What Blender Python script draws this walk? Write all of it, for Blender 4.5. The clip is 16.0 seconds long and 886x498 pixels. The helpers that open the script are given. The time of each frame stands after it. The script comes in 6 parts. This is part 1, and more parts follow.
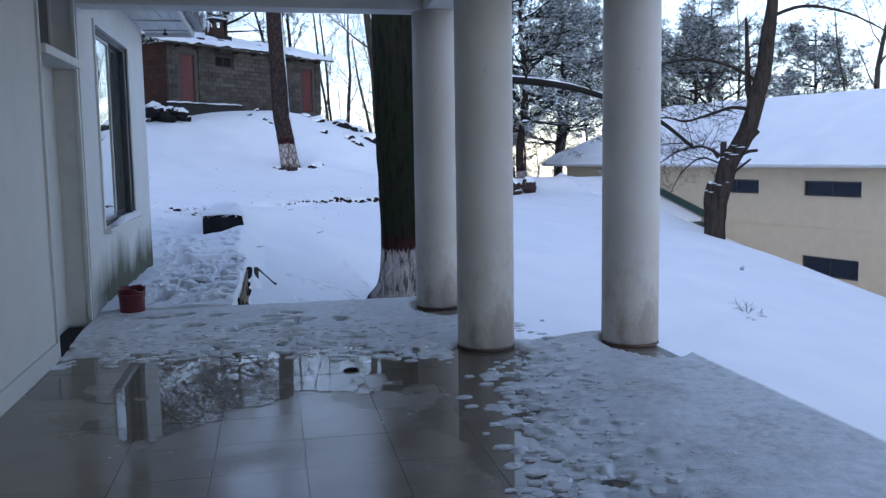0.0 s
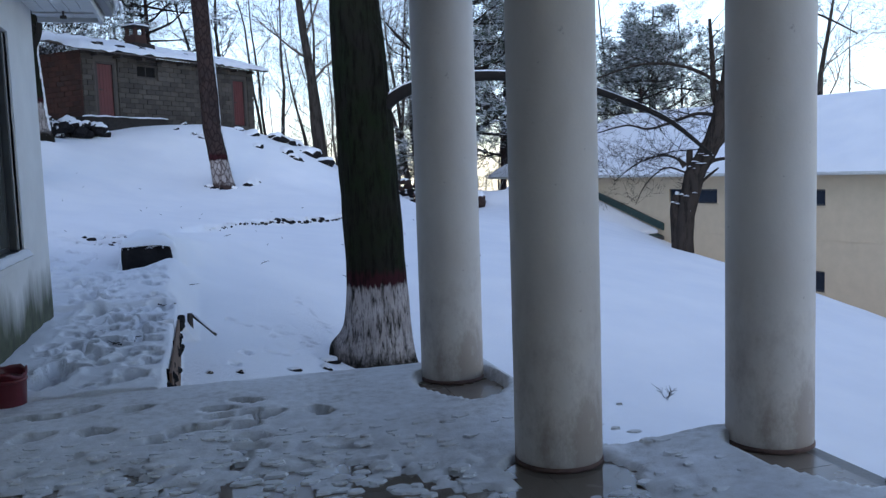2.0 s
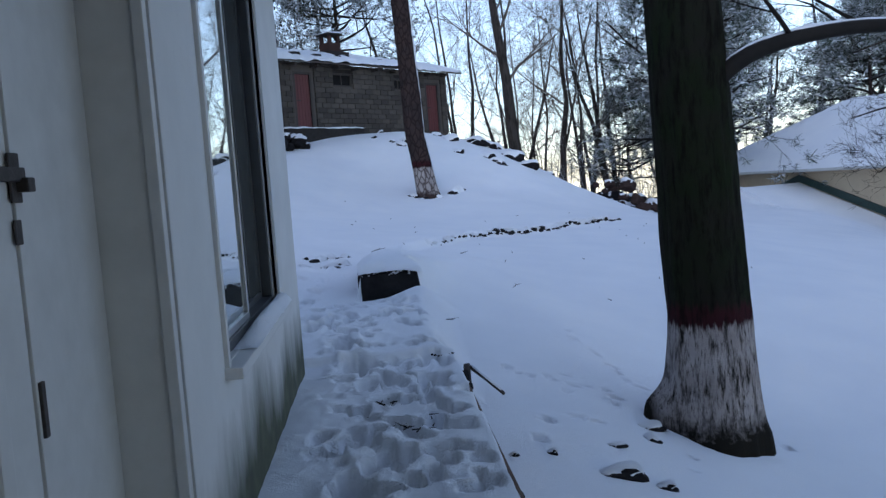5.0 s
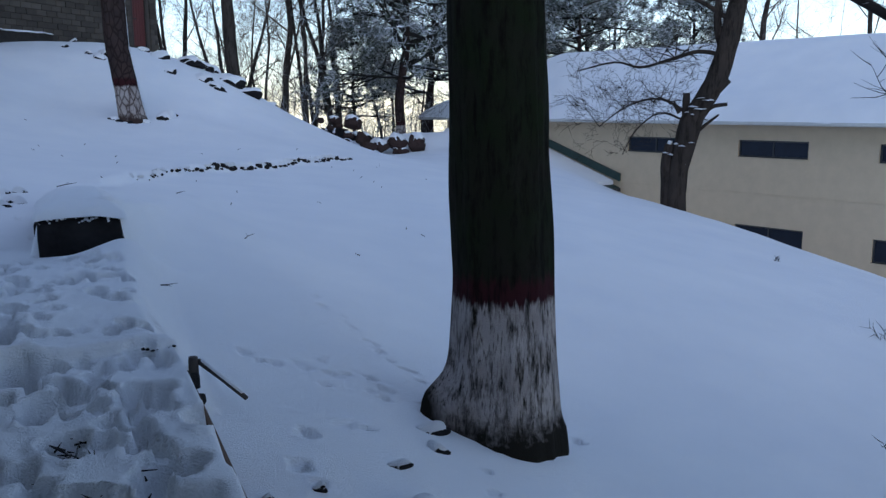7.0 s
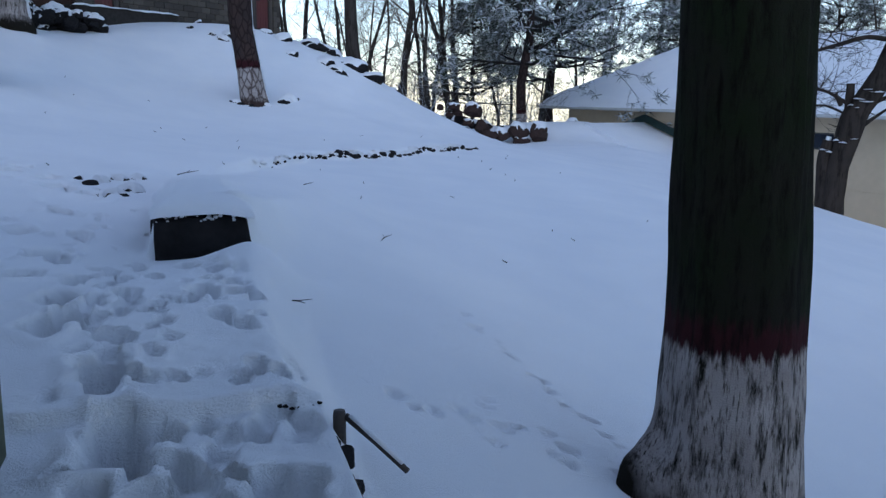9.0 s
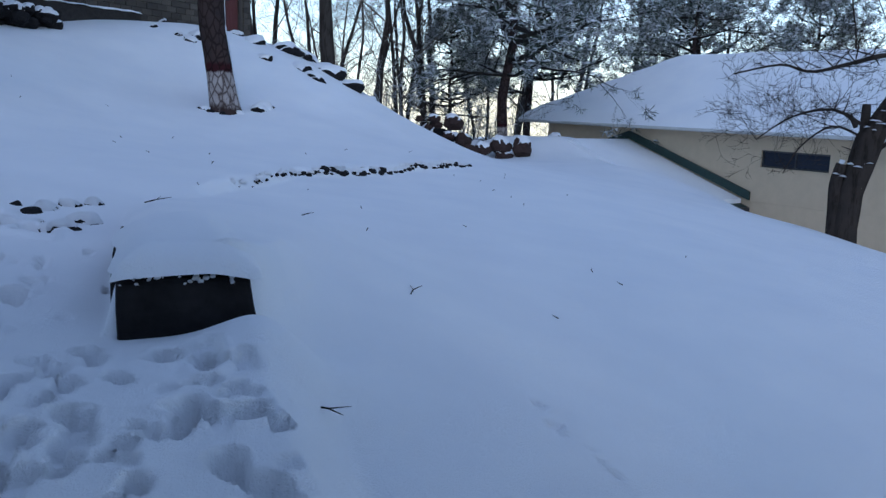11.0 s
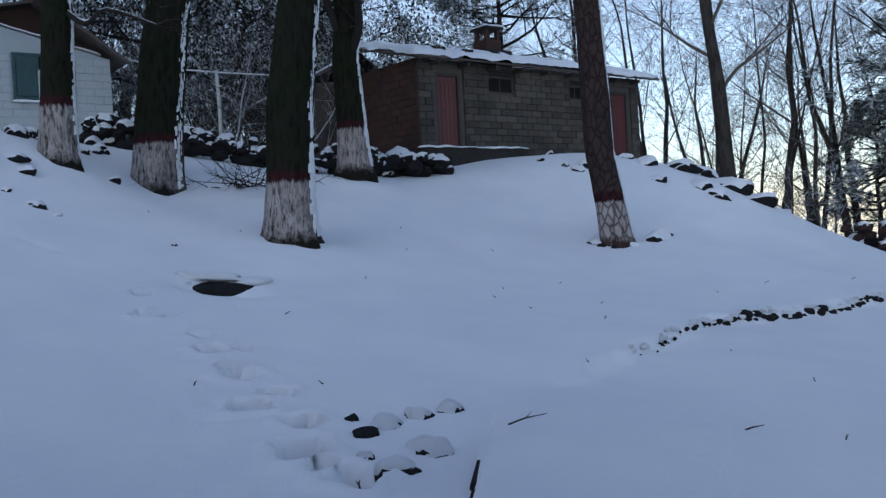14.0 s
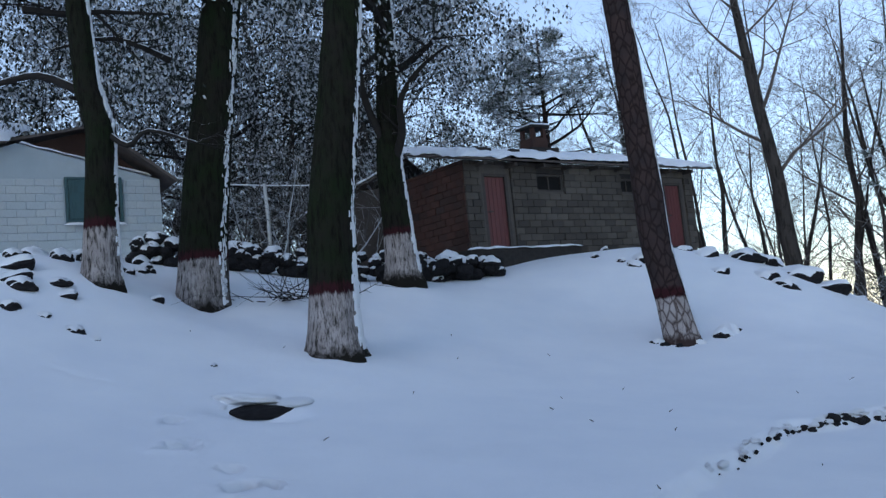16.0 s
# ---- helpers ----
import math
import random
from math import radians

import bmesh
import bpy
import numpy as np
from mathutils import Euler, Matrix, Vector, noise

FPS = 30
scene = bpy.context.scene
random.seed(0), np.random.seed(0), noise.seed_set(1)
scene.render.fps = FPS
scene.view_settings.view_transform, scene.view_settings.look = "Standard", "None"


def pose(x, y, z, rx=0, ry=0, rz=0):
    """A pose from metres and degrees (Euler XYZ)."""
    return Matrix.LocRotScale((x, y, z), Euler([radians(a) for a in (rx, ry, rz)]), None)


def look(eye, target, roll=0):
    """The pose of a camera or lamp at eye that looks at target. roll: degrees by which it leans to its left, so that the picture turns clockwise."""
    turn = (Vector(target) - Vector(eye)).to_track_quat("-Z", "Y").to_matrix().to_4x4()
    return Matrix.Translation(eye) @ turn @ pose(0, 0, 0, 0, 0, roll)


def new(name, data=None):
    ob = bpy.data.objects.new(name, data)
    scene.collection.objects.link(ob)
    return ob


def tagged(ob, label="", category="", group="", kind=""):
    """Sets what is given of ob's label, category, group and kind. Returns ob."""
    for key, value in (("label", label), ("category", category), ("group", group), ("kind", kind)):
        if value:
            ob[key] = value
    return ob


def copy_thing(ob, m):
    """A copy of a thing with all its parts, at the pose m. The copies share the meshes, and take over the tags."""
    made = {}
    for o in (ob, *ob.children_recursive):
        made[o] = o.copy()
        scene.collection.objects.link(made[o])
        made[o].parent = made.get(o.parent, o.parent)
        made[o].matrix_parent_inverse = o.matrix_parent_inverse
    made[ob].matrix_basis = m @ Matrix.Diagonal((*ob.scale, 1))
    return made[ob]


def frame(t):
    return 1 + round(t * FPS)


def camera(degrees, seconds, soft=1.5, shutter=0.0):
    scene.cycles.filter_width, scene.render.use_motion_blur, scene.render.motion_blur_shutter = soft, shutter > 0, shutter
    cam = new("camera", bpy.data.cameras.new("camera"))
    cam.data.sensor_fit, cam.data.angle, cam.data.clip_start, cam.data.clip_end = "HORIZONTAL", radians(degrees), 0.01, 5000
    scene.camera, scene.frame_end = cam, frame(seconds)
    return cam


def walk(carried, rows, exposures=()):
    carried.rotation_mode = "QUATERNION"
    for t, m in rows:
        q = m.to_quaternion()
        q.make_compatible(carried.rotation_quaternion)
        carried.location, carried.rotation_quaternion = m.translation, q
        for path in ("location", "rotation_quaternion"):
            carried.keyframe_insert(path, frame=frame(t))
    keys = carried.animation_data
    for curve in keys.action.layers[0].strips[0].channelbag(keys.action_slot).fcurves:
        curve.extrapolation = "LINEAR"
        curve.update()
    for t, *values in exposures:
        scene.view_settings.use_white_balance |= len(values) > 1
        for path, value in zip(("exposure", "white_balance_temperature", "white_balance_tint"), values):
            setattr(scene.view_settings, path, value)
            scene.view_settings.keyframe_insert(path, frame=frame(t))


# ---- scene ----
cam = camera(54.9, 16.0, soft=1.4)
PATH = [
    (0, (0.042, -0.005, 1.499), (0.43, 1.945, 1.282), -0.9),
    (0.5, (0.102, 0.565, 1.506), (0.579, 2.492, 1.261), -1.7),
    (1, (0.081, 1.2, 1.475), (0.646, 3.103, 1.232), -1.5),
    (1.5, (0.042, 1.757, 1.527), (0.625, 3.658, 1.312), -1.1),
    (2, (-0.033, 2.475, 1.498), (0.507, 4.392, 1.31), -1.9),
    (2.5, (-0.201, 2.889, 1.511), (0.272, 4.827, 1.366), -1.5),
    (3, (-0.385, 3.428, 1.538), (-0.057, 5.399, 1.448), -2.7),
    (3.5, (-0.582, 3.966, 1.529), (-0.44, 5.959, 1.438), -4.2),
    (3.7, (-0.659, 4.174, 1.53), (-0.601, 6.171, 1.432), -5.3),
    (5.8, (-0.962, 6.052, 1.541), (-0.504, 7.986, 1.321), -0.6),
    (6, (-0.943, 6.253, 1.542), (-0.335, 8.143, 1.295), -0.3),
    (6.5, (-0.868, 6.783, 1.517), (-0.15, 8.628, 1.235), -0.6),
    (7, (-0.867, 7.316, 1.49), (-0.079, 9.124, 1.159), -0.1),
    (7.5, (-0.809, 7.699, 1.48), (0.017, 9.49, 1.147), 0.4),
    (8, (-0.797, 8.025, 1.493), (-0.064, 9.855, 1.153), 1.8),
    (8.5, (-0.885, 8.449, 1.483), (-0.207, 10.295, 1.121), 2.4),
    (9, (-0.883, 8.825, 1.45), (-0.324, 10.711, 1.091), 0.8),
    (9.2, (-0.903, 8.961, 1.418), (-0.396, 10.863, 1.061), -0.1),
    (11.3, (-0.998, 11.101, 1.475), (-0.3, 12.946, 1.143), 2.4),
    (11.5, (-0.987, 11.264, 1.494), (-0.257, 13.096, 1.16), 2.2),
    (12, (-0.928, 11.755, 1.444), (-0.162, 13.585, 1.187), 0.4),
    (12.5, (-0.889, 12.236, 1.517), (-0.208, 14.112, 1.384), -2.4),
    (13, (-0.855, 12.624, 1.572), (-0.344, 14.557, 1.523), -4.0),
    (13.5, (-0.809, 13.149, 1.647), (-0.494, 15.124, 1.643), -3.8),
    (14, (-0.776, 13.534, 1.703), (-1.012, 15.519, 1.648), -3.1),
    (14.5, (-0.759, 13.73, 1.73), (-1.293, 15.658, 1.693), -5.2),
    (15, (-0.736, 13.991, 1.768), (-1.325, 15.9, 1.861), -6.2),
    (15.5, (-0.779, 14.114, 1.787), (-1.204, 16.061, 1.952), -5.6),
    (16, (-0.722, 14.199, 1.815), (-1.072, 16.159, 2.003), -5.6),
]
LIGHT = [(0, 1.82, 6250, 14), (0.3, 1.5, 6250, 14), (0.6, 1.3, 6050, 12), (1.05, 1.6, 6300, 11), (1.5, 1.36, 6150, 12), (2, 1.6, 6300, 12), (2.5, 1.52, 6300, 12), (3.5, 1.52, 6300, 12), (6, 1.2, 6150, 11), (7.5, 1.14, 6150, 10), (9, 1.32, 6100, 10), (11.5, 1.14, 5800, 9), (12.5, 0.9, 5700, 8), (13.5, 0.72, 5750, 8), (14, 1.08, 6350, 10), (15, 1.15, 6200, 8), (16, 1.3, 6250, 8)]
walk(cam, [(t, look(eye, target, roll)) for t, eye, target, roll in PATH], LIGHT)

# light: clear winter sky; the low sun stands behind the building and the hill
SUN_AZ, SUN_EL = radians(200), radians(34)
world = bpy.data.worlds.new("dusk_sky")
scene.world = world
world.use_nodes = True
wn, wl = world.node_tree.nodes, world.node_tree.links
sky = wn.new("ShaderNodeTexSky")
sky.sky_type, sky.sun_disc = "NISHITA", False
sky.sun_elevation, sky.sun_rotation = SUN_EL, SUN_AZ
sky.air_density, sky.dust_density, sky.ozone_density = 1.0, 0.1, 3.0
soften = wn.new("ShaderNodeHueSaturation")
soften.inputs["Saturation"].default_value = 0.8
wl.new(sky.outputs[0], soften.inputs["Color"])
wl.new(soften.outputs[0], wn["Background"].inputs[0])
wn["Background"].inputs[1].default_value = 0.09
sun = new("sun", bpy.data.lights.new("sun", "SUN"))
sun.data.energy, sun.data.angle, sun.data.color = 0.1, radians(25), (1.0, 0.86, 0.72)
sun.matrix_world = look((30 * math.sin(SUN_AZ), 30 * math.cos(SUN_AZ), 30 * math.tan(SUN_EL)), (0, 0, 0))


# ---- materials ----
class Mat:
    """A small node-graph builder."""

    def __init__(self, name, rough=0.7, metal=0.0, spec=0.5):
        self.m = bpy.data.materials.new(name)
        self.m.use_nodes = True
        self.n, self.l = self.m.node_tree.nodes, self.m.node_tree.links
        self.b = self.n["Principled BSDF"]
        self.b.inputs["Roughness"].default_value = rough
        self.b.inputs["Metallic"].default_value = metal
        self.b.inputs["Specular IOR Level"].default_value = spec
        self.co = self.n.new("ShaderNodeTexCoord")

    def put(self, socket, value):
        if hasattr(value, "is_linked"):
            self.l.new(value, socket)
        else:
            socket.default_value = value
        return socket

    def mapping(self, scale=(1, 1, 1), space="Object"):
        mp = self.n.new("ShaderNodeMapping")
        mp.inputs["Scale"].default_value = scale
        at = self.n.new("ShaderNodeNewGeometry").outputs["Position"] if space == "World" else self.co.outputs[space]
        self.l.new(at, mp.inputs[0])
        return mp.outputs[0]

    def noise(self, scale, detail=4, rough=0.55, stretch=(1, 1, 1), space="Object"):
        t = self.n.new("ShaderNodeTexNoise")
        t.inputs["Scale"].default_value, t.inputs["Detail"].default_value = scale, detail
        t.inputs["Roughness"].default_value = rough
        self.l.new(self.mapping(stretch, space), t.inputs["Vector"])
        return t.outputs["Fac"]

    def voronoi(self, scale, feature="DISTANCE_TO_EDGE", stretch=(1, 1, 1)):
        t = self.n.new("ShaderNodeTexVoronoi")
        t.feature = feature
        t.inputs["Scale"].default_value = scale
        self.l.new(self.mapping(stretch), t.inputs["Vector"])
        return t.outputs["Distance"]

    def ramp(self, fac, *stops):
        r = self.n.new("ShaderNodeValToRGB")
        els = r.color_ramp.elements
        while len(els) < len(stops):
            els.new(0.5)
        for e, (p, c) in zip(els, stops):
            e.position, e.color = p, (*c, 1) if hasattr(c, "__len__") else (c, c, c, 1)
        self.l.new(fac, r.inputs[0])
        return r.outputs[0]

    def mix(self, fac, a, b, mode="MIX"):
        x = self.n.new("ShaderNodeMix")
        x.data_type, x.blend_type = "RGBA", mode
        self.put(x.inputs[0], fac)
        for s, v in ((x.inputs[6], a), (x.inputs[7], b)):
            self.put(s, v if hasattr(v, "is_linked") else (*v, 1) if hasattr(v, "__len__") else (v, v, v, 1))
        return x.outputs[2]

    def math(self, op, a, b=0.0):
        x = self.n.new("ShaderNodeMath")
        x.operation = op
        self.put(x.inputs[0], a), self.put(x.inputs[1], b)
        return x.outputs[0]

    def height(self, space="Object", axis="Z"):
        s = self.n.new("ShaderNodeSeparateXYZ")
        self.l.new(self.co.outputs[space], s.inputs[0])
        return s.outputs[axis]

    def random(self):
        return self.n.new("ShaderNodeObjectInfo").outputs["Random"]

    def island(self):
        return self.n.new("ShaderNodeNewGeometry").outputs["Random Per Island"]

    def up(self):
        s = self.n.new("ShaderNodeSeparateXYZ")
        self.l.new(self.n.new("ShaderNodeNewGeometry").outputs["Normal"], s.inputs[0])
        return s.outputs["Z"]

    def done(self, color, bump=None, strength=0.3, distance=0.01, rough=None):
        self.put(self.b.inputs["Base Color"], color if hasattr(color, "is_linked") else (*color, 1))
        if rough is not None:
            self.put(self.b.inputs["Roughness"], rough)
        if bump is not None:
            k = self.n.new("ShaderNodeBump")
            k.inputs["Strength"].default_value, k.inputs["Distance"].default_value = strength, distance
            self.l.new(bump, k.inputs["Height"])
            self.l.new(k.outputs[0], self.b.inputs["Normal"])
        return self.m


def plain(name, c, rough=0.6, scale=12, spread=0.25, bump=0.2, metal=0.0, spec=0.5, stretch=(1, 1, 1)):
    k = Mat(name, rough, metal, spec)
    lo, hi = [v * (1 - spread) for v in c], [min(1, v * (1 + spread)) for v in c]
    col = k.mix(k.noise(scale * 0.15, 3), k.ramp(k.noise(scale, 5, stretch=stretch), (0.3, lo), (0.7, hi)), k.ramp(k.noise(scale * 2.3, 3, stretch=stretch), (0.3, c), (0.75, lo)))
    return k.done(col, k.noise(scale * 3, 5, 0.65, stretch), bump, 0.01)


def snow_mat():
    k = Mat("snow", 0.75, spec=0.25)
    col = k.ramp(k.noise(0.7, 5), (0.3, (0.80, 0.82, 0.86)), (0.7, (0.87, 0.88, 0.90)))
    rel = k.mix(0.5, k.noise(11, 6, 0.65), k.noise(80, 4, 0.7))
    return k.done(col, rel, 0.75, 0.045)


def slush_mat():
    k = Mat("slush", 0.5, spec=0.4)
    col = k.ramp(k.mix(0.45, k.noise(14, 6, 0.65), k.noise(1.8, 4)), (0.34, (0.42, 0.40, 0.38)), (0.48, (0.62, 0.62, 0.62)), (0.64, (0.74, 0.75, 0.77)))
    return k.done(col, k.mix(0.4, k.noise(22, 5, 0.6), k.noise(90, 4)), 0.4, 0.02, k.ramp(k.noise(11, 4), (0.35, 0.35), (0.65, 0.65)))


def tile_mat():
    k = Mat("wet_floor_tile", 0.2)
    tone = k.mix(k.random(), (0.225, 0.178, 0.138), (0.24, 0.19, 0.148))
    wet = k.noise(1.1, 5, 0.55, space="World")
    col = k.mix(k.ramp(k.noise(3.5, 6, 0.65, space="World"), (0.42, 0.0), (0.75, 0.5)), tone, (0.175, 0.137, 0.105))
    return k.done(col, k.noise(9, 4, space="World"), 0.04, 0.003, k.ramp(wet, (0.40, 0.12), (0.52, 0.22), (0.66, 0.38)))


def water_mat():
    k = Mat("melt_water", 0.0)
    k.b.inputs["Transmission Weight"].default_value = 1.0
    k.b.inputs["IOR"].default_value = 1.33
    return k.done((0.97, 0.98, 0.98), k.noise(3, 3, space="World"), 0.03, 0.002)


def plaster_mat(name, c, moss=0.0):
    """Painted plaster; moss: the height up to which damp and algae stain it."""
    k = Mat(name, 0.75)
    col = k.ramp(k.noise(2.2, 6, 0.6), (0.3, [v * 0.9 for v in c]), (0.65, c))
    col = k.mix(k.ramp(k.noise(9, 6, 0.7), (0.62, 0.0), (0.78, 0.35)), col, [v * 0.62 for v in c])
    if moss:
        h = k.math("ADD", k.height(), k.math("MULTIPLY", k.noise(1.5, 6, 0.65, (1, 1, 0.35)), 0.9))
        side = k.ramp(k.math("ADD", k.math("MULTIPLY", k.height(axis="Y"), 0.1), k.math("MULTIPLY", k.noise(2, 4), 0.12)), (0.85, 0.0), (0.95, 1.0))
        fac = k.math("MULTIPLY", k.ramp(k.math("MULTIPLY", h, 1 / 1.4), (moss - 0.12, 1.0), (moss + 0.16, 0.0)), side)
        green = k.ramp(k.noise(6, 5), (0.3, (0.028, 0.034, 0.018)), (0.7, (0.085, 0.095, 0.05)))
        col = k.mix(fac, col, green)
    return k.done(col, k.mix(0.5, k.noise(4, 5), k.noise(60, 4)), 0.12, 0.01)


def bark_mat(name, bark, moss, paint=0.95, band=0.16, scale=9, plates=False, root=9.0):
    """Bark under limewash up to a height, with a dark red band over it and bare bark at the very foot and on roots that reach past a radius; the height is the object's own z."""
    k = Mat(name, 0.95, spec=0.06)
    ridge = k.noise(scale, 7, 0.7, (1, 1, 0.2)) if not plates else k.voronoi(scale, stretch=(1, 1, 0.5))
    crack = k.ramp(ridge, (0.36, 0.0), (0.52, 1.0)) if not plates else k.ramp(ridge, (0.01, 0.15), (0.14, 1.0))
    wood = k.mix(k.ramp(k.noise(2.2, 5), (0.35, 0.0), (0.65, 1.0)), bark, moss)
    wood = k.mix(crack, [v * 0.35 for v in bark], wood)
    if paint:
        h = k.math("ADD", k.height(), k.math("MULTIPLY", k.math("SUBTRACT", k.noise(scale * 1.6, 4, 0.6, (1, 1, 0.15)), 0.5), 0.22))
        lime = k.mix(k.ramp(k.noise(scale * 3.2, 6, 0.75, (1, 1, 0.11)), (0.36, 0.0), (0.46, 1.0)), [v * 1.6 for v in bark], k.ramp(k.noise(3, 5), (0.3, (0.23, 0.20, 0.19)), (0.7, (0.38, 0.34, 0.325))))
        lime = k.mix(crack, [v * 0.8 for v in bark], lime)
        low = k.ramp(k.math("ADD", k.height(), k.math("MULTIPLY", k.noise(scale * 0.6, 5, 0.65), 0.5)), (0.22, 1.0), (0.42, 0.0))
        reach = k.n.new("ShaderNodeVectorMath")
        reach.operation = "LENGTH"
        k.l.new(k.mapping((1, 1, 0)), reach.inputs[0])
        low = k.math("MAXIMUM", low, k.ramp(k.math("MULTIPLY", k.math("ADD", reach.outputs["Value"], k.math("MULTIPLY", k.noise(7, 4), 0.1)), 0.1), (root * 0.1, 0.0), (root * 0.1 + 0.004, 1.0)) if root < 5 else 0.0)
        lime = k.mix(low, lime, [v * 0.9 for v in bark])
        red = k.mix(crack, (0.014, 0.007, 0.007), (0.034, 0.011, 0.013))
        wood = k.mix(k.ramp(k.math("MULTIPLY", h, 0.2), ((paint + band) * 0.2 - 0.006, 1.0), ((paint + band) * 0.2 + 0.01, 0.0)), wood, red)
        wood = k.mix(k.ramp(k.math("MULTIPLY", h, 0.2), (paint * 0.2 - 0.004, 1.0), (paint * 0.2 + 0.004, 0.0)), wood, lime)
    return k.done(wood, k.mix(0.35, ridge, k.noise(scale * 6, 4)), 0.8, 0.03)


def twig_mat(name, c):
    k = Mat(name, 0.9, spec=0.2)
    col = k.ramp(k.noise(6, 4), (0.3, [v * 0.7 for v in c]), (0.7, c))
    cap = k.ramp(k.up(), (0.78, 0.0), (0.95, 0.7))
    return k.done(k.mix(k.math("MULTIPLY", cap, k.ramp(k.noise(3, 3), (0.45, 0.0), (0.6, 1.0))), col, (0.8, 0.82, 0.86)))


def needle_mat(name, dark, light, frost):
    """Foliage; frost: the share of sprays that carry snow."""
    k = Mat(name, 0.8, spec=0.2)
    r = k.island()
    col = k.mix(r, dark, light)
    white = k.ramp(k.math("ADD", k.math("MULTIPLY", r, 0.5), k.math("MULTIPLY", k.noise(1.1, 4), 0.5)), (0.78 - frost, 0.0), (0.9 - frost, 1.0))
    return k.done(k.mix(white, col, (0.5, 0.52, 0.55)))


def block_mat(name, a, b, c):
    k = Mat(name, 0.92, spec=0.2)
    tone = k.ramp(k.random(), (0.0, a), (0.5, b), (1.0, c))
    col = k.mix(k.ramp(k.noise(0.5, 5, space="World"), (0.35, 0.0), (0.65, 0.4 if a[0] > 0.2 else 0.6)), tone, [v * (0.75 if a[0] > 0.2 else 0.5) for v in a])
    col = k.mix(k.ramp(k.noise(18, 6, 0.7), (0.5, 0.0), (0.75, 0.5)), col, [v * 0.6 for v in b])
    return k.done(col, k.mix(0.5, k.noise(14, 6, 0.7), k.noise(70, 4)), 0.6, 0.02)


def column_mat():
    """Off-white paint with brown damp blotches low on the shaft."""
    k = Mat("column_paint", 0.6)
    col = k.ramp(k.noise(3, 6, 0.6, (1, 1, 0.5)), (0.3, (0.49, 0.445, 0.405)), (0.65, (0.565, 0.525, 0.48)))
    h = k.ramp(k.math("MULTIPLY", k.height(), 0.5), (0.1, 1.0), (0.55, 0.0))
    damp = k.math("MULTIPLY", h, k.ramp(k.noise(2.6, 6, 0.7, (1, 1, 0.6)), (0.43, 0.0), (0.58, 0.8)))
    col = k.mix(damp, col, (0.27, 0.215, 0.18))
    col = k.mix(k.ramp(k.noise(17, 5, 0.7), (0.66, 0.0), (0.74, 0.5)), col, (0.2, 0.18, 0.16))
    return k.done(col, k.mix(0.5, k.noise(9, 5), k.noise(60, 4)), 0.15, 0.01)


SNOW, SLUSH, TILE = snow_mat(), slush_mat(), tile_mat()
WATER = water_mat()
GROUT = plain("brown_grout", (0.15, 0.125, 0.105), 0.4)
WALL = plaster_mat("white_plaster", (0.60, 0.60, 0.585), 0.62)
PORCH_WALL = plaster_mat("porch_plaster", (0.55, 0.545, 0.525))
COLUMN = column_mat()
BEIGE = plaster_mat("beige_plaster", (0.58, 0.46, 0.32))
CREAM = plaster_mat("cream_limewash", (0.46, 0.44, 0.39))
BLUEWHITE = plaster_mat("blue_limewash", (0.36, 0.41, 0.44))
STONE_GREY = block_mat("grey_stone_block", (0.06, 0.052, 0.046), (0.088, 0.075, 0.064), (0.115, 0.10, 0.085))
STONE_RED = block_mat("red_brick", (0.055, 0.032, 0.026), (0.085, 0.04, 0.031), (0.05, 0.034, 0.03))
MORTAR = plain("mortar", (0.085, 0.072, 0.062), 0.95, 20)
LIMEBLOCK = block_mat("limewashed_block", (0.42, 0.46, 0.49), (0.45, 0.48, 0.49), (0.40, 0.45, 0.48))
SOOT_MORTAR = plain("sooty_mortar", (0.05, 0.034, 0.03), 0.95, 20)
RUSTROCK = plain("rust_brown_rock", (0.05, 0.032, 0.028), 0.85, 6, 0.5, 0.6, spec=0.1)
ROCK = plain("dark_wet_rock", (0.018, 0.017, 0.018), 0.8, 7, 0.5, 0.6, spec=0.08)
CONCRETE = plain("dark_concrete", (0.036, 0.032, 0.03), 0.85, 9, 0.4, 0.5, spec=0.15)
REDWOOD = plain("red_painted_wood", (0.105, 0.024, 0.023), 0.6, 9, 0.25, 0.3, stretch=(1, 1, 0.1))
DARKWOOD = plain("dark_wood", (0.05, 0.04, 0.035), 0.8, 10, 0.4, 0.4)
WHITEWOOD = plain("white_painted_wood", (0.53, 0.53, 0.515), 0.5, 6, 0.12, 0.1)
DARKFRAME = plain("dark_window_frame", (0.035, 0.037, 0.04), 0.4, 8, 0.3, 0.1)
ALU = plain("aluminium_frame", (0.4, 0.41, 0.42), 0.35, 8, 0.15, 0.05, 0.9)
GREEN = plain("dark_green_paint", (0.018, 0.045, 0.04), 0.5, 6, 0.3, 0.1)
TEAL = plain("teal_painted_wood", (0.026, 0.072, 0.08), 0.6, 6, 0.3, 0.2)
METALROOF = plain("rusty_roof_sheet", (0.10, 0.08, 0.07), 0.6, 5, 0.5, 0.2, 0.3)
REDPLASTIC = plain("red_plastic", (0.12, 0.013, 0.02), 0.35, 4, 0.2, 0.05)
IRON = plain("rusty_iron", (0.06, 0.05, 0.045), 0.6, 14, 0.5, 0.3, 0.5)
RUST = plain("rust_brown_stain", (0.13, 0.075, 0.06), 0.8, 14, 0.4, 0.2)
BARK = bark_mat("mossy_bark", (0.017, 0.015, 0.012), (0.012, 0.017, 0.008), scale=17, root=0.56)
BARK_LEAN = bark_mat("grey_brown_bark", (0.05, 0.039, 0.033), (0.036, 0.03, 0.026), 0)
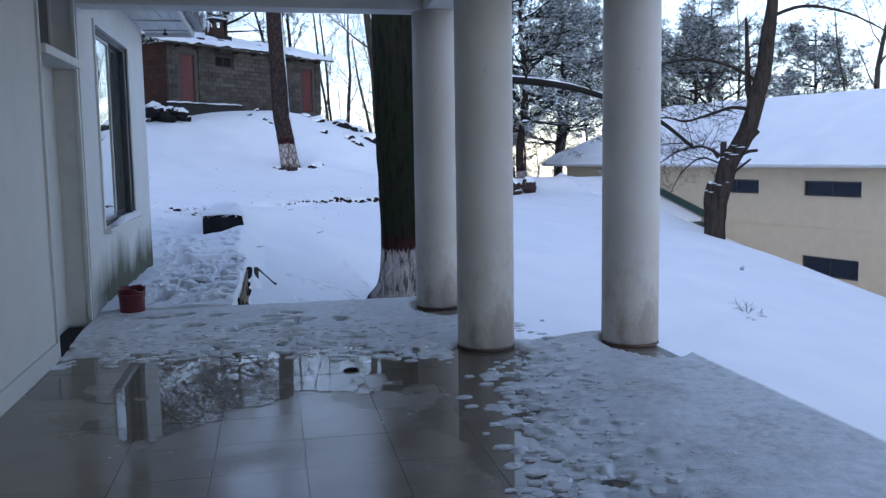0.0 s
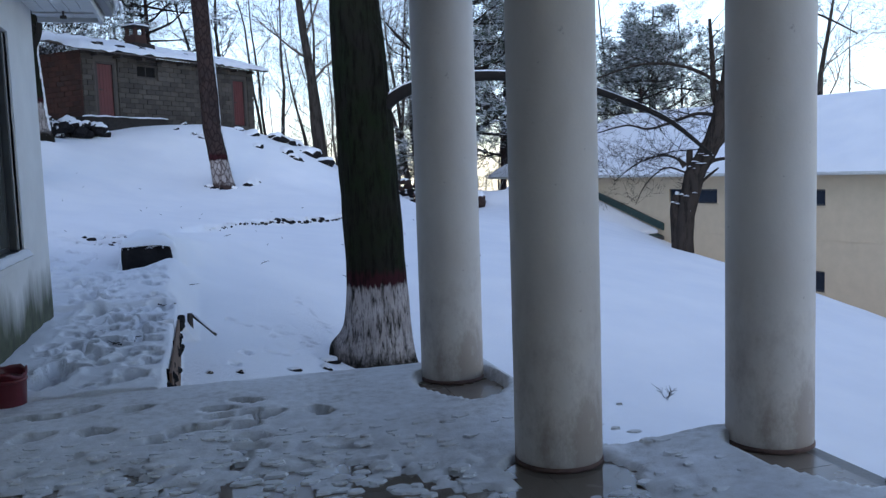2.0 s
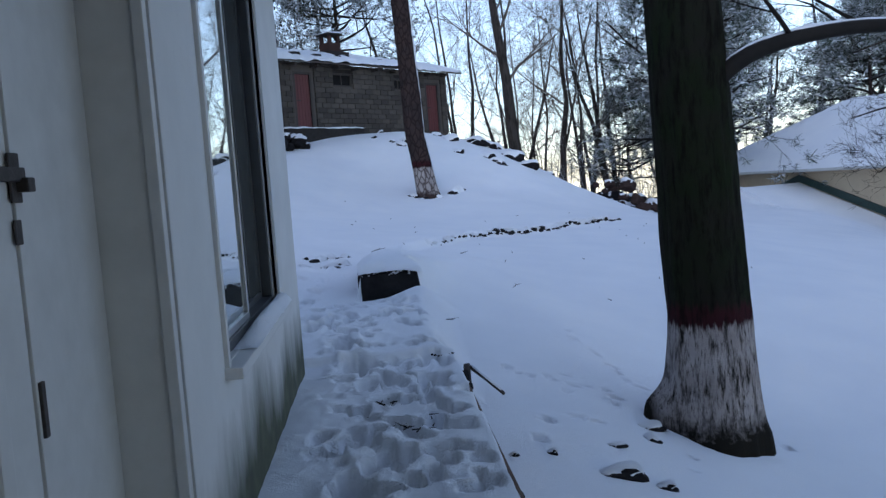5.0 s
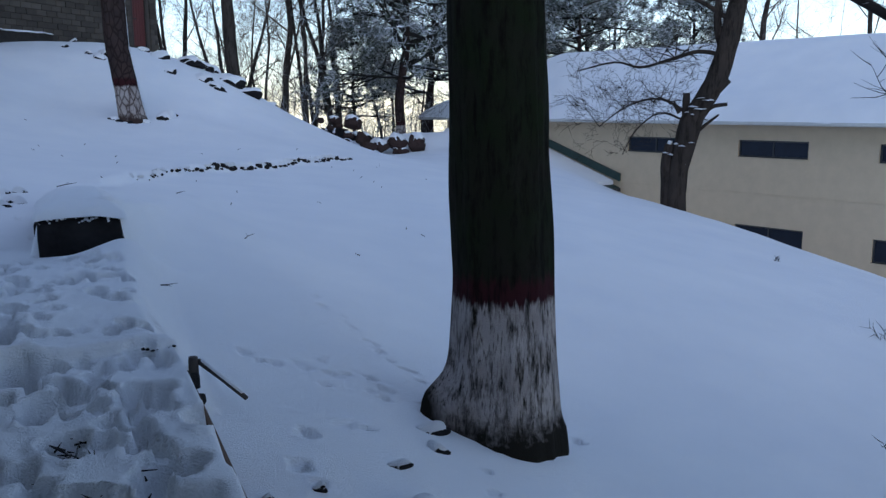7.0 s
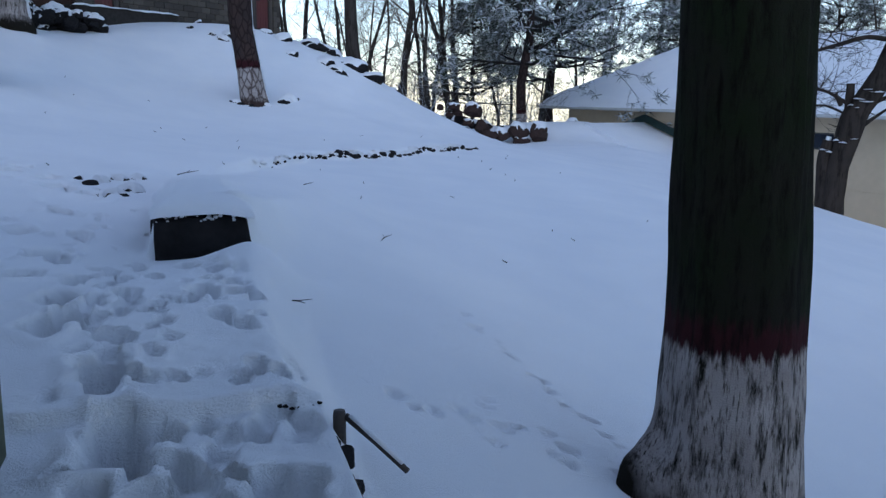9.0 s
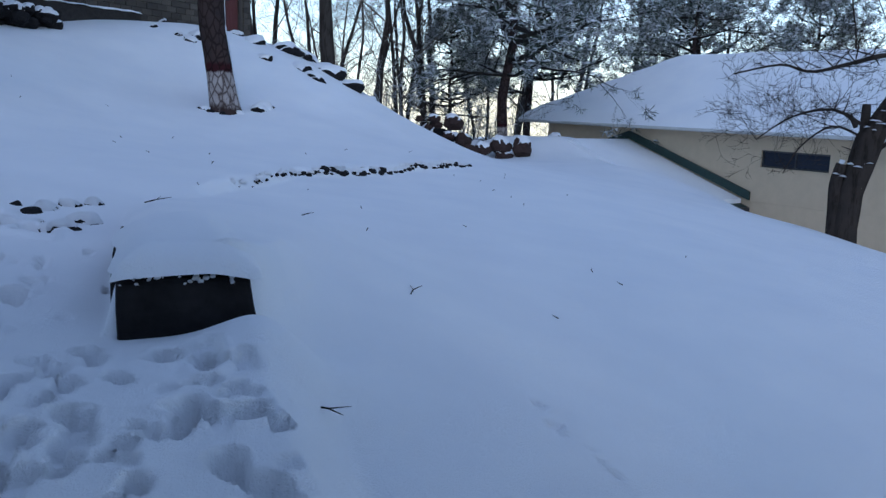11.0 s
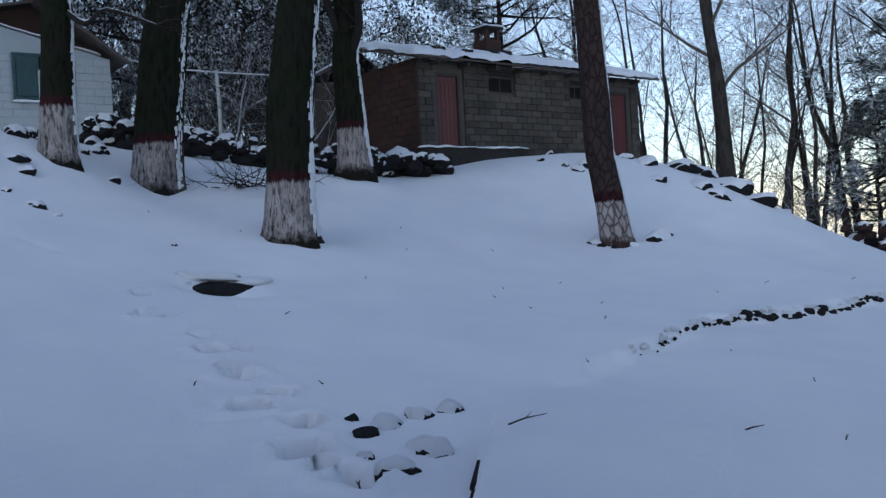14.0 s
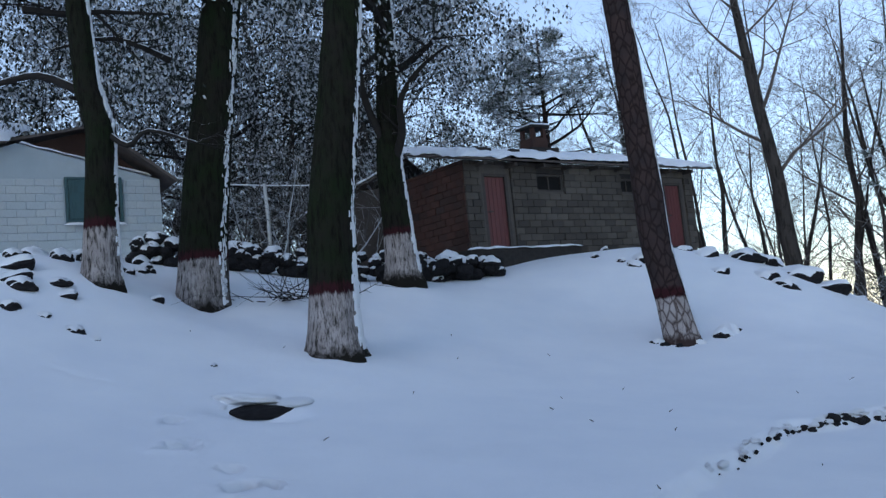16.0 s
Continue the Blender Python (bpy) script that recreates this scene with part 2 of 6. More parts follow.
BARK_PINE = bark_mat("plated_pine_bark", (0.05, 0.033, 0.03), (0.034, 0.026, 0.026), 0.85, 0.2, 7, True)
BARK_FAR = bark_mat("dark_trunk_bark", (0.062, 0.052, 0.046), (0.048, 0.042, 0.037), 0)
TWIG = twig_mat("bare_twig", (0.13, 0.108, 0.096))
TWIG_DARK = twig_mat("dark_branch", (0.02, 0.017, 0.015))
PINE = needle_mat("pine_needles", (0.03, 0.046, 0.032), (0.075, 0.1, 0.07), 0.31)
OAK = needle_mat("frosted_leaves", (0.012, 0.016, 0.012), (0.04, 0.047, 0.038), 0.28)
SCRUB = needle_mat("frosted_scrub", (0.06, 0.055, 0.05), (0.13, 0.12, 0.11), 0.25)


def glass_mat(name, tint, rough=0.03):
    k = Mat(name, rough, spec=1.0)
    k.b.inputs["IOR"].default_value = 1.6
    return k.done(k.ramp(k.noise(1.5, 2), (0.3, tint), (0.7, [v * 1.3 for v in tint])))


GLASS = glass_mat("dark_tinted_glass", (0.012, 0.018, 0.02))
# near-black colour stands for the unlit rooms behind small windows
VOID = plain("dark_unlit_opening", (0.012, 0.011, 0.011), 0.7, 4, 0.3, 0.0, spec=0.1)
GLASS_FAR = plain("far_window_glass", (0.010, 0.016, 0.030), 0.15, 3, 0.3, 0.0, spec=0.35)
mirror = Mat("reflective_film_glass", 0.02, 0.92)
GLASS_FILM = mirror.done((0.55, 0.60, 0.60))


# ---- building blocks ----
def part(name, bm, material, parent=None, label="", smooth=False):
    me = bpy.data.meshes.new(name)
    bm.to_mesh(me)
    bm.free()
    for m in material if isinstance(material, (list, tuple)) else (material,):
        me.materials.append(m)
    if smooth:
        me.shade_smooth()
    ob = new(name, me)
    ob.parent = parent
    return tagged(ob, label)


def raw(name, verts, faces, material, parent=None, label="", smooth=False):
    me = bpy.data.meshes.new(name)
    me.from_pydata([tuple(v) for v in verts], [], faces)
    me.materials.append(material)
    if smooth:
        me.shade_smooth()
    ob = new(name, me)
    ob.parent = parent
    return tagged(ob, label)


def share(name, me, m, parent=None):
    ob = new(name, me)
    ob.parent = parent
    ob.matrix_basis = m
    return ob


def empty(name, m, label, category, group="", kind=""):
    e = new(name)
    e.empty_display_size = 0.2
    e.matrix_basis = m
    return tagged(e, label, category, group, kind)


def boxes(*bs, bevel=0.0):
    """One bmesh of boxes (x0, y0, z0, x1, y1, z1), bevelled."""
    bm = bmesh.new()
    for x0, y0, z0, x1, y1, z1 in bs:
        r = bmesh.ops.create_cube(bm, size=1, matrix=Matrix.LocRotScale(((x0 + x1) / 2, (y0 + y1) / 2, (z0 + z1) / 2), None, (x1 - x0, y1 - y0, z1 - z0)))
    if bevel:
        bmesh.ops.bevel(bm, geom=bm.edges[:], offset=bevel, segments=2, affect="EDGES", profile=0.6)
    return bm


def lathe(profile, sides=32, wobble=0.0):
    """A turned shape from (radius, z) pairs."""
    bm = bmesh.new()
    rings = []
    for i, (r, z) in enumerate(profile):
        rings.append([bm.verts.new((r * math.cos(a), r * math.sin(a), z + wobble * noise.noise((3 * math.cos(a), 3 * math.sin(a), i)))) for a in (2 * math.pi * j / sides for j in range(sides))])
    for a, b in zip(rings, rings[1:]):
        for j in range(sides):
            bm.faces.new((a[j], a[(j + 1) % sides], b[(j + 1) % sides], b[j]))
    for ring, flip in ((rings[0], True), (rings[-1], False)):
        bm.faces.new(ring[::-1] if flip else ring)
    return bm


def wall_cells(x0, x1, z0, z1, holes):
    """Rectangles that fill a wall round its holes (x0, z0, x1, z1)."""
    xs = sorted({x0, x1, *[h[0] for h in holes], *[h[2] for h in holes]})
    zs = sorted({z0, z1, *[h[1] for h in holes], *[h[3] for h in holes]})
    for a, b in zip(xs, xs[1:]):
        for c, d in zip(zs, zs[1:]):
            if not any(h[0] - 1e-6 <= a and b <= h[2] + 1e-6 and h[1] - 1e-6 <= c and d <= h[3] + 1e-6 for h in holes):
                yield a, c, b, d


def holed_wall(x0, x1, z0, z1, y0, y1, holes):
    """A wall along x, from y0 to y1 thick, with openings right through it, as one welded mesh."""
    bm = boxes(*[(a, y0, c, b, y1, d) for a, c, b, d in wall_cells(x0, x1, z0, z1, holes)])
    bmesh.ops.remove_doubles(bm, verts=bm.verts, dist=1e-4)
    seen = {}
    for f in bm.faces:
        seen.setdefault(tuple(round(v, 3) for v in f.calc_center_median()), []).append(f)
    bmesh.ops.delete(bm, geom=[f for fs in seen.values() if len(fs) > 1 for f in fs], context="FACES")
    return bm


def tube(path, radii, sides=6, cap=True):
    """Vertices and faces of a tapered tube along a path."""
    vs, fs = [], []
    side = Vector((1, 0.3, 0.1))
    for i, p in enumerate(path):
        d = (path[min(i + 1, len(path) - 1)] - path[max(i - 1, 0)]).normalized()
        side = (side - d * side.dot(d))
        side = side.normalized() if side.length > 1e-4 else d.orthogonal().normalized()
        other = d.cross(side)
        for j in range(sides):
            a = 2 * math.pi * j / sides
            vs.append(p + radii[i] * (math.cos(a) * side + math.sin(a) * other))
    for i in range(len(path) - 1):
        for j in range(sides):
            a, b = i * sides + j, i * sides + (j + 1) % sides
            fs.append((a, b, b + sides, a + sides))
    if cap:
        fs.append(tuple(range(sides))[::-1])
        fs.append(tuple(range((len(path) - 1) * sides, len(path) * sides)))
    return vs, fs


class Soup:
    """Collects pieces into one mesh."""

    def __init__(self):
        self.v, self.f = [], []

    def add(self, vs, fs):
        n = len(self.v)
        self.v += vs
        self.f += [tuple(i + n for i in f) for f in fs]

    def mesh(self, name, material, parent=None, label="", smooth=False):
        return raw(name, self.v, self.f, material, parent, label, smooth)


# ---- ground ----
def smooth01(a, b, x):
    t = np.clip((x - a) / (b - a), 0, 1)
    return t * t * (3 - 2 * t)


# heights of the hillside on cross-sections: rows are y, columns are x
SX = [-40, -14, -5, 0, 3, 7, 10, 14.5, 24, 60]
SY = [-30, 8.5, 13, 19, 26, 32, 38, 46, 62]
SZ = [
    [0.0, 0.0, -0.3, -1.0, -1.6, -2.3, -3.0, -4.2, -6.0, -9.0],
    [1.5, 0.5, 0.05, -0.85, -1.5, -2.2, -2.8, -3.5, -5.6, -9.0],
    [2.2, 0.9, 0.35, -0.33, -1.2, -1.7, -2.2, -2.9, -5.3, -8.0],
    [3.4, 2.6, 0.80, 0.22, -0.25, -0.8, -1.35, -2.2, -5.0, -7.5],
    [5.0, 4.2, 1.33, 0.42, 0.10, -0.25, -0.72, -1.4, -4.6, -7.0],
    [5.8, 4.5, 2.6, 1.25, 1.0, 0.15, -0.32, -1.0, -4.0, -6.5],
    [6.2, 4.8, 3.5, 3.55, 3.0, 0.9, -0.4, -0.45, -3.0, -6.0],
    [6.6, 5.2, 4.2, 3.8, 3.2, 0.5, -1.1, -0.6, -0.8, -6.0],
    [6.6, 5.0, 4.0, 3.0, 1.4, -0.8, -2.2, -2.4, -3.0, -8.0],
]


def hermite_rows(knots, rows, y):
    """A smooth curve through the knots for every column of rows, read at that column's y."""
    k, h, rows = np.array(knots, float), np.diff(knots), np.asarray(rows, float)
    s = np.diff(rows, axis=0) / h[:, None]
    both = s[1:] + s[:-1]
    m = np.zeros_like(rows)
    m[1:-1] = np.where(s[1:] * s[:-1] > 0, 2 * s[1:] * s[:-1] / np.where(np.abs(both) < 1e-9, 1, both), 0)
    m[0], m[-1] = s[0], s[-1]
    y = np.clip(y, k[0], k[-1])
    i = np.clip(np.searchsorted(k, y) - 1, 0, len(h) - 1)
    j = np.arange(len(y)) if rows.shape[1] > 1 else np.zeros(len(y), int)
    t, hh = (y - k[i]) / h[i], h[i]
    return (2 * t**3 - 3 * t**2 + 1) * rows[i, j] + (t**3 - 2 * t**2 + t) * hh * m[i, j] + (3 * t**2 - 2 * t**3) * rows[i + 1, j] + (t**3 - t**2) * hh * m[i + 1, j]


LEDGE = [(-0.9, 19.8), (-0.35, 21.2), (1.28, 25.0), (3.5, 26.8), (6.0, 29.1)]


def ledge_side(x, y):
    """Signed distance to the old stone edging: above it positive; and how far along it."""
    best, sign, along = np.full(np.shape(x), 1e9), np.ones(np.shape(x)), np.zeros(np.shape(x))
    for i, ((ax, ay), (bx, by)) in enumerate(zip(LEDGE, LEDGE[1:])):
        ux, uy = bx - ax, by - ay
        t = np.clip(((x - ax) * ux + (y - ay) * uy) / (ux * ux + uy * uy), 0, 1)
        d = np.hypot(x - ax - t * ux, y - ay - t * uy)
        near = d < best
        best = np.where(near, d, best)
        sign = np.where(near, np.sign(ux * (y - ay) - uy * (x - ax)), sign)
        along = np.where(near, i + t, along)
    return best * sign, along


# trodden holes in the snow: x, y, radius, depth
rng = random.Random(5)
HOLES = [(-1.12, 9.2, 0.15, 0.13), (-0.57, 8.85, 0.11, 0.1), (-0.95, 9.9, 0.14, 0.1), (-1.2, 12.15, 0.16, 0.16), (-1.32, 12.9, 0.13, 0.15), (-1.65, 13.6, 0.14, 0.14), (-1.67, 14.1, 0.13, 0.13), (-1.95, 14.8, 0.12, 0.12), (-1.95, 15.5, 0.12, 0.1), (-2.2, 16.2, 0.12, 0.1), (-1.82, 17.9, 0.14, 0.2), (-2.21, 18.3, 0.16, 0.2), (-2.36, 18.85, 0.13, 0.18), (-2.8, 19.1, 0.14, 0.18), (-2.75, 19.5, 0.12, 0.15), (-3.15, 19.95, 0.14, 0.16), (-3.7, 20.7, 0.14, 0.15), (-4.8, 21.8, 0.15, 0.14), (-2.05, 18.05, 0.08, 0.1), (-3.4, 20.2, 0.08, 0.1), (-0.85, 14.2, 0.1, 0.1), (-0.75, 14.75, 0.09, 0.09), (-0.95, 14.9, 0.08, 0.08), (-0.62, 14.15, 0.09, 0.1)]
for i in range(80):
    y = rng.uniform(8.6, 12.4)
    HOLES.append((rng.uniform(-1.4, -0.42), y, rng.uniform(0.04, 0.10), rng.uniform(0.015, 0.06)))
for i in range(70):
    y = rng.uniform(12.5, 17.5)
    HOLES.append((rng.gauss(-1.05 if y < 15 else -1.9, 0.32), y, rng.uniform(0.04, 0.07), rng.uniform(0.01, 0.035)))
# boot prints: x, y, heading, length, depth
BOOTS = [(-1.3, 12.75, 1.5, 0.34, 0.17), (-1.2, 12.3, 1.7, 0.36, 0.19), (-1.08, 11.6, 1.4, 0.36, 0.18), (-1.15, 9.35, 1.2, 0.3, 0.15), (-0.55, 8.8, 1.4, 0.28, 0.12), (-1.55, 13.75, 1.6, 0.34, 0.16), (-0.97, 11.05, 1.9, 0.3, 0.12), (-0.62, 10.7, 1.5, 0.28, 0.12), (-0.51, 10.65, 1.4, 0.26, 0.13), (-0.55, 11.5, 1.7, 0.28, 0.1), (-0.64, 11.75, 1.3, 0.26, 0.09), (-1.62, 14.5, 1.7, 0.3, 0.14), (-1.8, 15.3, 1.8, 0.3, 0.13), (-1.75, 16.2, 1.8, 0.3, 0.13), (-2.0, 17.0, 1.9, 0.28, 0.12), (-5.34, 22.7, 2.2, 0.3, 0.1), (-4.02, 21.25, 2.2, 0.32, 0.11), (-3.3, 20.1, 2.3, 0.32, 0.11), (-3.5, 20.85, 2.0, 0.28, 0.1), (-4.75, 21.95, 2.2, 0.28, 0.08), (-6.9, 23.6, 2.4, 0.28, 0.07), (-6.1, 23.2, 2.2, 0.26, 0.07)]
for i in range(46):
    y = rng.uniform(8.7, 12.3)
    BOOTS.append((rng.choice((-1.0, -0.66)) + rng.gauss(0, 0.14), y, rng.gauss(1.57, 0.45), rng.uniform(0.2, 0.3), rng.uniform(0.04, 0.1)))
for i in range(40):
    y = rng.uniform(12.6, 15.2)
    BOOTS.append((rng.choice((-0.72, -1.35)) + rng.gauss(0, 0.13), y, rng.gauss(1.57, 0.4), rng.uniform(0.16, 0.26), rng.uniform(0.03, 0.08)))
# small tracks that cross the slope
for i in range(22):
    t = i / 21
    HOLES.append((0.1 + 2.6 * t + rng.gauss(0, 0.05), 13.5 - 0.5 * t + rng.gauss(0, 0.08), rng.uniform(0.035, 0.06), rng.uniform(0.012, 0.03)))
    HOLES.append((1.3 + 0.5 * t + rng.gauss(0, 0.05), 15.4 - 2.2 * t + rng.gauss(0, 0.06), rng.uniform(0.03, 0.05), rng.uniform(0.01, 0.025)))
for i in range(26):
    HOLES.append((rng.uniform(0.2, 2.2), rng.uniform(9.2, 14), rng.uniform(0.03, 0.07), rng.uniform(0.01, 0.035)))


def fbm(x, y, scale, octaves=4):
    """Cheap smooth relief from sines of turned directions."""
    out, amp = 0, 1.0
    for o in range(octaves):
        for j in range(3):
            a = 1.3 * j + 2.1 * o + 0.4
            out = out + amp * np.sin((np.cos(a) * x + np.sin(a) * y) * scale * (1 + 0.37 * j) + 1.7 * j + o) / 3
        amp, scale = amp * 0.5, scale * 2.07
    return out


def ground_z(x, y, fine=True):
    x, y = np.asarray(x, float), np.asarray(y, float)
    shape = x.shape
    x, y = x.ravel(), y.ravel()
    rows = np.stack([hermite_rows(SX, np.array(r)[:, None], x) for r in SZ])
    z = hermite_rows(SY, rows, y)
    # the land falls away to the valley beyond the wood
    far = np.maximum(0, np.hypot(x - 3, y - 30) - 45)
    z = z - 0.12 * np.minimum(far, 200)
    # old stone edging: the bank above it stands a step higher
    d, along = ledge_side(x, y)
    fade = np.where(d > 0, np.exp(-np.abs(d) / 3.5), np.exp(-np.abs(d) / 0.6)) * smooth01(0.2, 1.2, along) * smooth01(4.0, 3.7, along)
    z = z + fade * 0.08 * (0.6 + np.tanh(d / 0.07 + 0.8 * fbm(x, y, 4, 3)))
    # trodden path beside the building, level, with a retaining edge on its open side
    path = smooth01(-0.325, -0.365, x + 0.012 * fbm(x, y, 2.5, 3)) * smooth01(12.75, 12.45, y)
    z = np.where(y < 13.2, z * (1 - path) + path * (0.07 + 0.004 * (y - 8.5)), z)
    up = smooth01(-0.1, -0.55, x) * smooth01(12.40, 12.48, y + 0.03 * fbm(x, y, 5, 2)) * smooth01(16.5, 14.0, y)
    z = z * (1 - up) + up * (0.165 + 0.04 * (y - 12.5))
    # snow-capped low wall that ends in a block
    soft = smooth01(-0.62, 0.3, x)
    cap = smooth01(0, 1, (y - 15.42) / (0.08 + 2.4 * soft)) * smooth01(21.0, 18.5, y)
    top = 0.60 - 0.02 * (y - 15.5) - 0.10 * smooth01(-0.9, -1.2, x)
    wl_ = smooth01(-1.235, -1.13, x + 0.02 * fbm(x, y, 3, 2)) * smooth01(1.8, -0.75, x)
    w = cap * wl_
    z = z * (1 - w) + w * (top + 0.03 * np.sin(3 * x + y))
    # a drift heaped against the block on the side away from the path
    z = z + 0.24 * np.exp(-(((x + 0.38) / 0.42) ** 2 + ((y - 15.12) / 0.42) ** 2))
    # drift against the entrance roof, and the bank at the crooked tree
    z = z + 0.85 * np.exp(-(((x - 15.5) / 1.9) ** 2 + ((y - 42.6) / 1.7) ** 2)) + 0.4 * np.exp(-(((x + 9.8) / 1.5) ** 2 + ((y - 27.2) / 1.6) ** 2))
    # the mound under the rock pile, and the snow round the feet of the trees before the houses
    z = z + 0.8 * np.exp(-(((x - 12.6) / 1.9) ** 2 + ((y - 43.6) / 1.4) ** 2))
    z = z + 0.17 * np.exp(-(((x + 4.8) / 1.3) ** 2 + ((y - 26.6) / 1.5) ** 2)) - 0.3 * np.exp(-(((x + 7.9) / 1.1) ** 2 + ((y - 28.9) / 1.3) ** 2)) + 0.2 * np.exp(-(((x + 4.9) / 1.2) ** 2 + ((y - 32.3) / 1.0) ** 2))
    # dip before the stones that stand in for the dark hollow
    z = z - 0.24 * np.exp(-(((x + 4.74) / 0.45) ** 2 + ((y - 23.6) / 0.3) ** 2))
    if fine:
        near = smooth01(60, 20, y) * smooth01(-25, -10, x)
        z = z + near * (0.03 * fbm(x, y, 0.55, 3) + 0.008 * fbm(x, y, 3.1, 3))
        tread = smooth01(-0.3, -0.5, x) * smooth01(15, 12.6, y) * smooth01(-1.8, -1.5, x)
        z = z + tread * (0.016 * fbm(x, y, 7.0, 3) + 0.003 * np.abs(fbm(x, y, 29.0, 3)))
        pit, rim = np.zeros_like(z), np.zeros_like(z)
        for hx, hy, r, dep in HOLES:
            q = np.nonzero((np.abs(x - hx) < 3 * r) & (np.abs(y - hy) < 3 * r))[0]
            if len(q):
                g = np.hypot((x[q] - hx) * 1.15, (y[q] - hy) * 0.85) / r
                g = g * (1 + 0.16 * np.sin(4 * np.arctan2(y[q] - hy, x[q] - hx) + 9 * hx))
                pit[q] = np.minimum(pit[q], -1.9 * dep * smooth01(1.02, 0.7, g))
                rim[q] = np.maximum(rim[q], 0.2 * dep * np.exp(-(((g - 1.5) / 0.35) ** 2)))
        for bx_, by_, turn, ln, dep in BOOTS:
            q = np.nonzero((np.abs(x - bx_) < ln) & (np.abs(y - by_) < ln))[0]
            if len(q):
                c, s_ = math.cos(turn), math.sin(turn)
                u, v = (x[q] - bx_) * c + (y[q] - by_) * s_, -(x[q] - bx_) * s_ + (y[q] - by_) * c
                wide = ln * (0.24 + 0.05 * np.tanh(u / (0.2 * ln)))
                g = (np.abs(u / (0.5 * ln)) ** 2.6 + np.abs(v / wide) ** 2.6) ** (1 / 2.6) + 0.07 * fbm(x[q] + bx_, y[q], 17, 3)
                pit[q] = np.minimum(pit[q], -1.3 * dep * (1.0 + 0.3 * np.tanh(u / (0.3 * ln))) * smooth01(1.06, 0.8, g))
                rim[q] = np.maximum(rim[q], 0.2 * dep * np.exp(-(((g - 1.32) / 0.2) ** 2)) * (0.6 + 0.8 * fbm(x[q], y[q], 23, 2)))
        z = z + pit + rim * smooth01(-0.03, 0.0, pit)
    return z.reshape(shape)


def gz(x, y):
    return float(ground_z(np.array([x, x]), np.array([y, y]), False)[0])


def axis(*spans):
    out = []
    for a, b, step in spans:
        out += list(np.arange(a, b - 1e-6, step))
    return np.array(out + [spans[-1][1]])


def build_ground():
    gx = axis((-600, -100, 100), (-100, -40, 10), (-40, -12, 1.0), (-12, -6, 0.25), (-6, -3, 0.06), (-3, -1.7, 0.04), (-1.7, 0.2, 0.02), (0.2, 3.2, 0.04), (3.2, 7, 0.1), (7, 12, 0.25), (12, 30, 0.7), (30, 100, 5), (100, 700, 100))
    gy = axis((-300, -40, 65), (-40, 8, 4), (8, 8.4, 0.2), (8.4, 15.8, 0.022), (15.8, 22, 0.05), (22, 30, 0.08), (30, 32, 0.2), (32, 48, 0.4), (48, 80, 2), (80, 200, 20), (200, 900, 100))
    X, Y = np.meshgrid(gx, gy)
    Z = ground_z(X, Y)
    # under the porch and its building the soil lies below the floor
    under = (Y < 8.44) & (X < 3.0) & (X > -14)
    Z = np.where(under, np.minimum(Z, -0.35), Z)
    inside = (X < -1.75) & (X > -12) & (Y < 12.1)
    Z = np.where(inside, -0.3, Z)
    nx, ny = len(gx), len(gy)
    me = bpy.data.meshes.new("ground")
    idx = np.arange(nx * ny).reshape(ny, nx)
    faces = np.stack([idx[:-1, :-1], idx[:-1, 1:], idx[1:, 1:], idx[1:, :-1]], -1).reshape(-1, 4)
    me.from_pydata(np.stack([X, Y, Z], -1).reshape(-1, 3).tolist(), [], faces.tolist())
    me.materials.append(SNOW)
    me.shade_smooth()
    return tagged(new("ground", me), "snow-covered hillside with trodden footprints", "snow", kind="structure")


build_ground()


# ---- porch and its building ----
def column(x, y):
    top = 2.87
    e = empty("porch_column", pose(x, y, 0), "round off-white painted concrete column with damp stained foot", "column", "porch columns")
    prof = [(0.20, 0.0), (0.22, 0.004), (0.222, 0.05), (0.221, 0.5), (0.221, 1.4), (0.22, 2.3), (0.219, top)]
    part("shaft", lathe(prof, 48), COLUMN, e, smooth=True)
    part("foot_ring", lathe([(0.2215, 0.004), (0.2265, 0.008), (0.226, 0.022), (0.2225, 0.03)], 48), RUST, e, "reddish brown damp ring", True)
    return e


column(1.635, 8.25), column(1.65, 6.4), column(2.79, 6.25)

# floor slab with its tiles
floor = part("floor", boxes((-1.6, -3.0, -0.35, 2.97, 6.42, -0.012), (-1.6, 6.42, -0.35, 1.95, 8.5, -0.012)), GROUT)
tagged(floor, "wet beige tiled porch floor", "floor", kind="structure")

# walls: the building stands along the porch; its wall runs on past it
building = empty("wall_west", pose(-1.6, 0, 0), "white plastered building wall, mossy and damp at its foot", "wall", kind="structure")


def west_wall(x0, x1, z0, z1, holes, mat):
    """A stretch of the wall along y: its outer face at x = -1.6, 0.25 thick."""
    bm = holed_wall(x0, x1, z0, z1, 0, 0.25, holes)
    bm.transform(Matrix.Rotation(radians(90), 4, "Z"))
    return part("wall_stretch", bm, mat, building)


west_wall(-3.2, 6.82, -0.3, 3.4, [], PORCH_WALL)
west_wall(6.82, 8.04, 2.92, 3.4, [], PORCH_WALL)
west_wall(8.04, 12.22, -0.3, 3.4, [(8.92, 0.84, 10.86, 2.82)], WALL)
part("end_wall", boxes((-9.0, 11.97, -0.3, -0.252, 12.22, 3.4)), WALL, building)
part("back_wall", boxes((-9.25, -3.2, -0.3, -9.0, 12.22, 3.4)), PORCH_WALL, building)
part("skirting", boxes((0.0, -3.2, 0.0, 0.018, 6.80, 0.14), bevel=0.004), PORCH_WALL, building)
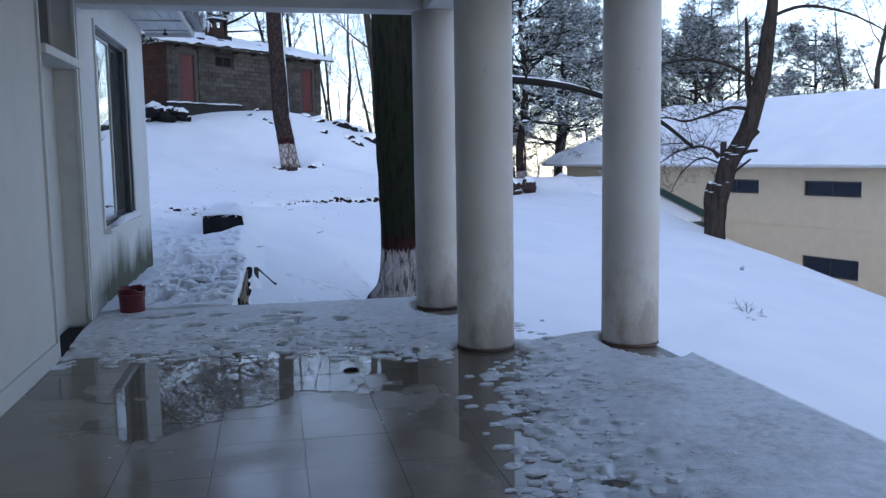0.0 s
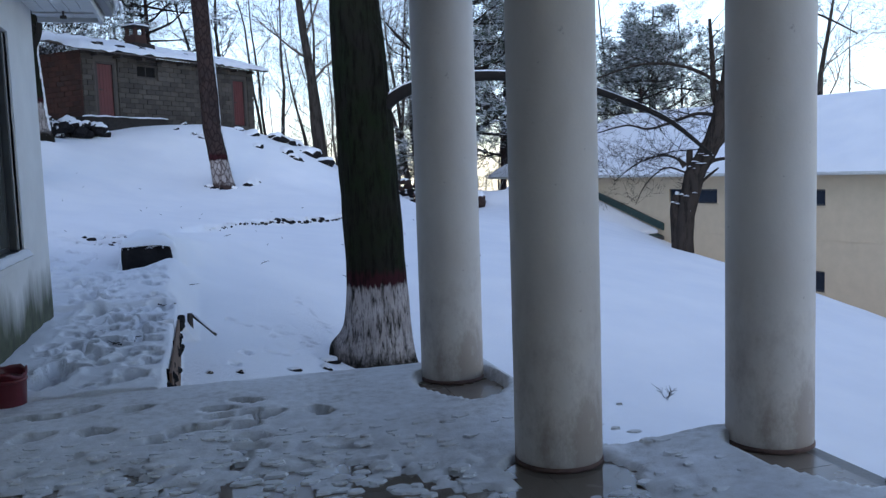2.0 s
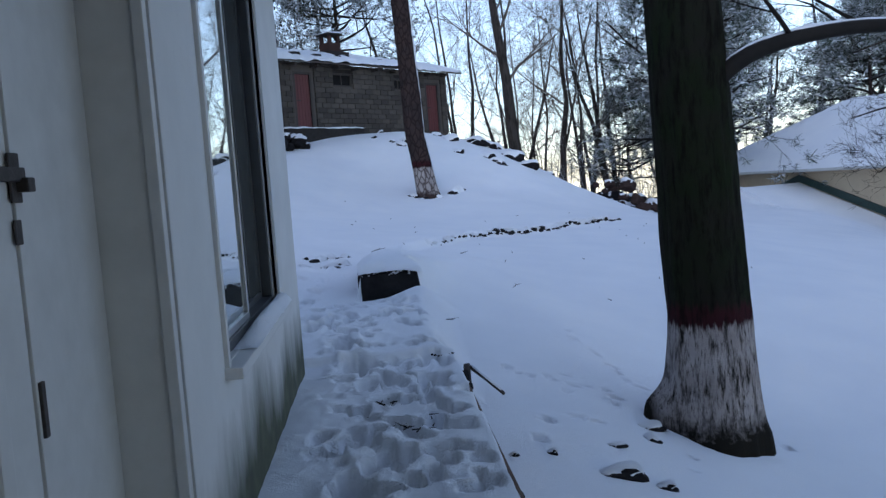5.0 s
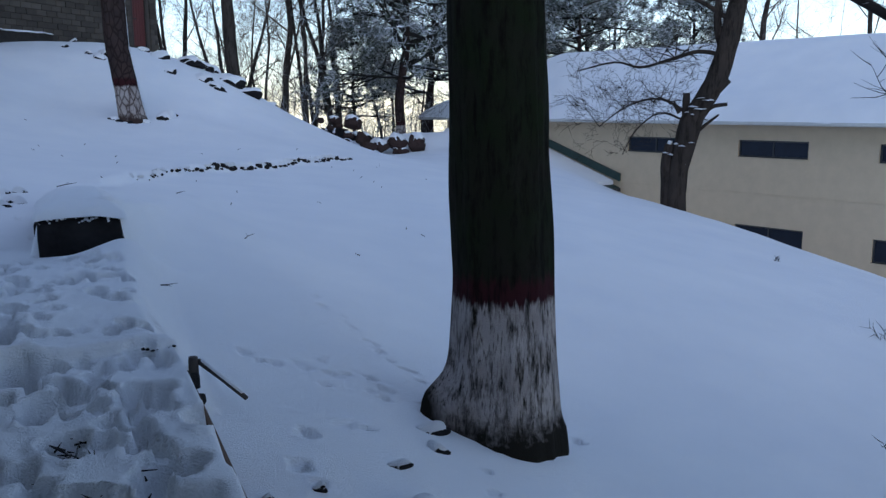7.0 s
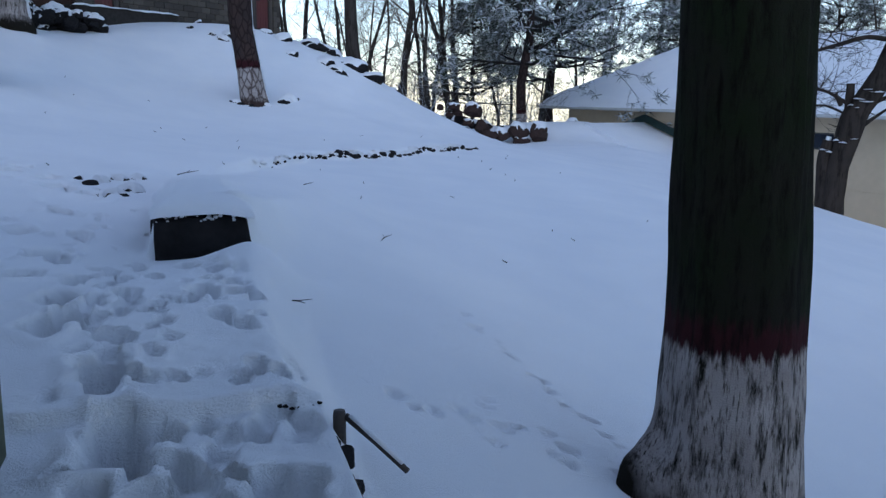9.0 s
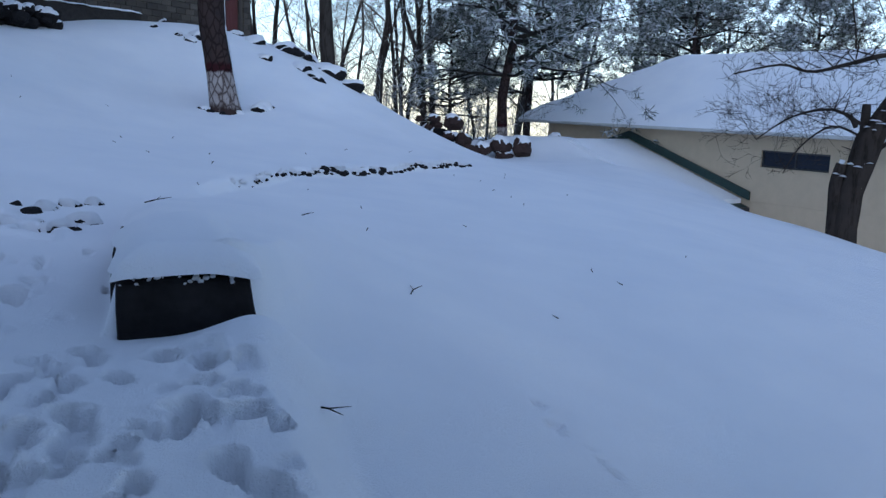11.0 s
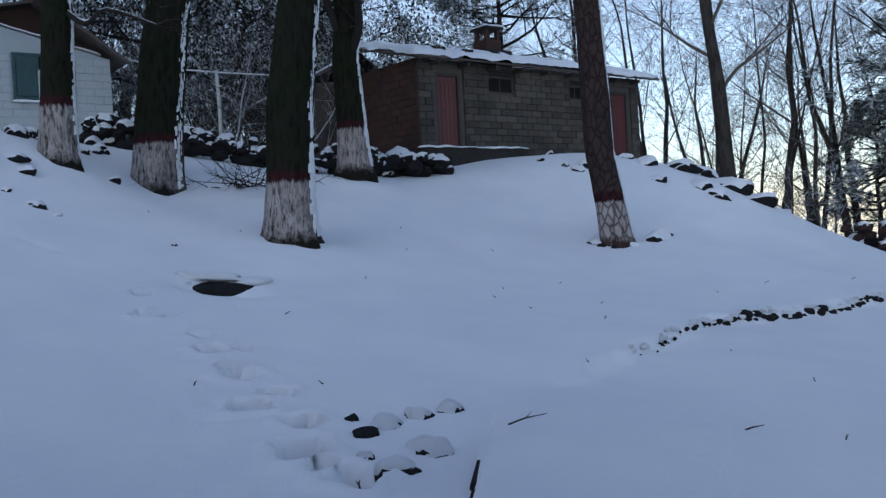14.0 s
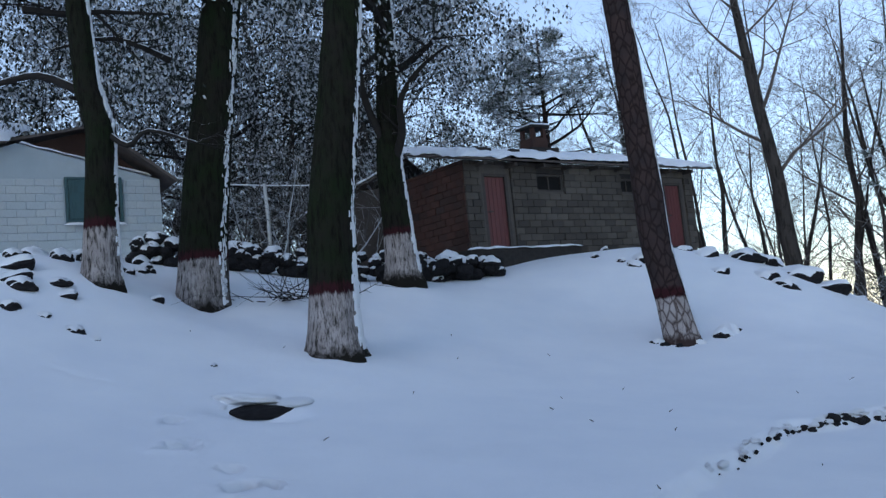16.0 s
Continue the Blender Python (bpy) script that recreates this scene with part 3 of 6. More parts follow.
part("south_wall", boxes((-9.0, -3.45, -0.3, 4.8, -3.2, 3.4)), PORCH_WALL, building)

# recessed doorway with a transom and a slab over the door
door = empty("door_1", pose(-1.6, 6.82, 0), "closed white painted door in a recess, scuffed, with a padlock", "door", kind="structure")
part("recess_side", boxes((-0.26, 1.215, 0.0, -0.02, 1.235, 2.92)), WHITEWOOD, door)
part("recess_side", boxes((-0.26, -0.02, 0.0, -0.02, 0.0, 2.92)), WHITEWOOD, door)
part("casing", boxes((-0.02, 1.2, 0.0, 0.016, 1.25, 2.92), (-0.02, 1.262, 0.0, 0.022, 1.285, 2.95), bevel=0.004), WHITEWOOD, door, "white moulded casing")
part("casing", boxes((-0.02, -0.05, 0.0, 0.02, 0.0, 2.92), bevel=0.004), WHITEWOOD, door, "white moulded casing")
part("lintel_slab", boxes((-0.25, 0.0, 2.30, 0.055, 1.215, 2.37), bevel=0.006), WHITEWOOD, door, "projecting white slab over the door")
part("leaf", boxes((-0.24, 0.03, 0.02, -0.19, 0.62, 2.3), (-0.235, 0.63, 0.02, -0.185, 1.21, 2.3), bevel=0.004), WHITEWOOD, door, "white painted boards, scuffed")
part("lock_stain", boxes((-0.185, 0.60, 1.56, -0.178, 0.66, 1.68), (-0.185, 0.60, 1.46, -0.179, 0.64, 1.52), bevel=0.003), IRON, door, "black grime round the lock")
part("hasp", boxes((-0.184, 0.50, 1.61, -0.165, 0.66, 1.645), (-0.184, 0.63, 1.585, -0.15, 0.675, 1.62), bevel=0.005), IRON, door, "iron hasp and padlock")
part("hinge", boxes((-0.186, 0.64, 0.98, -0.176, 0.665, 1.12), bevel=0.003), IRON, door)
part("transom_pane", boxes((-0.20, 0.05, 2.40, -0.19, 1.18, 2.90)), GLASS, door, "dark glass over the door")
part("transom_frame", boxes((-0.215, 0.0, 2.37, -0.17, 0.05, 2.92), (-0.215, 1.165, 2.37, -0.17, 1.215, 2.92), (-0.215, 0.0, 2.88, -0.17, 1.215, 2.92), (-0.215, 0.0, 2.37, -0.17, 1.215, 2.40), bevel=0.004), WHITEWOOD, door)
part("threshold", boxes((-0.25, 0.0, -0.01, 0.0, 1.215, 0.02), bevel=0.004), CONCRETE, door)

# sliding window: one film-coated leaf in front of a dark one
win = empty("window_1", pose(-1.6, 8.92, 0.84), "sliding window with reflective glass and dark frame", "window", kind="structure")
W, Hh = 1.94, 1.98
part("window_frame", boxes((-0.14, 0, 0, -0.03, 0.05, Hh), (-0.14, W - 0.05, 0, -0.03, W, Hh), (-0.14, 0.05, Hh - 0.05, -0.03, W - 0.05, Hh), (-0.14, 0.05, 0, -0.03, W - 0.05, 0.05), bevel=0.004), DARKFRAME, win)
part("reveal_trim", boxes((-0.025, -0.045, -0.02, 0.02, 0.0, Hh + 0.05), (-0.025, W, -0.02, 0.02, W + 0.045, Hh + 0.05), (-0.025, 0.0, Hh, 0.02, W, Hh + 0.05), bevel=0.005), WALL, win)
sash = part("sash", boxes((-0.075, 0.05, 0.05, -0.045, 0.085, Hh - 0.05), (-0.075, 0.98, 0.05, -0.045, 1.02, Hh - 0.05), (-0.075, 0.085, 0.05, -0.045, 0.98, 0.085), (-0.075, 0.085, Hh - 0.085, -0.045, 0.98, Hh - 0.05), bevel=0.003), ALU, win)
part("pane", boxes((-0.064, 0.085, 0.085, -0.058, 0.98, Hh - 0.085)), GLASS_FILM, sash, "sky-reflecting coated glass")
sash = part("sash", boxes((-0.115, 0.95, 0.05, -0.09, 0.985, Hh - 0.05), (-0.115, W - 0.09, 0.05, -0.09, W - 0.05, Hh - 0.05), (-0.115, 0.985, 0.05, -0.09, W - 0.09, 0.085), (-0.115, 0.985, Hh - 0.085, -0.09, W - 0.09, Hh - 0.05), bevel=0.003), DARKFRAME, win)
part("pane", boxes((-0.105, 0.985, 0.085, -0.099, W - 0.09, Hh - 0.085)), GLASS_FILM, sash, "sky-reflecting coated glass")
part("window_sill", boxes((-0.14, -0.06, -0.055, 0.075, W + 0.1, -0.005), bevel=0.006), WALL, win)
sb = bmesh.new()
bmesh.ops.create_grid(sb, x_segments=6, y_segments=40, size=0.5)
for v in sb.verts:
    a, b = v.co.x + 0.5, v.co.y + 0.5
    v.co = Vector((-0.03 + 0.115 * a, 0.35 + (W - 0.3) * b, 0.0 + (0.06 * math.sin(math.pi * min(1, a * 0.9 + 0.08)) + 0.012 * noise.noise((a * 4, b * 14, 2))) * min(1, b * 3)))
part("sill_snow", sb, SNOW, win, "thin ridge of snow on the sill", True)

# roof over porch and building: beams, ceiling, soffit with battens, gutter
part("beam_north", boxes((-1.6, 8.1, 2.87, 1.86, 8.4, 3.28), bevel=0.012), PORCH_WALL)
tagged(bpy.data.objects["beam_north"], "painted concrete porch beam", "beam", kind="structure")
tagged(part("beam_east", boxes((1.5, 6.53, 2.872, 1.8, 8.097, 3.278), (1.5, 6.26, 2.872, 2.95, 6.527, 3.278), (2.66, -3.2, 2.872, 2.95, 6.257, 3.278), bevel=0.012), PORCH_WALL), "painted concrete porch beams", "beam", kind="structure")
tagged(part("ceiling", boxes((-9.2, -3.4, 3.28, 3.3, 6.6, 3.4), (-9.2, 6.6, 3.28, 1.95, 8.5, 3.4), (-9.2, 8.5, 3.4, -1.62, 12.2, 3.5)), PORCH_WALL), "white porch ceiling slab", "ceiling", kind="structure")
soffit = empty("eaves", pose(0, 0, 0), "white boarded eaves with dark gutter and snow", "eaves", kind="structure")
for i in range(5):
    x0 = -1.6 + 0.125 * i
    part("soffit_board", boxes((x0 + 0.003, 8.5, 3.25, x0 + 0.122, 12.6, 3.27), bevel=0.003), WHITEWOOD, soffit)
for y in (8.9, 9.75, 10.6, 11.45, 12.3):
    part("batten", boxes((-1.6, y - 0.02, 3.232, -0.97, y + 0.02, 3.25), bevel=0.003), WHITEWOOD, soffit)
part("fascia", boxes((-0.975, 8.5, 3.2, -0.94, 12.62, 3.42), (-1.6, 12.6, 3.2, -0.975, 12.635, 3.42), bevel=0.004), WHITEWOOD, soffit)
part("gutter", boxes((-0.935, 8.5, 3.27, -0.83, 12.64, 3.40), bevel=0.03), DARKFRAME, soffit, "dark metal gutter")
part("lamp_hook", boxes((-1.3, 12.2, 3.18, -1.28, 12.22, 3.25), (-1.32, 12.18, 3.17, -1.26, 12.24, 3.2), bevel=0.006), IRON, soffit)
rb = bmesh.new()
bmesh.ops.create_grid(rb, x_segments=30, y_segments=60, size=0.5)
for v in rb.verts:
    a, b = v.co.x + 0.5, v.co.y + 0.5
    x, y = -9.3 + 8.53 * a, 8.4 + 4.3 * b
    edge = min(1, (1 - a) * 18, (1 - b) * 10)
    v.co = Vector((x, y, 3.42 + 0.62 * (1 - a) * min(1, 2 * (1 - a)) + 0.16 * math.sqrt(max(0, edge)) + 0.02 * noise.noise((x, y * 2, 1))))
part("roof_snow", rb, SNOW, soffit, "thick snow on the roof edge", True)
fr = Soup()
for i in range(70):
    y, x = rng.uniform(8.5, 12.65), rng.uniform(-0.86, -0.74)
    ln = rng.uniform(0.03, 0.16)
    p = Vector((x, y, 3.42))
    fr.add(*tube([p, p + Vector((0.02, 0, -ln * 0.5)), p + Vector((0.01, 0.01, -ln))], [0.028, 0.02, 0.003], 5))
fr.mesh("snow_fringe", SNOW, soffit, "ragged hanging snow", True)

# red bucket against the wall
bucket = empty("bucket", pose(-1.3, 8.43, 0.02), "dark red plastic bucket with a broken rim", "bucket")
bm = lathe([(0.085, 0.0), (0.105, 0.0), (0.112, 0.05), (0.122, 0.26), (0.128, 0.262), (0.127, 0.285), (0.118, 0.285), (0.115, 0.262), (0.1, 0.02), (0.02, 0.015)], 32)
for v in bm.verts:
    if v.co.z > 0.25:
        v.co.z += 0.025 * noise.noise((v.co.x * 22, v.co.y * 22, 0)) - (0.03 if v.co.x > 0.06 and v.co.y < 0 else 0)
part("shell", bm, REDPLASTIC, bucket, smooth=True)
part("rim_band", lathe([(0.1225, 0.21), (0.126, 0.214), (0.127, 0.225), (0.1235, 0.23)], 32), REDPLASTIC, bucket, smooth=True)


# slush that has blown in over the tiles, with shoe prints in it
PRINTS = [(-1.18, 8.03, 0.3), (-0.81, 8.08, 0.5), (-0.51, 7.99, 0.2), (-0.21, 7.45, 0.4), (0.01, 7.63, 0.1), (0.15, 7.65, 0.5), (-0.36, 7.34, 0.2), (0.14, 7.09, -0.3), (-0.06, 7.45, 0.3)] + [(rng.uniform(-1.1, 0.7), rng.uniform(6.9, 8.35), rng.gauss(0.6, 0.6)) for i in range(9)]


def slush_depth(x, y):
    n = 0.35 * fbm(x, y, 2.1, 3) + 0.75 * fbm(x, y, 13, 3)
    east = x - (1.62 - 0.06 * (6 - y) + 0.10 * np.sin(1.3 * y))
    north = (y - 6.75 + 0.45 * smooth01(0.2, 1.4, x)) * 0.8
    m = np.maximum(east, north) + 0.33 * n
    body = np.maximum(east, north) + 0.12 * fbm(x, y, 2.1, 3)
    for cx, cy in ((1.635, 8.25), (1.65, 6.4), (2.79, 6.25)):
        lee = np.hypot((x - cx + 0.04) / 0.29, (y - cy + 0.22) / np.where(y < cy - 0.2, 0.62, 0.30))
        m = np.minimum(m, 0.25 * (lee - 1) + 0.02 * n)
    for px, py, turn in PRINTS:
        c, s = math.cos(turn), math.sin(turn)
        u, v = (x - px) * c + (y - py) * s, -(x - px) * s + (y - py) * c
        m = np.minimum(m, -0.05 + 3.0 * np.maximum(0, np.hypot(u / 0.11, v / 0.055) + 0.12 * fbm(x, y, 31, 2) - 0.95))
    lump = np.abs(fbm(x, y, 12, 3))
    deep = smooth01(0.0, 0.75, body)
    edge = np.minimum(np.minimum(2.98 - x, 8.52 - y), np.where(x > 1.9, 6.45 - y, 9))
    return np.where(m > 0, 0.004 + 0.018 * np.sqrt(np.clip(body, 0, 1)) + 0.055 * deep, -1) + np.where(m > 0, (0.024 * (1 - 0.85 * deep)) * lump, 0) * (edge > 0.02)


def build_slush():
    xs, ys = np.arange(-1.58, 3.021, 0.026), np.arange(1.2, 8.561, 0.026)
    X, Y = np.meshgrid(xs, ys)
    D = slush_depth(X, Y)
    wall = (Y < 8.5) & (X < -1.57)
    ok = (D > 0) & ~wall & ~((X > 1.97) & (Y > 6.5)) & ~((X > 0.4) & (Y < 1.3))
    Z = np.where(D > 0, D, 0.002)
    out = (X > 2.965) | (Y > 8.5) | ((X > 1.95) & (Y > 6.42))
    Z = np.where(out, -0.10, Z)
    idx = np.arange(X.size).reshape(X.shape)
    keep = ok[:-1, :-1] | ok[1:, :-1] | ok[:-1, 1:] | ok[1:, 1:]
    f = np.stack([idx[:-1, :-1], idx[:-1, 1:], idx[1:, 1:], idx[1:, :-1]], -1)[keep]
    used = np.unique(f)
    remap = np.full(X.size, -1)
    remap[used] = np.arange(len(used))
    V = np.stack([X, Y, Z], -1).reshape(-1, 3)[used]
    ob = raw("slush", V.tolist(), remap[f].tolist(), SLUSH, None, "", True)
    tagged(ob, "grey half-melted slush blown over the porch tiles", "slush", kind="stuff")


build_slush()


def build_flakes():
    """Thin broken ice and slush flakes lying on the wet tiles before the slush."""
    r = random.Random(41)
    soup = Soup()
    for i in range(2600):
        x, y = r.uniform(-1.3, 2.7), r.uniform(2.2, 8.2)
        east, north = x - (1.62 - 0.06 * (6 - y) + 0.10 * math.sin(1.3 * y)), (y - 6.75 + 0.45 * max(0.0, min(1.0, (x - 0.2) / 1.2))) * 0.8
        m = max(east, north) + r.gauss(0, 0.10)
        if not -0.24 < m < 0.5 or min(math.hypot(x - cx, y - cy) for cx, cy in ((1.635, 8.25), (1.65, 6.4), (2.79, 6.25))) < 0.5:
            continue
        base = max(0.003, float(slush_depth(np.array([x]), np.array([y]))[0]) - 0.004)
        n, k, size, a0 = len(soup.v), 7, r.uniform(0.018, 0.06), r.uniform(0, 6)
        top = base + r.uniform(0.006, 0.014)
        for z, f in ((base, 1.0), (top, 0.82)):
            for j in range(k):
                a = a0 + 2 * math.pi * j / k
                q = size * f * (0.75 + 0.5 * abs(noise.noise((x * 9 + math.cos(a), y * 9 + math.sin(a), 1))))
                soup.v.append(Vector((x + 1.3 * q * math.cos(a), y + 0.8 * q * math.sin(a), z)))
        soup.f += [(n + j, n + (j + 1) % k, n + k + (j + 1) % k, n + k + j) for j in range(k)] + [tuple(range(n + k, n + 2 * k))]
    tagged(soup.mesh("ice_flakes", SLUSH, None), "thin broken flakes of ice on wet tiles", "ice flakes", kind="stuff")


build_flakes()


def build_puddle():
    """A film of melt water on the tiles before the slush."""
    xs, ys = np.arange(-1.55, 1.9, 0.03), np.arange(1.0, 7.6, 0.03)
    X, Y = np.meshgrid(xs, ys)
    east = X - (0.98 + 0.12 * np.sin(1.3 * Y))
    north = (Y - 5.2 - 0.5 * smooth01(-0.3, -1.4, X)) * 0.55
    wet = np.maximum(east, north) + 0.34 * fbm(X, Y, 1.9, 3) + 0.10 * fbm(X, Y, 8, 3)
    ok = wet > 0
    keep = ok[:-1, :-1] & ok[1:, :-1] & ok[:-1, 1:] & ok[1:, 1:]
    idx = np.arange(X.size).reshape(X.shape)
    f = np.stack([idx[:-1, :-1], idx[:-1, 1:], idx[1:, 1:], idx[1:, :-1]], -1)[keep]
    used = np.unique(f)
    remap = np.full(X.size, -1)
    remap[used] = np.arange(len(used))
    Z = np.full(X.shape, 0.0032)
    ob = raw("puddle", np.stack([X, Y, Z], -1).reshape(-1, 3)[used].tolist(), remap[f].tolist(), WATER, None, "", True)
    ob.visible_shadow = False
    tagged(ob, "shallow clear puddle of melt water on tiles", "puddle", kind="stuff")


build_puddle()


# ---- stone house on the hill ----
def ragged_slab(x0, x1, y0, y1, z, thick, nx, ny, slope=0.0, hump=0.0, rough=0.03, seed=0):
    """A snow cover with a soft ragged edge over a sloping roof."""
    bm = bmesh.new()
    bmesh.ops.create_grid(bm, x_segments=nx, y_segments=ny, size=0.5)
    for v in bm.verts:
        a, b = v.co.x + 0.5, v.co.y + 0.5
        e = min(a, 1 - a) * (x1 - x0), min(b, 1 - b) * (y1 - y0)
        e = min(1, min(e) / (thick * 1.5))
        x, y = x0 + (x1 - x0) * a, y0 + (y1 - y0) * b
        n = noise.noise((x * 0.9 + seed, y * 0.9, seed)), noise.noise((x * 3 + seed, y * 3, seed))
        k = 1 - e
        v.co = Vector((x + 0.05 * k * n[1], y + 0.05 * k * n[0], z + slope * (y - y0) + thick * math.sqrt(max(0, e)) * (1 + 0.35 * n[0]) + rough * n[1] + hump * math.sin(math.pi * a)))
    return bm


def planked_door(parent, x, z, w, h, y=0.05):
    d = empty("door", pose(x, y, z), "", "")
    d.parent = parent
    part("door_frame", boxes((-0.09, -0.02, 0, 0, 0.12, h + 0.09), (w, -0.02, 0, w + 0.09, 0.12, h + 0.09), (0, -0.02, h, w, 0.12, h + 0.09), bevel=0.008), DARKWOOD, d, "dark brown wooden frame")
    n = 5
    for i in range(n):
        part("plank", boxes((i * w / n + 0.004, 0.04, 0.01, (i + 1) * w / n - 0.004, 0.075, h - 0.005), bevel=0.005), REDWOOD, d)
    part("latch", boxes((w * 0.1, 0.02, h * 0.5, w * 0.35, 0.038, h * 0.5 + 0.04), bevel=0.005), IRON, d)
    return d


def vent_window(parent, x, z, w, h, y=0.06):
    d = empty("window", pose(x, y, z), "", "")
    d.parent = parent
    part("window_frame", boxes((0, 0, 0, 0.06, 0.1, h), (w - 0.06, 0, 0, w, 0.1, h), (0.06, 0, h - 0.06, w - 0.06, 0.1, h), (0.06, 0, 0, w - 0.06, 0.1, 0.06), (w / 2 - 0.02, 0.02, 0.06, w / 2 + 0.02, 0.08, h - 0.06), bevel=0.006), DARKWOOD, d)
    part("pane", boxes((0.06, 0.05, 0.06, w / 2 - 0.02, 0.06, h - 0.06)), VOID, d)
    part("pane", boxes((w / 2 + 0.02, 0.05, 0.06, w - 0.06, 0.06, h - 0.06)), VOID, d)
    part("lintel", boxes((-0.12, -0.06, h + 0.002, w + 0.12, 0.1, h + 0.14), bevel=0.01), CONCRETE, d)


SH = Matrix.Translation((-3.9, 36.1, 0)) @ Matrix.Rotation(math.atan2(0.714, 0.70), 4, "Z")
stone_house = empty("stone_house", SH, "low grey stone-block house with red doors and snowy roof", "house")
L, DEP, Z0, ZT = 9.2, 6.2, 3.84, 6.2
holes = [(0.62, Z0, 1.5, 5.86), (2.54, 5.4, 3.56, 5.9), (5.9, 5.38, 6.55, 5.84), (7.84, 3.7, 8.72, 5.76)]
part("wall_core", holed_wall(0.02, L - 0.02, 3.0, ZT, 0.03, 0.3, holes), MORTAR, stone_house)
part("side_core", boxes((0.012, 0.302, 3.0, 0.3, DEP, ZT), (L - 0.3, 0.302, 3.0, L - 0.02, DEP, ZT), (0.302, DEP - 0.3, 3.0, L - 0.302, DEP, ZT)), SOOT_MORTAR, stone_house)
part("floor_slab", boxes((0.3, 0.3, 3.6, L - 0.3, DEP - 0.3, 3.7)), CONCRETE, stone_house)
planked_door(stone_house, 0.71, Z0 + 0.01, 0.70, 1.93)
planked_door(stone_house, 7.93, 3.72, 0.70, 1.95)
vent_window(stone_house, 2.54, 5.4, 1.02, 0.5)
vent_window(stone_house, 5.9, 5.38, 0.65, 0.46)
part("drain_pipe", boxes((6.62, -0.05, 4.7, 6.67, 0.0, 5.9), (6.60, -0.055, 4.68, 6.69, 0.0, 4.78), bevel=0.01), ALU, stone_house)
part("plinth", boxes((-0.08, -0.10, 2.7, 3.9, 0.03, Z0 - 0.02), (-0.08, 0.03, 2.7, 0.02, DEP, Z0 - 0.02), bevel=0.02), CONCRETE, stone_house, "dark stone plinth")
part("plinth_snow", ragged_slab(-0.12, 3.9, -0.16, 0.04, Z0 - 0.03, 0.06, 50, 5, seed=4), SNOW, stone_house, "line of snow on the plinth", True)
bm = boxes((-0.45, 0.0, 0.0, L + 0.55, 4.0, 0.05), bevel=0.01)
bm.transform(Matrix.Translation((0, -0.5, ZT - 0.08)) @ Matrix.Rotation(radians(13.5), 4, "X"))
part("roof", bm, METALROOF, stone_house, "dark sheet roof")
for i in range(9):
    part("rafter_end", boxes((0.4 + 1.05 * i, -0.40, ZT - 0.19, 0.5 + 1.05 * i, 0.1, ZT - 0.09), bevel=0.01), DARKWOOD, stone_house)
part("roof_snow", ragged_slab(-0.52, L + 0.58, -0.56, 3.4, ZT - 0.04, 0.2, 110, 44, slope=0.24, hump=0.05, rough=0.09, seed=7), SNOW, stone_house, "uneven snow cover", True)
chim = part("chimney", boxes((3.65, 1.2, 6.2, 4.25, 1.8, 7.3), (3.67, 1.22, 7.3, 3.79, 1.34, 7.6), (4.11, 1.22, 7.3, 4.23, 1.34, 7.6), (3.67, 1.66, 7.3, 3.79, 1.78, 7.6), (4.11, 1.66, 7.3, 4.23, 1.78, 7.6), bevel=0.015), STONE_RED, stone_house, "soot-dark brick chimney with open top")
part("chimney_base", boxes((3.40, 1.0, 6.2, 4.50, 2.0, 6.95), bevel=0.03), CONCRETE, chim)
part("chimney_cap", boxes((3.58, 1.13, 7.6, 4.32, 1.87, 7.67), bevel=0.015), CONCRETE, chim)
part("cap_snow", ragged_slab(3.56, 4.34, 1.1, 1.9, 7.67, 0.11, 16, 16, seed=2), SNOW, chim, smooth=True)

# flat dark panel: its colour stands for the shade inside the recessed doorway
part("side_door", boxes((-0.05, 5.06, 3.62, 0.005, 5.9, 5.42), bevel=0.01), DARKWOOD, stone_house, "dark wooden panel painting the shade of a recessed doorway")
part("side_canopy", boxes((-0.55, 4.85, 5.52, -0.05, 6.15, 5.6), bevel=0.015), CONCRETE, stone_house)
part("canopy_snow", ragged_slab(-0.6, 0.0, 4.8, 6.2, 5.6, 0.13, 14, 30, seed=21), SNOW, stone_house, smooth=True)
for px, py, w in ((0.3, -0.3, 0.5), (1.4, -0.35, 0.35), (0.9, 0.3, 0.4), (2.6, -0.2, 0.3), (5.2, 0.1, 0.35), (6.8, -0.1, 0.3)):
    part("roof_stone", boxes((px, py, ZT + 0.1 + 0.24 * (py + 0.5), px + w, py + 0.25, ZT + 0.25 + 0.24 * (py + 0.5)), bevel=0.03), CONCRETE, stone_house, "stone weighing down the roof sheet")

# ---- white house among the trees ----
WH = Matrix.Translation((-11.53, 34.29, 0)) @ Matrix.Rotation(math.atan2(-0.67, -0.74), 4, "Z")
white_house = empty("white_house", WH, "small blue-white limewashed house with gable roof", "house")
LW = 10.5
gable = bmesh.new()
for y in (0.0, 0.3):
    vs = [gable.verts.new((x, -y, z)) for x, z in ((0, 3.8), (LW, 3.8), (LW, 7.1), (3.62, 7.1), (3.3, 7.22), (0.0, 6.38))]
    gable.faces.new(vs if y else vs[::-1])
gable.verts.ensure_lookup_table()
for i in range(6):
    j = (i + 1) % 6
    gable.faces.new((gable.verts[i], gable.verts[j], gable.verts[6 + j], gable.verts[6 + i]))
bmesh.ops.recalc_face_normals(gable, faces=gable.faces)
part("wall_front", gable, BLUEWHITE, white_house)
part("wall_side", boxes((0.0, -4.5, 3.8, 0.3, -0.302, 6.36)), BLUEWHITE, white_house)
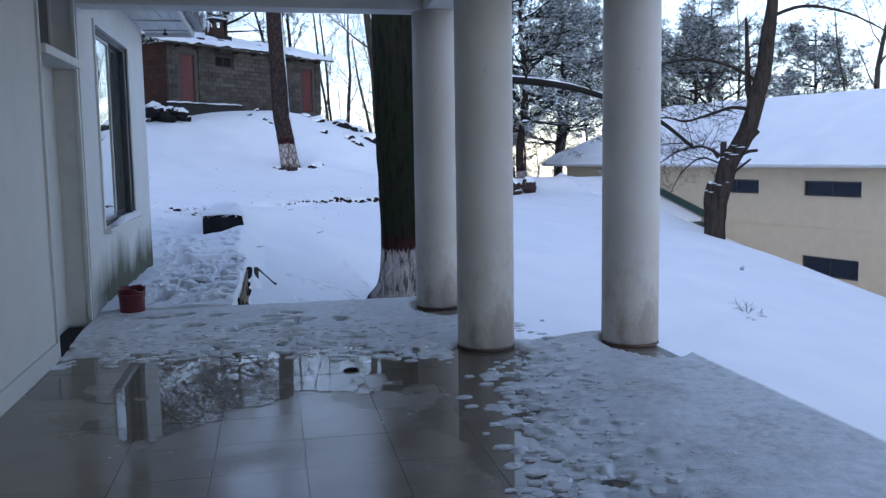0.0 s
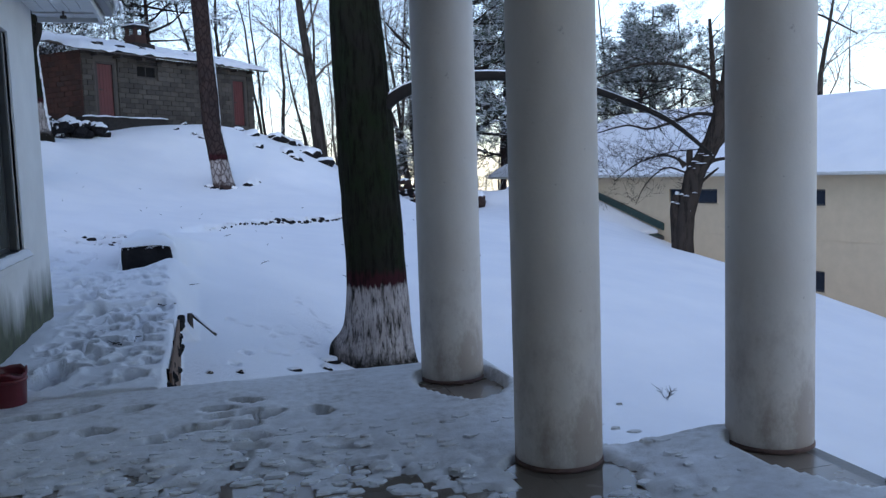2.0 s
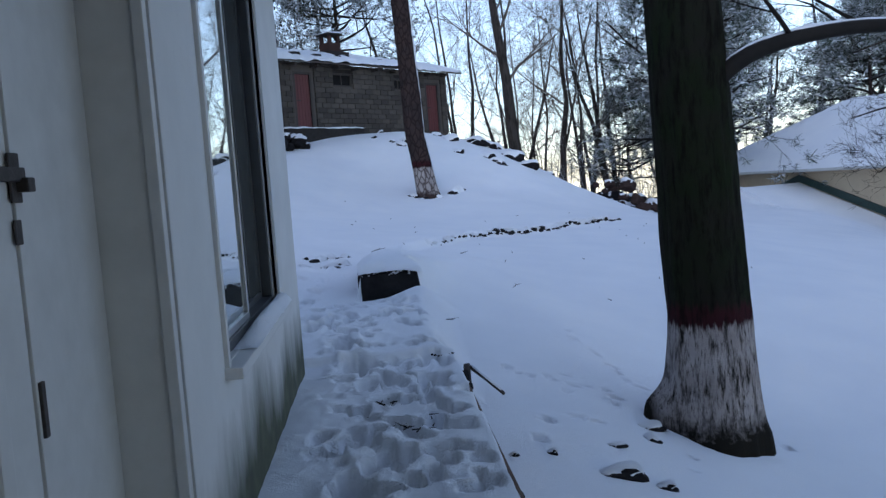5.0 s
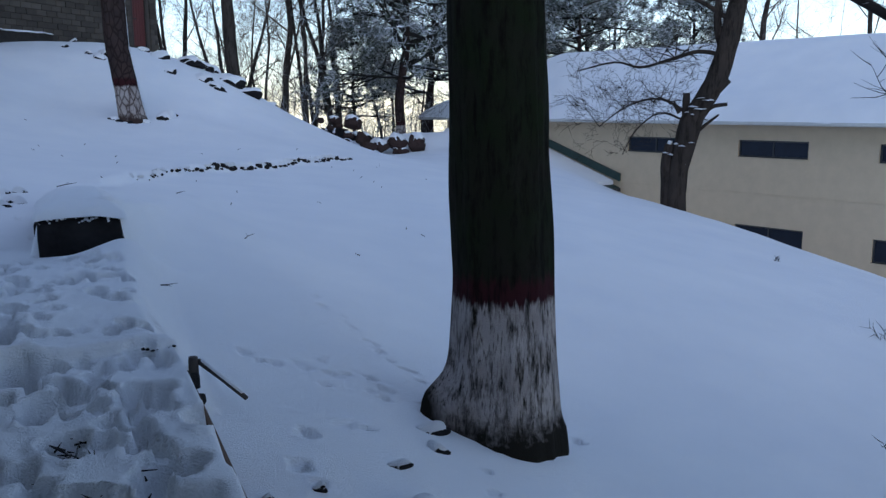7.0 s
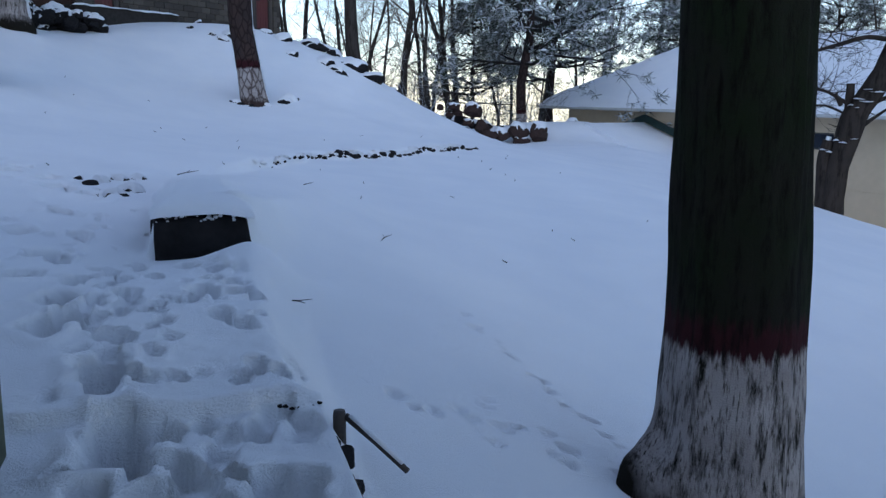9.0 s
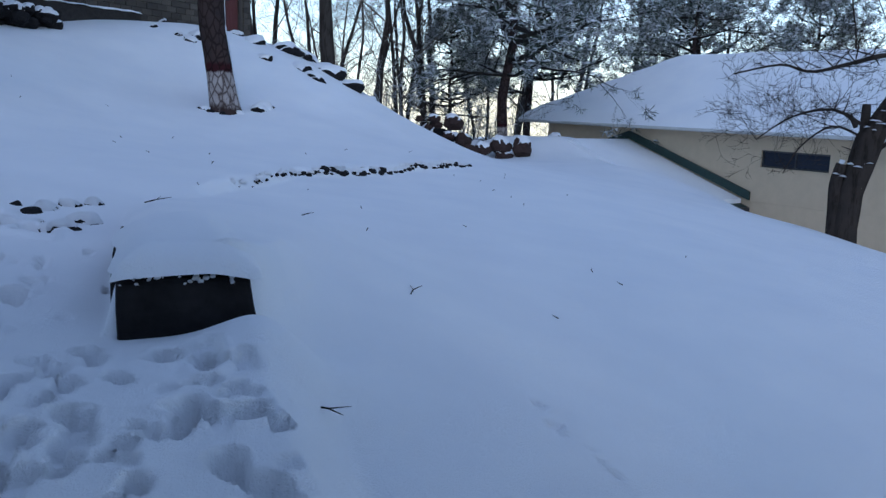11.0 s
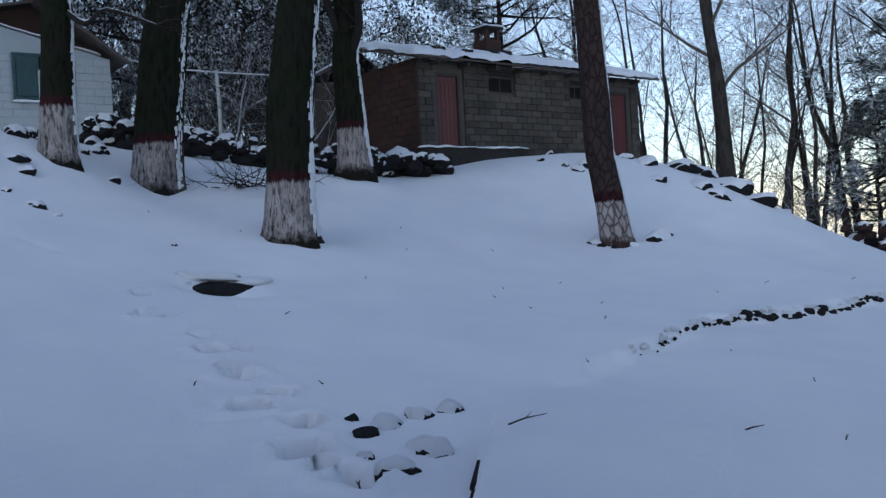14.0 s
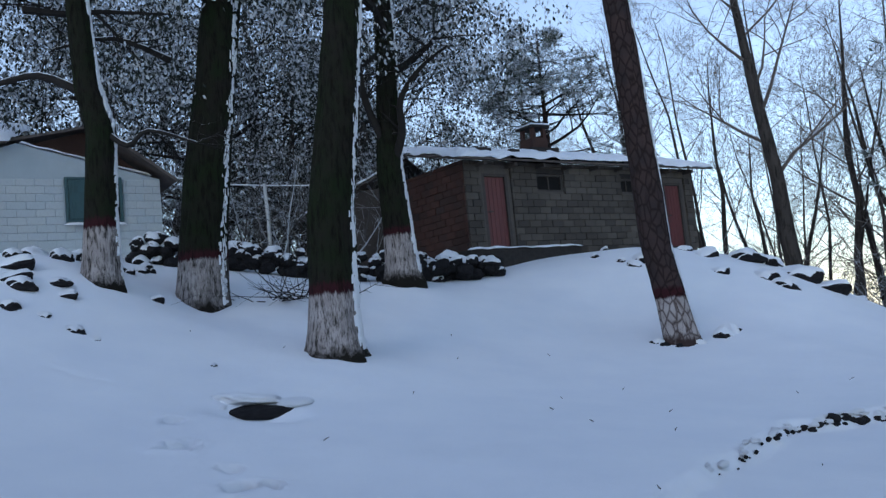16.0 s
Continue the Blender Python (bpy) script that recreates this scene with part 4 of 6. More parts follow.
part("wall_side", boxes((LW - 0.3, -4.5, 3.8, LW, -0.302, 6.36)), BLUEWHITE, white_house)
part("beige_wing", boxes((5.62, 0.08, 3.8, LW + 1.5, 0.6, 6.98), bevel=0.02), CREAM, white_house, "cream plastered wing")
tri = bmesh.new()
for y in (0.45, 0.65):
    vs = [tri.verts.new((x, -y, z)) for x, z in ((-0.1, 6.3), (4.4, 6.9), (1.7, 7.66))]
    tri.faces.new(vs if y > 0.5 else vs[::-1])
tri.verts.ensure_lookup_table()
for i in range(3):
    j = (i + 1) % 3
    tri.faces.new((tri.verts[i], tri.verts[j], tri.verts[3 + j], tri.verts[3 + i]))
bmesh.ops.recalc_face_normals(tri, faces=tri.faces)
part("gable_infill", tri, STONE_RED, white_house, "bare brown brick gable")


def roof_slope(x0, z0, x1, z1, thick, mat, name, y0=0.35, y1=-4.8, lift=0.0, seed=0, label="", wav=0.0):
    bm = bmesh.new()
    n = 24
    rows_ = []
    for i in range(n + 1):
        t = i / n
        for s in (0, 1):
            ring = []
            for k in range(13):
                y = y0 + (y1 - y0) * k / 12
                w = wav * noise.noise((t * 5 + seed, y * 1.5, seed))
                soft = 1 if s == 0 or not wav else math.sqrt(max(0.0, min(1, min(t, 1 - t) * 12 + 0.25, k * 0.6 + 0.2)))
                ring.append(bm.verts.new((x0 + (x1 - x0) * t, y, z0 + (z1 - z0) * t + lift + s * thick * soft + (w if s else 0))))
            rows_.append(ring)
    for i in range(n):
        for k in range(12):
            a, b, c, d = rows_[2 * i], rows_[2 * i + 2], rows_[2 * i + 1], rows_[2 * i + 3]
            bm.faces.new((a[k], a[k + 1], b[k + 1], b[k]))
            bm.faces.new((c[k], d[k], d[k + 1], c[k + 1]))
        for k in (0, 12):
            bm.faces.new((rows_[2 * i][k], rows_[2 * i + 2][k], rows_[2 * i + 3][k], rows_[2 * i + 1][k]))
    for i in (0, n):
        for k in range(12):
            bm.faces.new((rows_[2 * i][k], rows_[2 * i][k + 1], rows_[2 * i + 1][k + 1], rows_[2 * i + 1][k]))
    bmesh.ops.recalc_face_normals(bm, faces=bm.faces)
    return part(name, bm, mat, white_house, label, wav > 0)


roof_slope(1.7, 7.7, -0.35, 6.26, 0.09, METALROOF, "roof_sheet", label="dark sheet roof")
roof_slope(1.7, 7.7, 3.9, 7.2, 0.07, METALROOF, "roof_sheet", label="dark sheet roof", y0=-0.2)
roof_slope(1.6, 7.72, -0.32, 6.36, 0.05, SNOW, "roof_snow", -0.1, seed=5, label="patchy snow on the roof slope", wav=0.06)
bm = ragged_slab(3.5, 10.6, -2.6, 0.5, 8.3, 0.15, 50, 30, slope=-0.37, rough=0.04, seed=15)
for v in bm.verts:
    v.co.x -= 0.28 * (0.5 - v.co.y)
part("roof_snow", bm, SNOW, white_house, "thick snow on the front slope", True)
bm = boxes((3.55, 0.0, 0.0, 10.5, 3.1, 0.07))
for v in bm.verts:
    v.co = Vector((v.co.x - 0.28 * v.co.y, 0.45 - v.co.y, 7.1 + 0.37 * v.co.y + v.co.z))
bmesh.ops.recalc_face_normals(bm, faces=bm.faces)
part("roof_sheet", bm, METALROOF, white_house, "dark sheet roof")
bm = ragged_slab(0.2, 3.2, -0.34, 0.06, 0.0, 0.08, 60, 8, seed=9, rough=0.03)
for v in bm.verts:
    v.co.z += 6.41 + 0.252 * v.co.x
part("ledge_snow", bm, SNOW, white_house, "uneven snow along the wall's sloping top", True)
ww = empty("window", pose(0.95, 0.03, 5.28), "", "")
ww.parent = white_house
part("window_frame", boxes((0, -0.02, 0, 0.07, 0.06, 1.12), (1.26, -0.02, 0, 1.33, 0.06, 1.12), (0.07, -0.02, 1.05, 1.26, 0.06, 1.12), (0.07, -0.02, 0, 1.26, 0.06, 0.07), (0.62, -0.01, 0.07, 0.69, 0.05, 1.05), bevel=0.008), TEAL, ww)
# solid sheet, the room's darkness put into its colour
part("opening", boxes((0.07, -0.02, 0.07, 1.26, 0.005, 1.05)), VOID, ww, "near-black sheet standing for the unlit room behind")
part("shutter", boxes((0.74, 0.03, 0.08, 1.25, 0.075, 1.04), (0.80, 0.07, 0.14, 0.86, 0.09, 0.98), (1.13, 0.07, 0.14, 1.19, 0.09, 0.98), bevel=0.008), TEAL, ww, "closed teal board shutter")
part("blocking", boxes((0.34, 0.01, 0.0, 0.78, 0.1, 0.72), (0.4, 0.012, 0.70, 0.72, 0.09, 0.78), bevel=0.03), BLUEWHITE, ww, "pale stones blocking the window")
part("sill_snow", ragged_slab(-0.05, 1.38, -0.05, 0.14, -0.08, 0.09, 30, 6, seed=1), SNOW, ww, smooth=True)
vv = empty("vent", pose(3.95, 0.05, 6.42), "", "")
vv.parent = white_house
part("grille_frame", boxes((0, -0.02, 0, 0.04, 0.03, 0.34), (0.38, -0.02, 0, 0.42, 0.03, 0.34), (0.04, -0.02, 0.3, 0.38, 0.03, 0.34), (0.04, -0.02, 0, 0.38, 0.03, 0.04)), BLUEWHITE, vv)
for i in range(5):
    part("slat", boxes((0.04, -0.01, 0.06 + 0.05 * i, 0.38, 0.012, 0.085 + 0.05 * i)), DARKWOOD, vv)

# ---- shed between the houses ----
shed = empty("shed", pose(-8.3, 40.2, 0), "dark open timber shed with snowy roof", "shed")
part("posts", boxes((-0.1, -0.1, 3.6, 0.1, 0.1, 5.9), bevel=0.02), DARKWOOD, shed)
bm = boxes((-1.2, -1.6, 0, 2.6, 1.6, 0.06))
bm.transform(Matrix.Translation((0, 0, 5.95)) @ Matrix.Rotation(radians(-22), 4, "Y"))
part("roof_sheet", bm, METALROOF, shed)
bm = ragged_slab(-1.25, 2.6, -1.65, 1.6, 0.065, 0.12, 30, 24, seed=11)
bm.transform(Matrix.Translation((0, 0, 5.95)) @ Matrix.Rotation(radians(-22), 4, "Y"))
part("roof_snow", bm, SNOW, shed, smooth=True)
part("back_wall", boxes((0.5, -1.4, 3.6, 2.6, 1.4, 6.2)), DARKWOOD, shed)

# ---- beige two-storey building ----
UY = Vector((-0.2882, 0.9576))
YB = Matrix.Translation((22.57, 29.44, 0)) @ Matrix.Rotation(math.atan2(UY.y, UY.x), 4, "Z")
beige = empty("beige_building", YB, "beige two-storey building with snow-covered hip roof", "building")
X0, X1 = -16.0, 19.2
holes = []
cols_ = [-15.18, -10.12, -5.06, 0.0, 5.03]
for c in cols_:
    holes += [(c, -0.38, c + 2.68, 0.24), (c, -3.68, c + 2.68, -2.88)]
bm = holed_wall(X0, X1, -7.0, 0.80, -0.25, 0.0, holes)
part("wall", bm, BEIGE, beige)
part("wall", boxes((X1 - 0.25, -9.0, -7.0, X1, -0.252, 0.8)), BEIGE, beige)
part("wall", boxes((X0, -9.0, -7.0, X0 + 0.25, -0.252, 0.8)), BEIGE, beige)
for c in cols_:
    for z, h in ((-0.38, 0.62), (-3.68, 0.80)):
        w = empty("window", pose(c, 0, z), "", "")
        w.parent = beige
        part("window_frame", boxes((0, -0.16, 0, 0.06, -0.08, h), (2.62, -0.16, 0, 2.68, -0.08, h), (0.06, -0.16, h - 0.06, 2.62, -0.08, h), (0.06, -0.16, 0, 2.62, -0.08, 0.06), (1.31, -0.155, 0.06, 1.37, -0.085, h - 0.06), bevel=0.008), DARKFRAME, w)
        part("pane", boxes((0.06, -0.13, 0.06, 1.31, -0.12, h - 0.06)), GLASS_FAR, w)
        part("pane", boxes((1.37, -0.13, 0.06, 2.62, -0.12, h - 0.06)), GLASS_FAR, w)
        part("window_sill", boxes((-0.06, -0.1, -0.06, 2.74, 0.03, 0.0), bevel=0.008), BEIGE, w)
part("string_course", boxes((X0, -0.004, -1.72, X1, 0.02, -1.68), bevel=0.005), BEIGE, beige)
part("eaves_board", boxes((X0 - 1.0, -9.8, 0.80, X1 + 1.0, 1.0, 0.92), bevel=0.02), WHITEWOOD, beige, "pale eaves board")


def hip_snow():
    """Snow over the hipped roof: thick, with a soft overhanging lip."""
    bm = bmesh.new()
    nx, ny = 110, 44
    xa, xb, ya, yb = X0 - 1.05, X1 + 1.08, -9.9, 1.08
    grid = []
    for j in range(ny + 1):
        for i in range(nx + 1):
            x, y = xa + (xb - xa) * i / nx, ya + (yb - ya) * j / ny
            e = min(x - xa, xb - x, y - ya, yb - y)
            lip = min(1, max(0, e) / 0.35)
            z = 0.93 + min(e * 0.56, 2.75 + 0.03 * e) + 0.26 * math.sqrt(lip) + 0.05 * noise.noise((x * 0.5, y * 0.5, 3)) * lip
            grid.append(bm.verts.new((x + 0.06 * noise.noise((x * 0.8, 1, y)) * (1 - lip), y + 0.08 * noise.noise((x * 0.7, y, 5)) * (1 - lip), z - 0.03 * (1 - lip))))
    for j in range(ny):
        for i in range(nx):
            a = j * (nx + 1) + i
            bm.faces.new((grid[a], grid[a + 1], grid[a + nx + 2], grid[a + nx + 1]))
    return bm


part("roof_snow", hip_snow(), SNOW, beige, "thick smooth snow over the hip roof", True)
part("gutter", boxes((X0 - 1.05, 1.0, 0.82, X1 + 1.05, 1.09, 0.93), bevel=0.025), WHITEWOOD, beige)

# its side entrance: small gable roof under snow with a dark green barge board
entrance = empty("entrance_roof", YB, "small gabled entrance roof with dark green board under snow", "roof")
G0, G1 = (14.1, 0.66), (8.0, -1.32)


def sloped_bar(p, q, y0, y1, down, up):
    bm = bmesh.new()
    vs = [bm.verts.new((x, y, z + dz)) for y in (y0, y1) for (x, z), dz in ((p, -down), (q, -down), (q, up), (p, up))]
    for f in ((0, 1, 2, 3), (7, 6, 5, 4), (0, 4, 5, 1), (1, 5, 6, 2), (2, 6, 7, 3), (3, 7, 4, 0)):
        bm.faces.new([vs[i] for i in f])
    bmesh.ops.recalc_face_normals(bm, faces=bm.faces)
    return bm


part("barge_board", sloped_bar(G0, G1, 0.03, 0.12, 0.32, 0.0), GREEN, entrance, "dark green painted barge board")
part("barge_board", sloped_bar(G0, (15.3, 0.27), 0.03, 0.12, 0.32, 0.0), GREEN, entrance, "dark green painted barge board")
for q, sd in ((G1, 1), ((15.3, 0.27), -1)):
    part("roof_sheet", sloped_bar((14.1, 0.10), (q[0], q[1] - 0.56), 0.12, 3.4, 0.08, 0.0), GREEN, entrance)
    part("roof_snow", sloped_bar((14.1, 0.11), (q[0] + 0.3 * sd, q[1] - 0.5), 0.125, 3.55, 0.0, 0.2), SNOW, entrance, "snow on the entrance roof")
part("eave_board", boxes((7.9, 0.13, -2.06, 8.02, 3.3, -1.90), bevel=0.02), DARKFRAME, entrance)


# ---- trees ----
def trunk_mesh(points, radii, sides=26, flare=0.35, ridges=0.02, roots=5, seed=0, step=0.12, lobe=None):
    """A bark-ridged trunk along a bent line, with a root flare; local z is height over the ground."""
    pts, rad = [], []
    total = [0.0]
    for a, b in zip(points, points[1:]):
        total.append(total[-1] + (b - a).length)
    n = max(8, int(total[-1] / step))
    for i in range(n + 1):
        s = total[-1] * (i / n) ** 1.15
        k = max(j for j in range(len(points) - 1) if total[j] <= s + 1e-6)
        t = (s - total[k]) / (total[k + 1] - total[k])
        pts.append(points[k].lerp(points[k + 1], t))
        rad.append(radii[k] + (radii[k + 1] - radii[k]) * t)
    vs, fs = [], []
    for i, (p, r) in enumerate(zip(pts, rad)):
        for j in range(sides):
            a = 2 * math.pi * j / sides
            h = p.z
            fl = flare * math.exp(-max(0, h + 0.1) / 0.22) * (0.55 + 0.45 * math.cos(roots * a + seed))
            bumpy = ridges * (noise.noise((math.cos(a) * 3.2, math.sin(a) * 3.2, h * 0.6 + seed)) + 0.7 * noise.noise((math.cos(a) * 9, math.sin(a) * 9, h * 1.5 + seed)))
            if lobe:
                off = math.atan2(math.sin(a - lobe[0]), math.cos(a - lobe[0]))
                fl += lobe[1] * math.exp(-((off / lobe[2]) ** 2)) * math.exp(-(max(0.0, h - lobe[3]) / 0.16) ** 2)
            k = r * (1 + fl) + bumpy
            vs.append(Vector((p.x + k * math.cos(a), p.y + k * math.sin(a), p.z)))
    for i in range(len(pts) - 1):
        for j in range(sides):
            a, b = i * sides + j, i * sides + (j + 1) % sides
            fs.append((a, b, b + sides, a + sides))
    fs.append(tuple(range((len(pts) - 1) * sides, len(pts) * sides)))
    return vs, fs


def branch(soup, p, d, length, radius, depth, r, droop=0.0, spread=0.75, kids=(3, 5), sides=4, tips=None):
    """A limb with side limbs, each with its own."""
    n = 4 if depth else 3
    path, radii = [p.copy()], [radius]
    for i in range(n):
        d = (d + Vector((r.gauss(0, 0.13), r.gauss(0, 0.13), r.gauss(0.03, 0.1) - droop))).normalized()
        path.append(path[-1] + d * (length / n))
        radii.append(radius * (1 - 0.8 * (i + 1) / n))
    soup.add(*tube(path, radii, 5 if radius > 0.05 else 3 if radius < 0.015 else sides, False))
    if depth == 0:
        if tips is not None:
            tips.append((path[-1], d))
        return
    for k in range(r.randint(*kids)):
        t = r.uniform(0.3, 1.0)
        i = min(n - 1, int(t * n))
        q = path[i].lerp(path[i + 1], t * n - i)
        axis_ = Vector((r.gauss(0, 1), r.gauss(0, 1), r.gauss(0, 0.7)))
        axis_ = (axis_ - d * axis_.dot(d)).normalized()
        nd = (d * (1 - 0.4 * spread) + axis_ * spread).normalized()
        branch(soup, q, nd, length * r.uniform(0.45, 0.72), max(0.0055, radii[i] * 0.55), depth - 1, r, droop, spread, kids, sides, tips)
    if tips is not None:
        tips.append((path[-1], d))


def bare_tree(name, seed, height, radius, first=0.3, depth=3, kids=(4, 6), lean=0.0, label="leafless tree with fine upright twigs", mat=None, stems=1):
    r = random.Random(seed)
    e = empty(name, pose(0, 0, 0), label, "tree", "bare trees")
    for s in range(stems):
        az = r.uniform(0, 6.28)
        off = Vector((0.35 * math.cos(az), 0.35 * math.sin(az), 0)) * (stems > 1)
        tilt = Vector((lean + r.gauss(0, 0.05) + (0.18 * math.cos(az) if stems > 1 else 0), r.gauss(0, 0.05) + (0.18 * math.sin(az) if stems > 1 else 0), 1))
        pts, q = [off + Vector((0, 0, -0.4))], off.copy()
        for i in range(7):
            q = q + (tilt + Vector((r.gauss(0, 0.07), r.gauss(0, 0.07), 0))) * height / 7
            pts.append(q.copy())
        rad = [radius * (1 - 0.88 * i / 7) for i in range(8)]
        soup = Soup()
        soup.add(*trunk_mesh(pts, rad, 10, 0.25, 0.012, 4, seed, 0.5))
        soup.mesh("trunk", mat or BARK_FAR, e, smooth=True)
        crown = Soup()
        for i in range(13):
            t = first + (0.97 - first) * (i / 12) ** 0.9
            k = min(6, int(t * 7))
            base = pts[k].lerp(pts[k + 1], t * 7 - k)
            a = i * 2.4 + r.uniform(-0.5, 0.5)
            d = Vector((math.cos(a), math.sin(a), r.uniform(0.55, 1.1))).normalized()
            branch(crown, base, d, height * (0.40 - 0.24 * t) * r.uniform(0.8, 1.2), max(0.012, rad[k] * 0.3), depth, r, -0.02, 0.7, kids)
        crown.mesh("crown", TWIG, e)
    return e


def tuft(soup, p, d, size, r, blades=11, width=0.017):
    for i in range(blades):
        v = (d * 0.6 + Vector((r.gauss(0, 1), r.gauss(0, 1), r.gauss(0.15, 0.8))).normalized()).normalized() * size * r.uniform(0.6, 1.1)
        side = v.cross(Vector((r.gauss(0, 1), r.gauss(0, 1), r.gauss(0, 1)))).normalized() * width * size / 0.4
        n = len(soup.v)
        soup.v += [p - side * 0.4, p + side * 0.4, p + v * 0.6 + side, p + v, p + v * 0.6 - side]
        soup.f += [(n, n + 1, n + 2, n + 3, n + 4)]


def snow_pat(soup, p, size, r):
    """A small flattened pad of snow."""
    n = len(soup.v)
    k = 6
    soup.v.append(p + Vector((0, 0, size * 0.38)))
    for i in range(k):
        a = 2 * math.pi * i / k
        q = size * r.uniform(0.6, 1.15)
        soup.v.append(p + Vector((q * math.cos(a), q * math.sin(a), size * r.uniform(-0.05, 0.1))))
    soup.f += [(n, n + 1 + i, n + 1 + (i + 1) % k) for i in range(k)]


def pine_tree(name, seed, height, radius, first=0.3, reach=3.4, layers=16, snowy=0.25, label="tall snow-dusted pine with dark green needles"):
    r = random.Random(seed)
    e = empty(name, pose(0, 0, 0), label, "tree", "pines")
    pts = [Vector((0, 0, -0.4))]
    for i in range(6):
        pts.append(Vector((r.gauss(0, 0.1), r.gauss(0, 0.1), height * (i + 1) / 6)))
    rad = [radius * (1 - 0.85 * i / 6) for i in range(7)]
    soup = Soup()
    soup.add(*trunk_mesh(pts, rad, 12, 0.2, 0.015, 4, seed, 0.5))
    soup.mesh("trunk", BARK_PINE, e, smooth=True)
    limbs, needles, caps = Soup(), Soup(), Soup()
    for i in range(layers):
        t = first + (1 - first) * (i + r.uniform(-0.3, 0.3)) / layers
        t = min(0.985, max(first * 0.8, t))
        k = min(5, int(t * 6))
        base = pts[k].lerp(pts[k + 1], t * 6 - k)
        for j in range(r.randint(2, 4)):
            a = r.uniform(0, 6.28)
            ln = reach * (1.1 - 0.75 * max(0.0, (t - first) / (1 - first)) ** 1.3) * r.uniform(0.55, 1.15)
            d = Vector((math.cos(a), math.sin(a), r.uniform(-0.1, 0.35))).normalized()
            tips = []
            branch(limbs, base, d, ln, 0.03 + 0.02 * ln, 2, r, -0.01, 0.6, (3, 5), 4, tips)
            for p, q in tips:
                for m in range(3):
                    c = p + Vector((r.gauss(0, 0.16), r.gauss(0, 0.16), r.gauss(0.03, 0.1)))
                    tuft(needles, c, q, r.uniform(0.28, 0.46), r)
                if r.random() < snowy:
                    snow_pat(caps, p + Vector((0, 0, 0.1)), r.uniform(0.12, 0.26), r)
    limbs.mesh("crown_wood", TWIG_DARK, e)
    tagged(needles.mesh("foliage", PINE, e, "dark green needle tufts"), kind="stuff")
    tagged(caps.mesh("snow_dusting", SNOW, e, "small pads of snow", True), kind="stuff")
    return e


def leaf_tree(name, seed, height, radius, spread, first=0.35, limbs_n=10, leaves=14, label="evergreen tree with drooping frosted leaves", mat=None):
    r = random.Random(seed)
    e = empty(name, pose(0, 0, 0), label, "tree", "evergreen trees")
    pts = [Vector((0, 0, -0.4))]
    for i in range(6):
        pts.append(Vector((r.gauss(0, 0.2) + 0.08 * i, r.gauss(0, 0.2), height * 0.85 * (i + 1) / 6)))
    rad = [radius * (1 - 0.8 * i / 6) for i in range(7)]
    soup = Soup()
    soup.add(*trunk_mesh(pts, rad, 12, 0.3, 0.02, 4, seed, 0.5))
    soup.mesh("trunk", BARK_FAR, e, smooth=True)
    limb, leaf, caps = Soup(), Soup(), Soup()
    crown_limbs(limb, leaf, caps, pts, rad, height, spread, first, limbs_n, leaves, r)
    limb.mesh("crown_wood", TWIG_DARK, e)
    tagged(leaf.mesh("foliage", mat or OAK, e, "drooping dark leaves rimmed with frost"), kind="stuff")
    tagged(caps.mesh("snow_dusting", SNOW, e, "small pads of snow", True), kind="stuff")
    return e


def crown_limbs(limb, leaf, caps, pts, rad, height, spread, first, limbs_n, leaves, r):
    for i in range(limbs_n):
        t = first + (0.98 - first) * i / limbs_n
        k = min(len(pts) - 2, int(t * (len(pts) - 1)))
        base = pts[k].lerp(pts[k + 1], t * (len(pts) - 1) - k)
        a = i * 2.4 + r.uniform(-0.4, 0.4)
        d = Vector((math.cos(a), math.sin(a), r.uniform(0.1, 0.7))).normalized()
        tips = []
        branch(limb, base, d, spread * r.uniform(0.7, 1.1), max(0.03, rad[k] * 0.45), 3, r, 0.03, 0.7, (3, 4), 4, tips)
        for p, q in tips:
            for m in range(leaves):
                c = p + Vector((r.gauss(0, 0.22), r.gauss(0, 0.22), r.gauss(-0.12, 0.22)))
                v = Vector((r.gauss(0, 0.5), r.gauss(0, 0.5), -0.8)).normalized() * r.uniform(0.08, 0.15)
                s = v.cross(Vector((r.gauss(0, 1), r.gauss(0, 1), 0.1))).normalized() * r.uniform(0.022, 0.042)
                n = len(leaf.v)
                leaf.v += [c, c + v * 0.5 + s, c + v, c + v * 0.5 - s]
                leaf.f += [(n, n + 1, n + 2, n + 3)]
            if r.random() < 0.12:
                snow_pat(caps, p, r.uniform(0.05, 0.11), r)


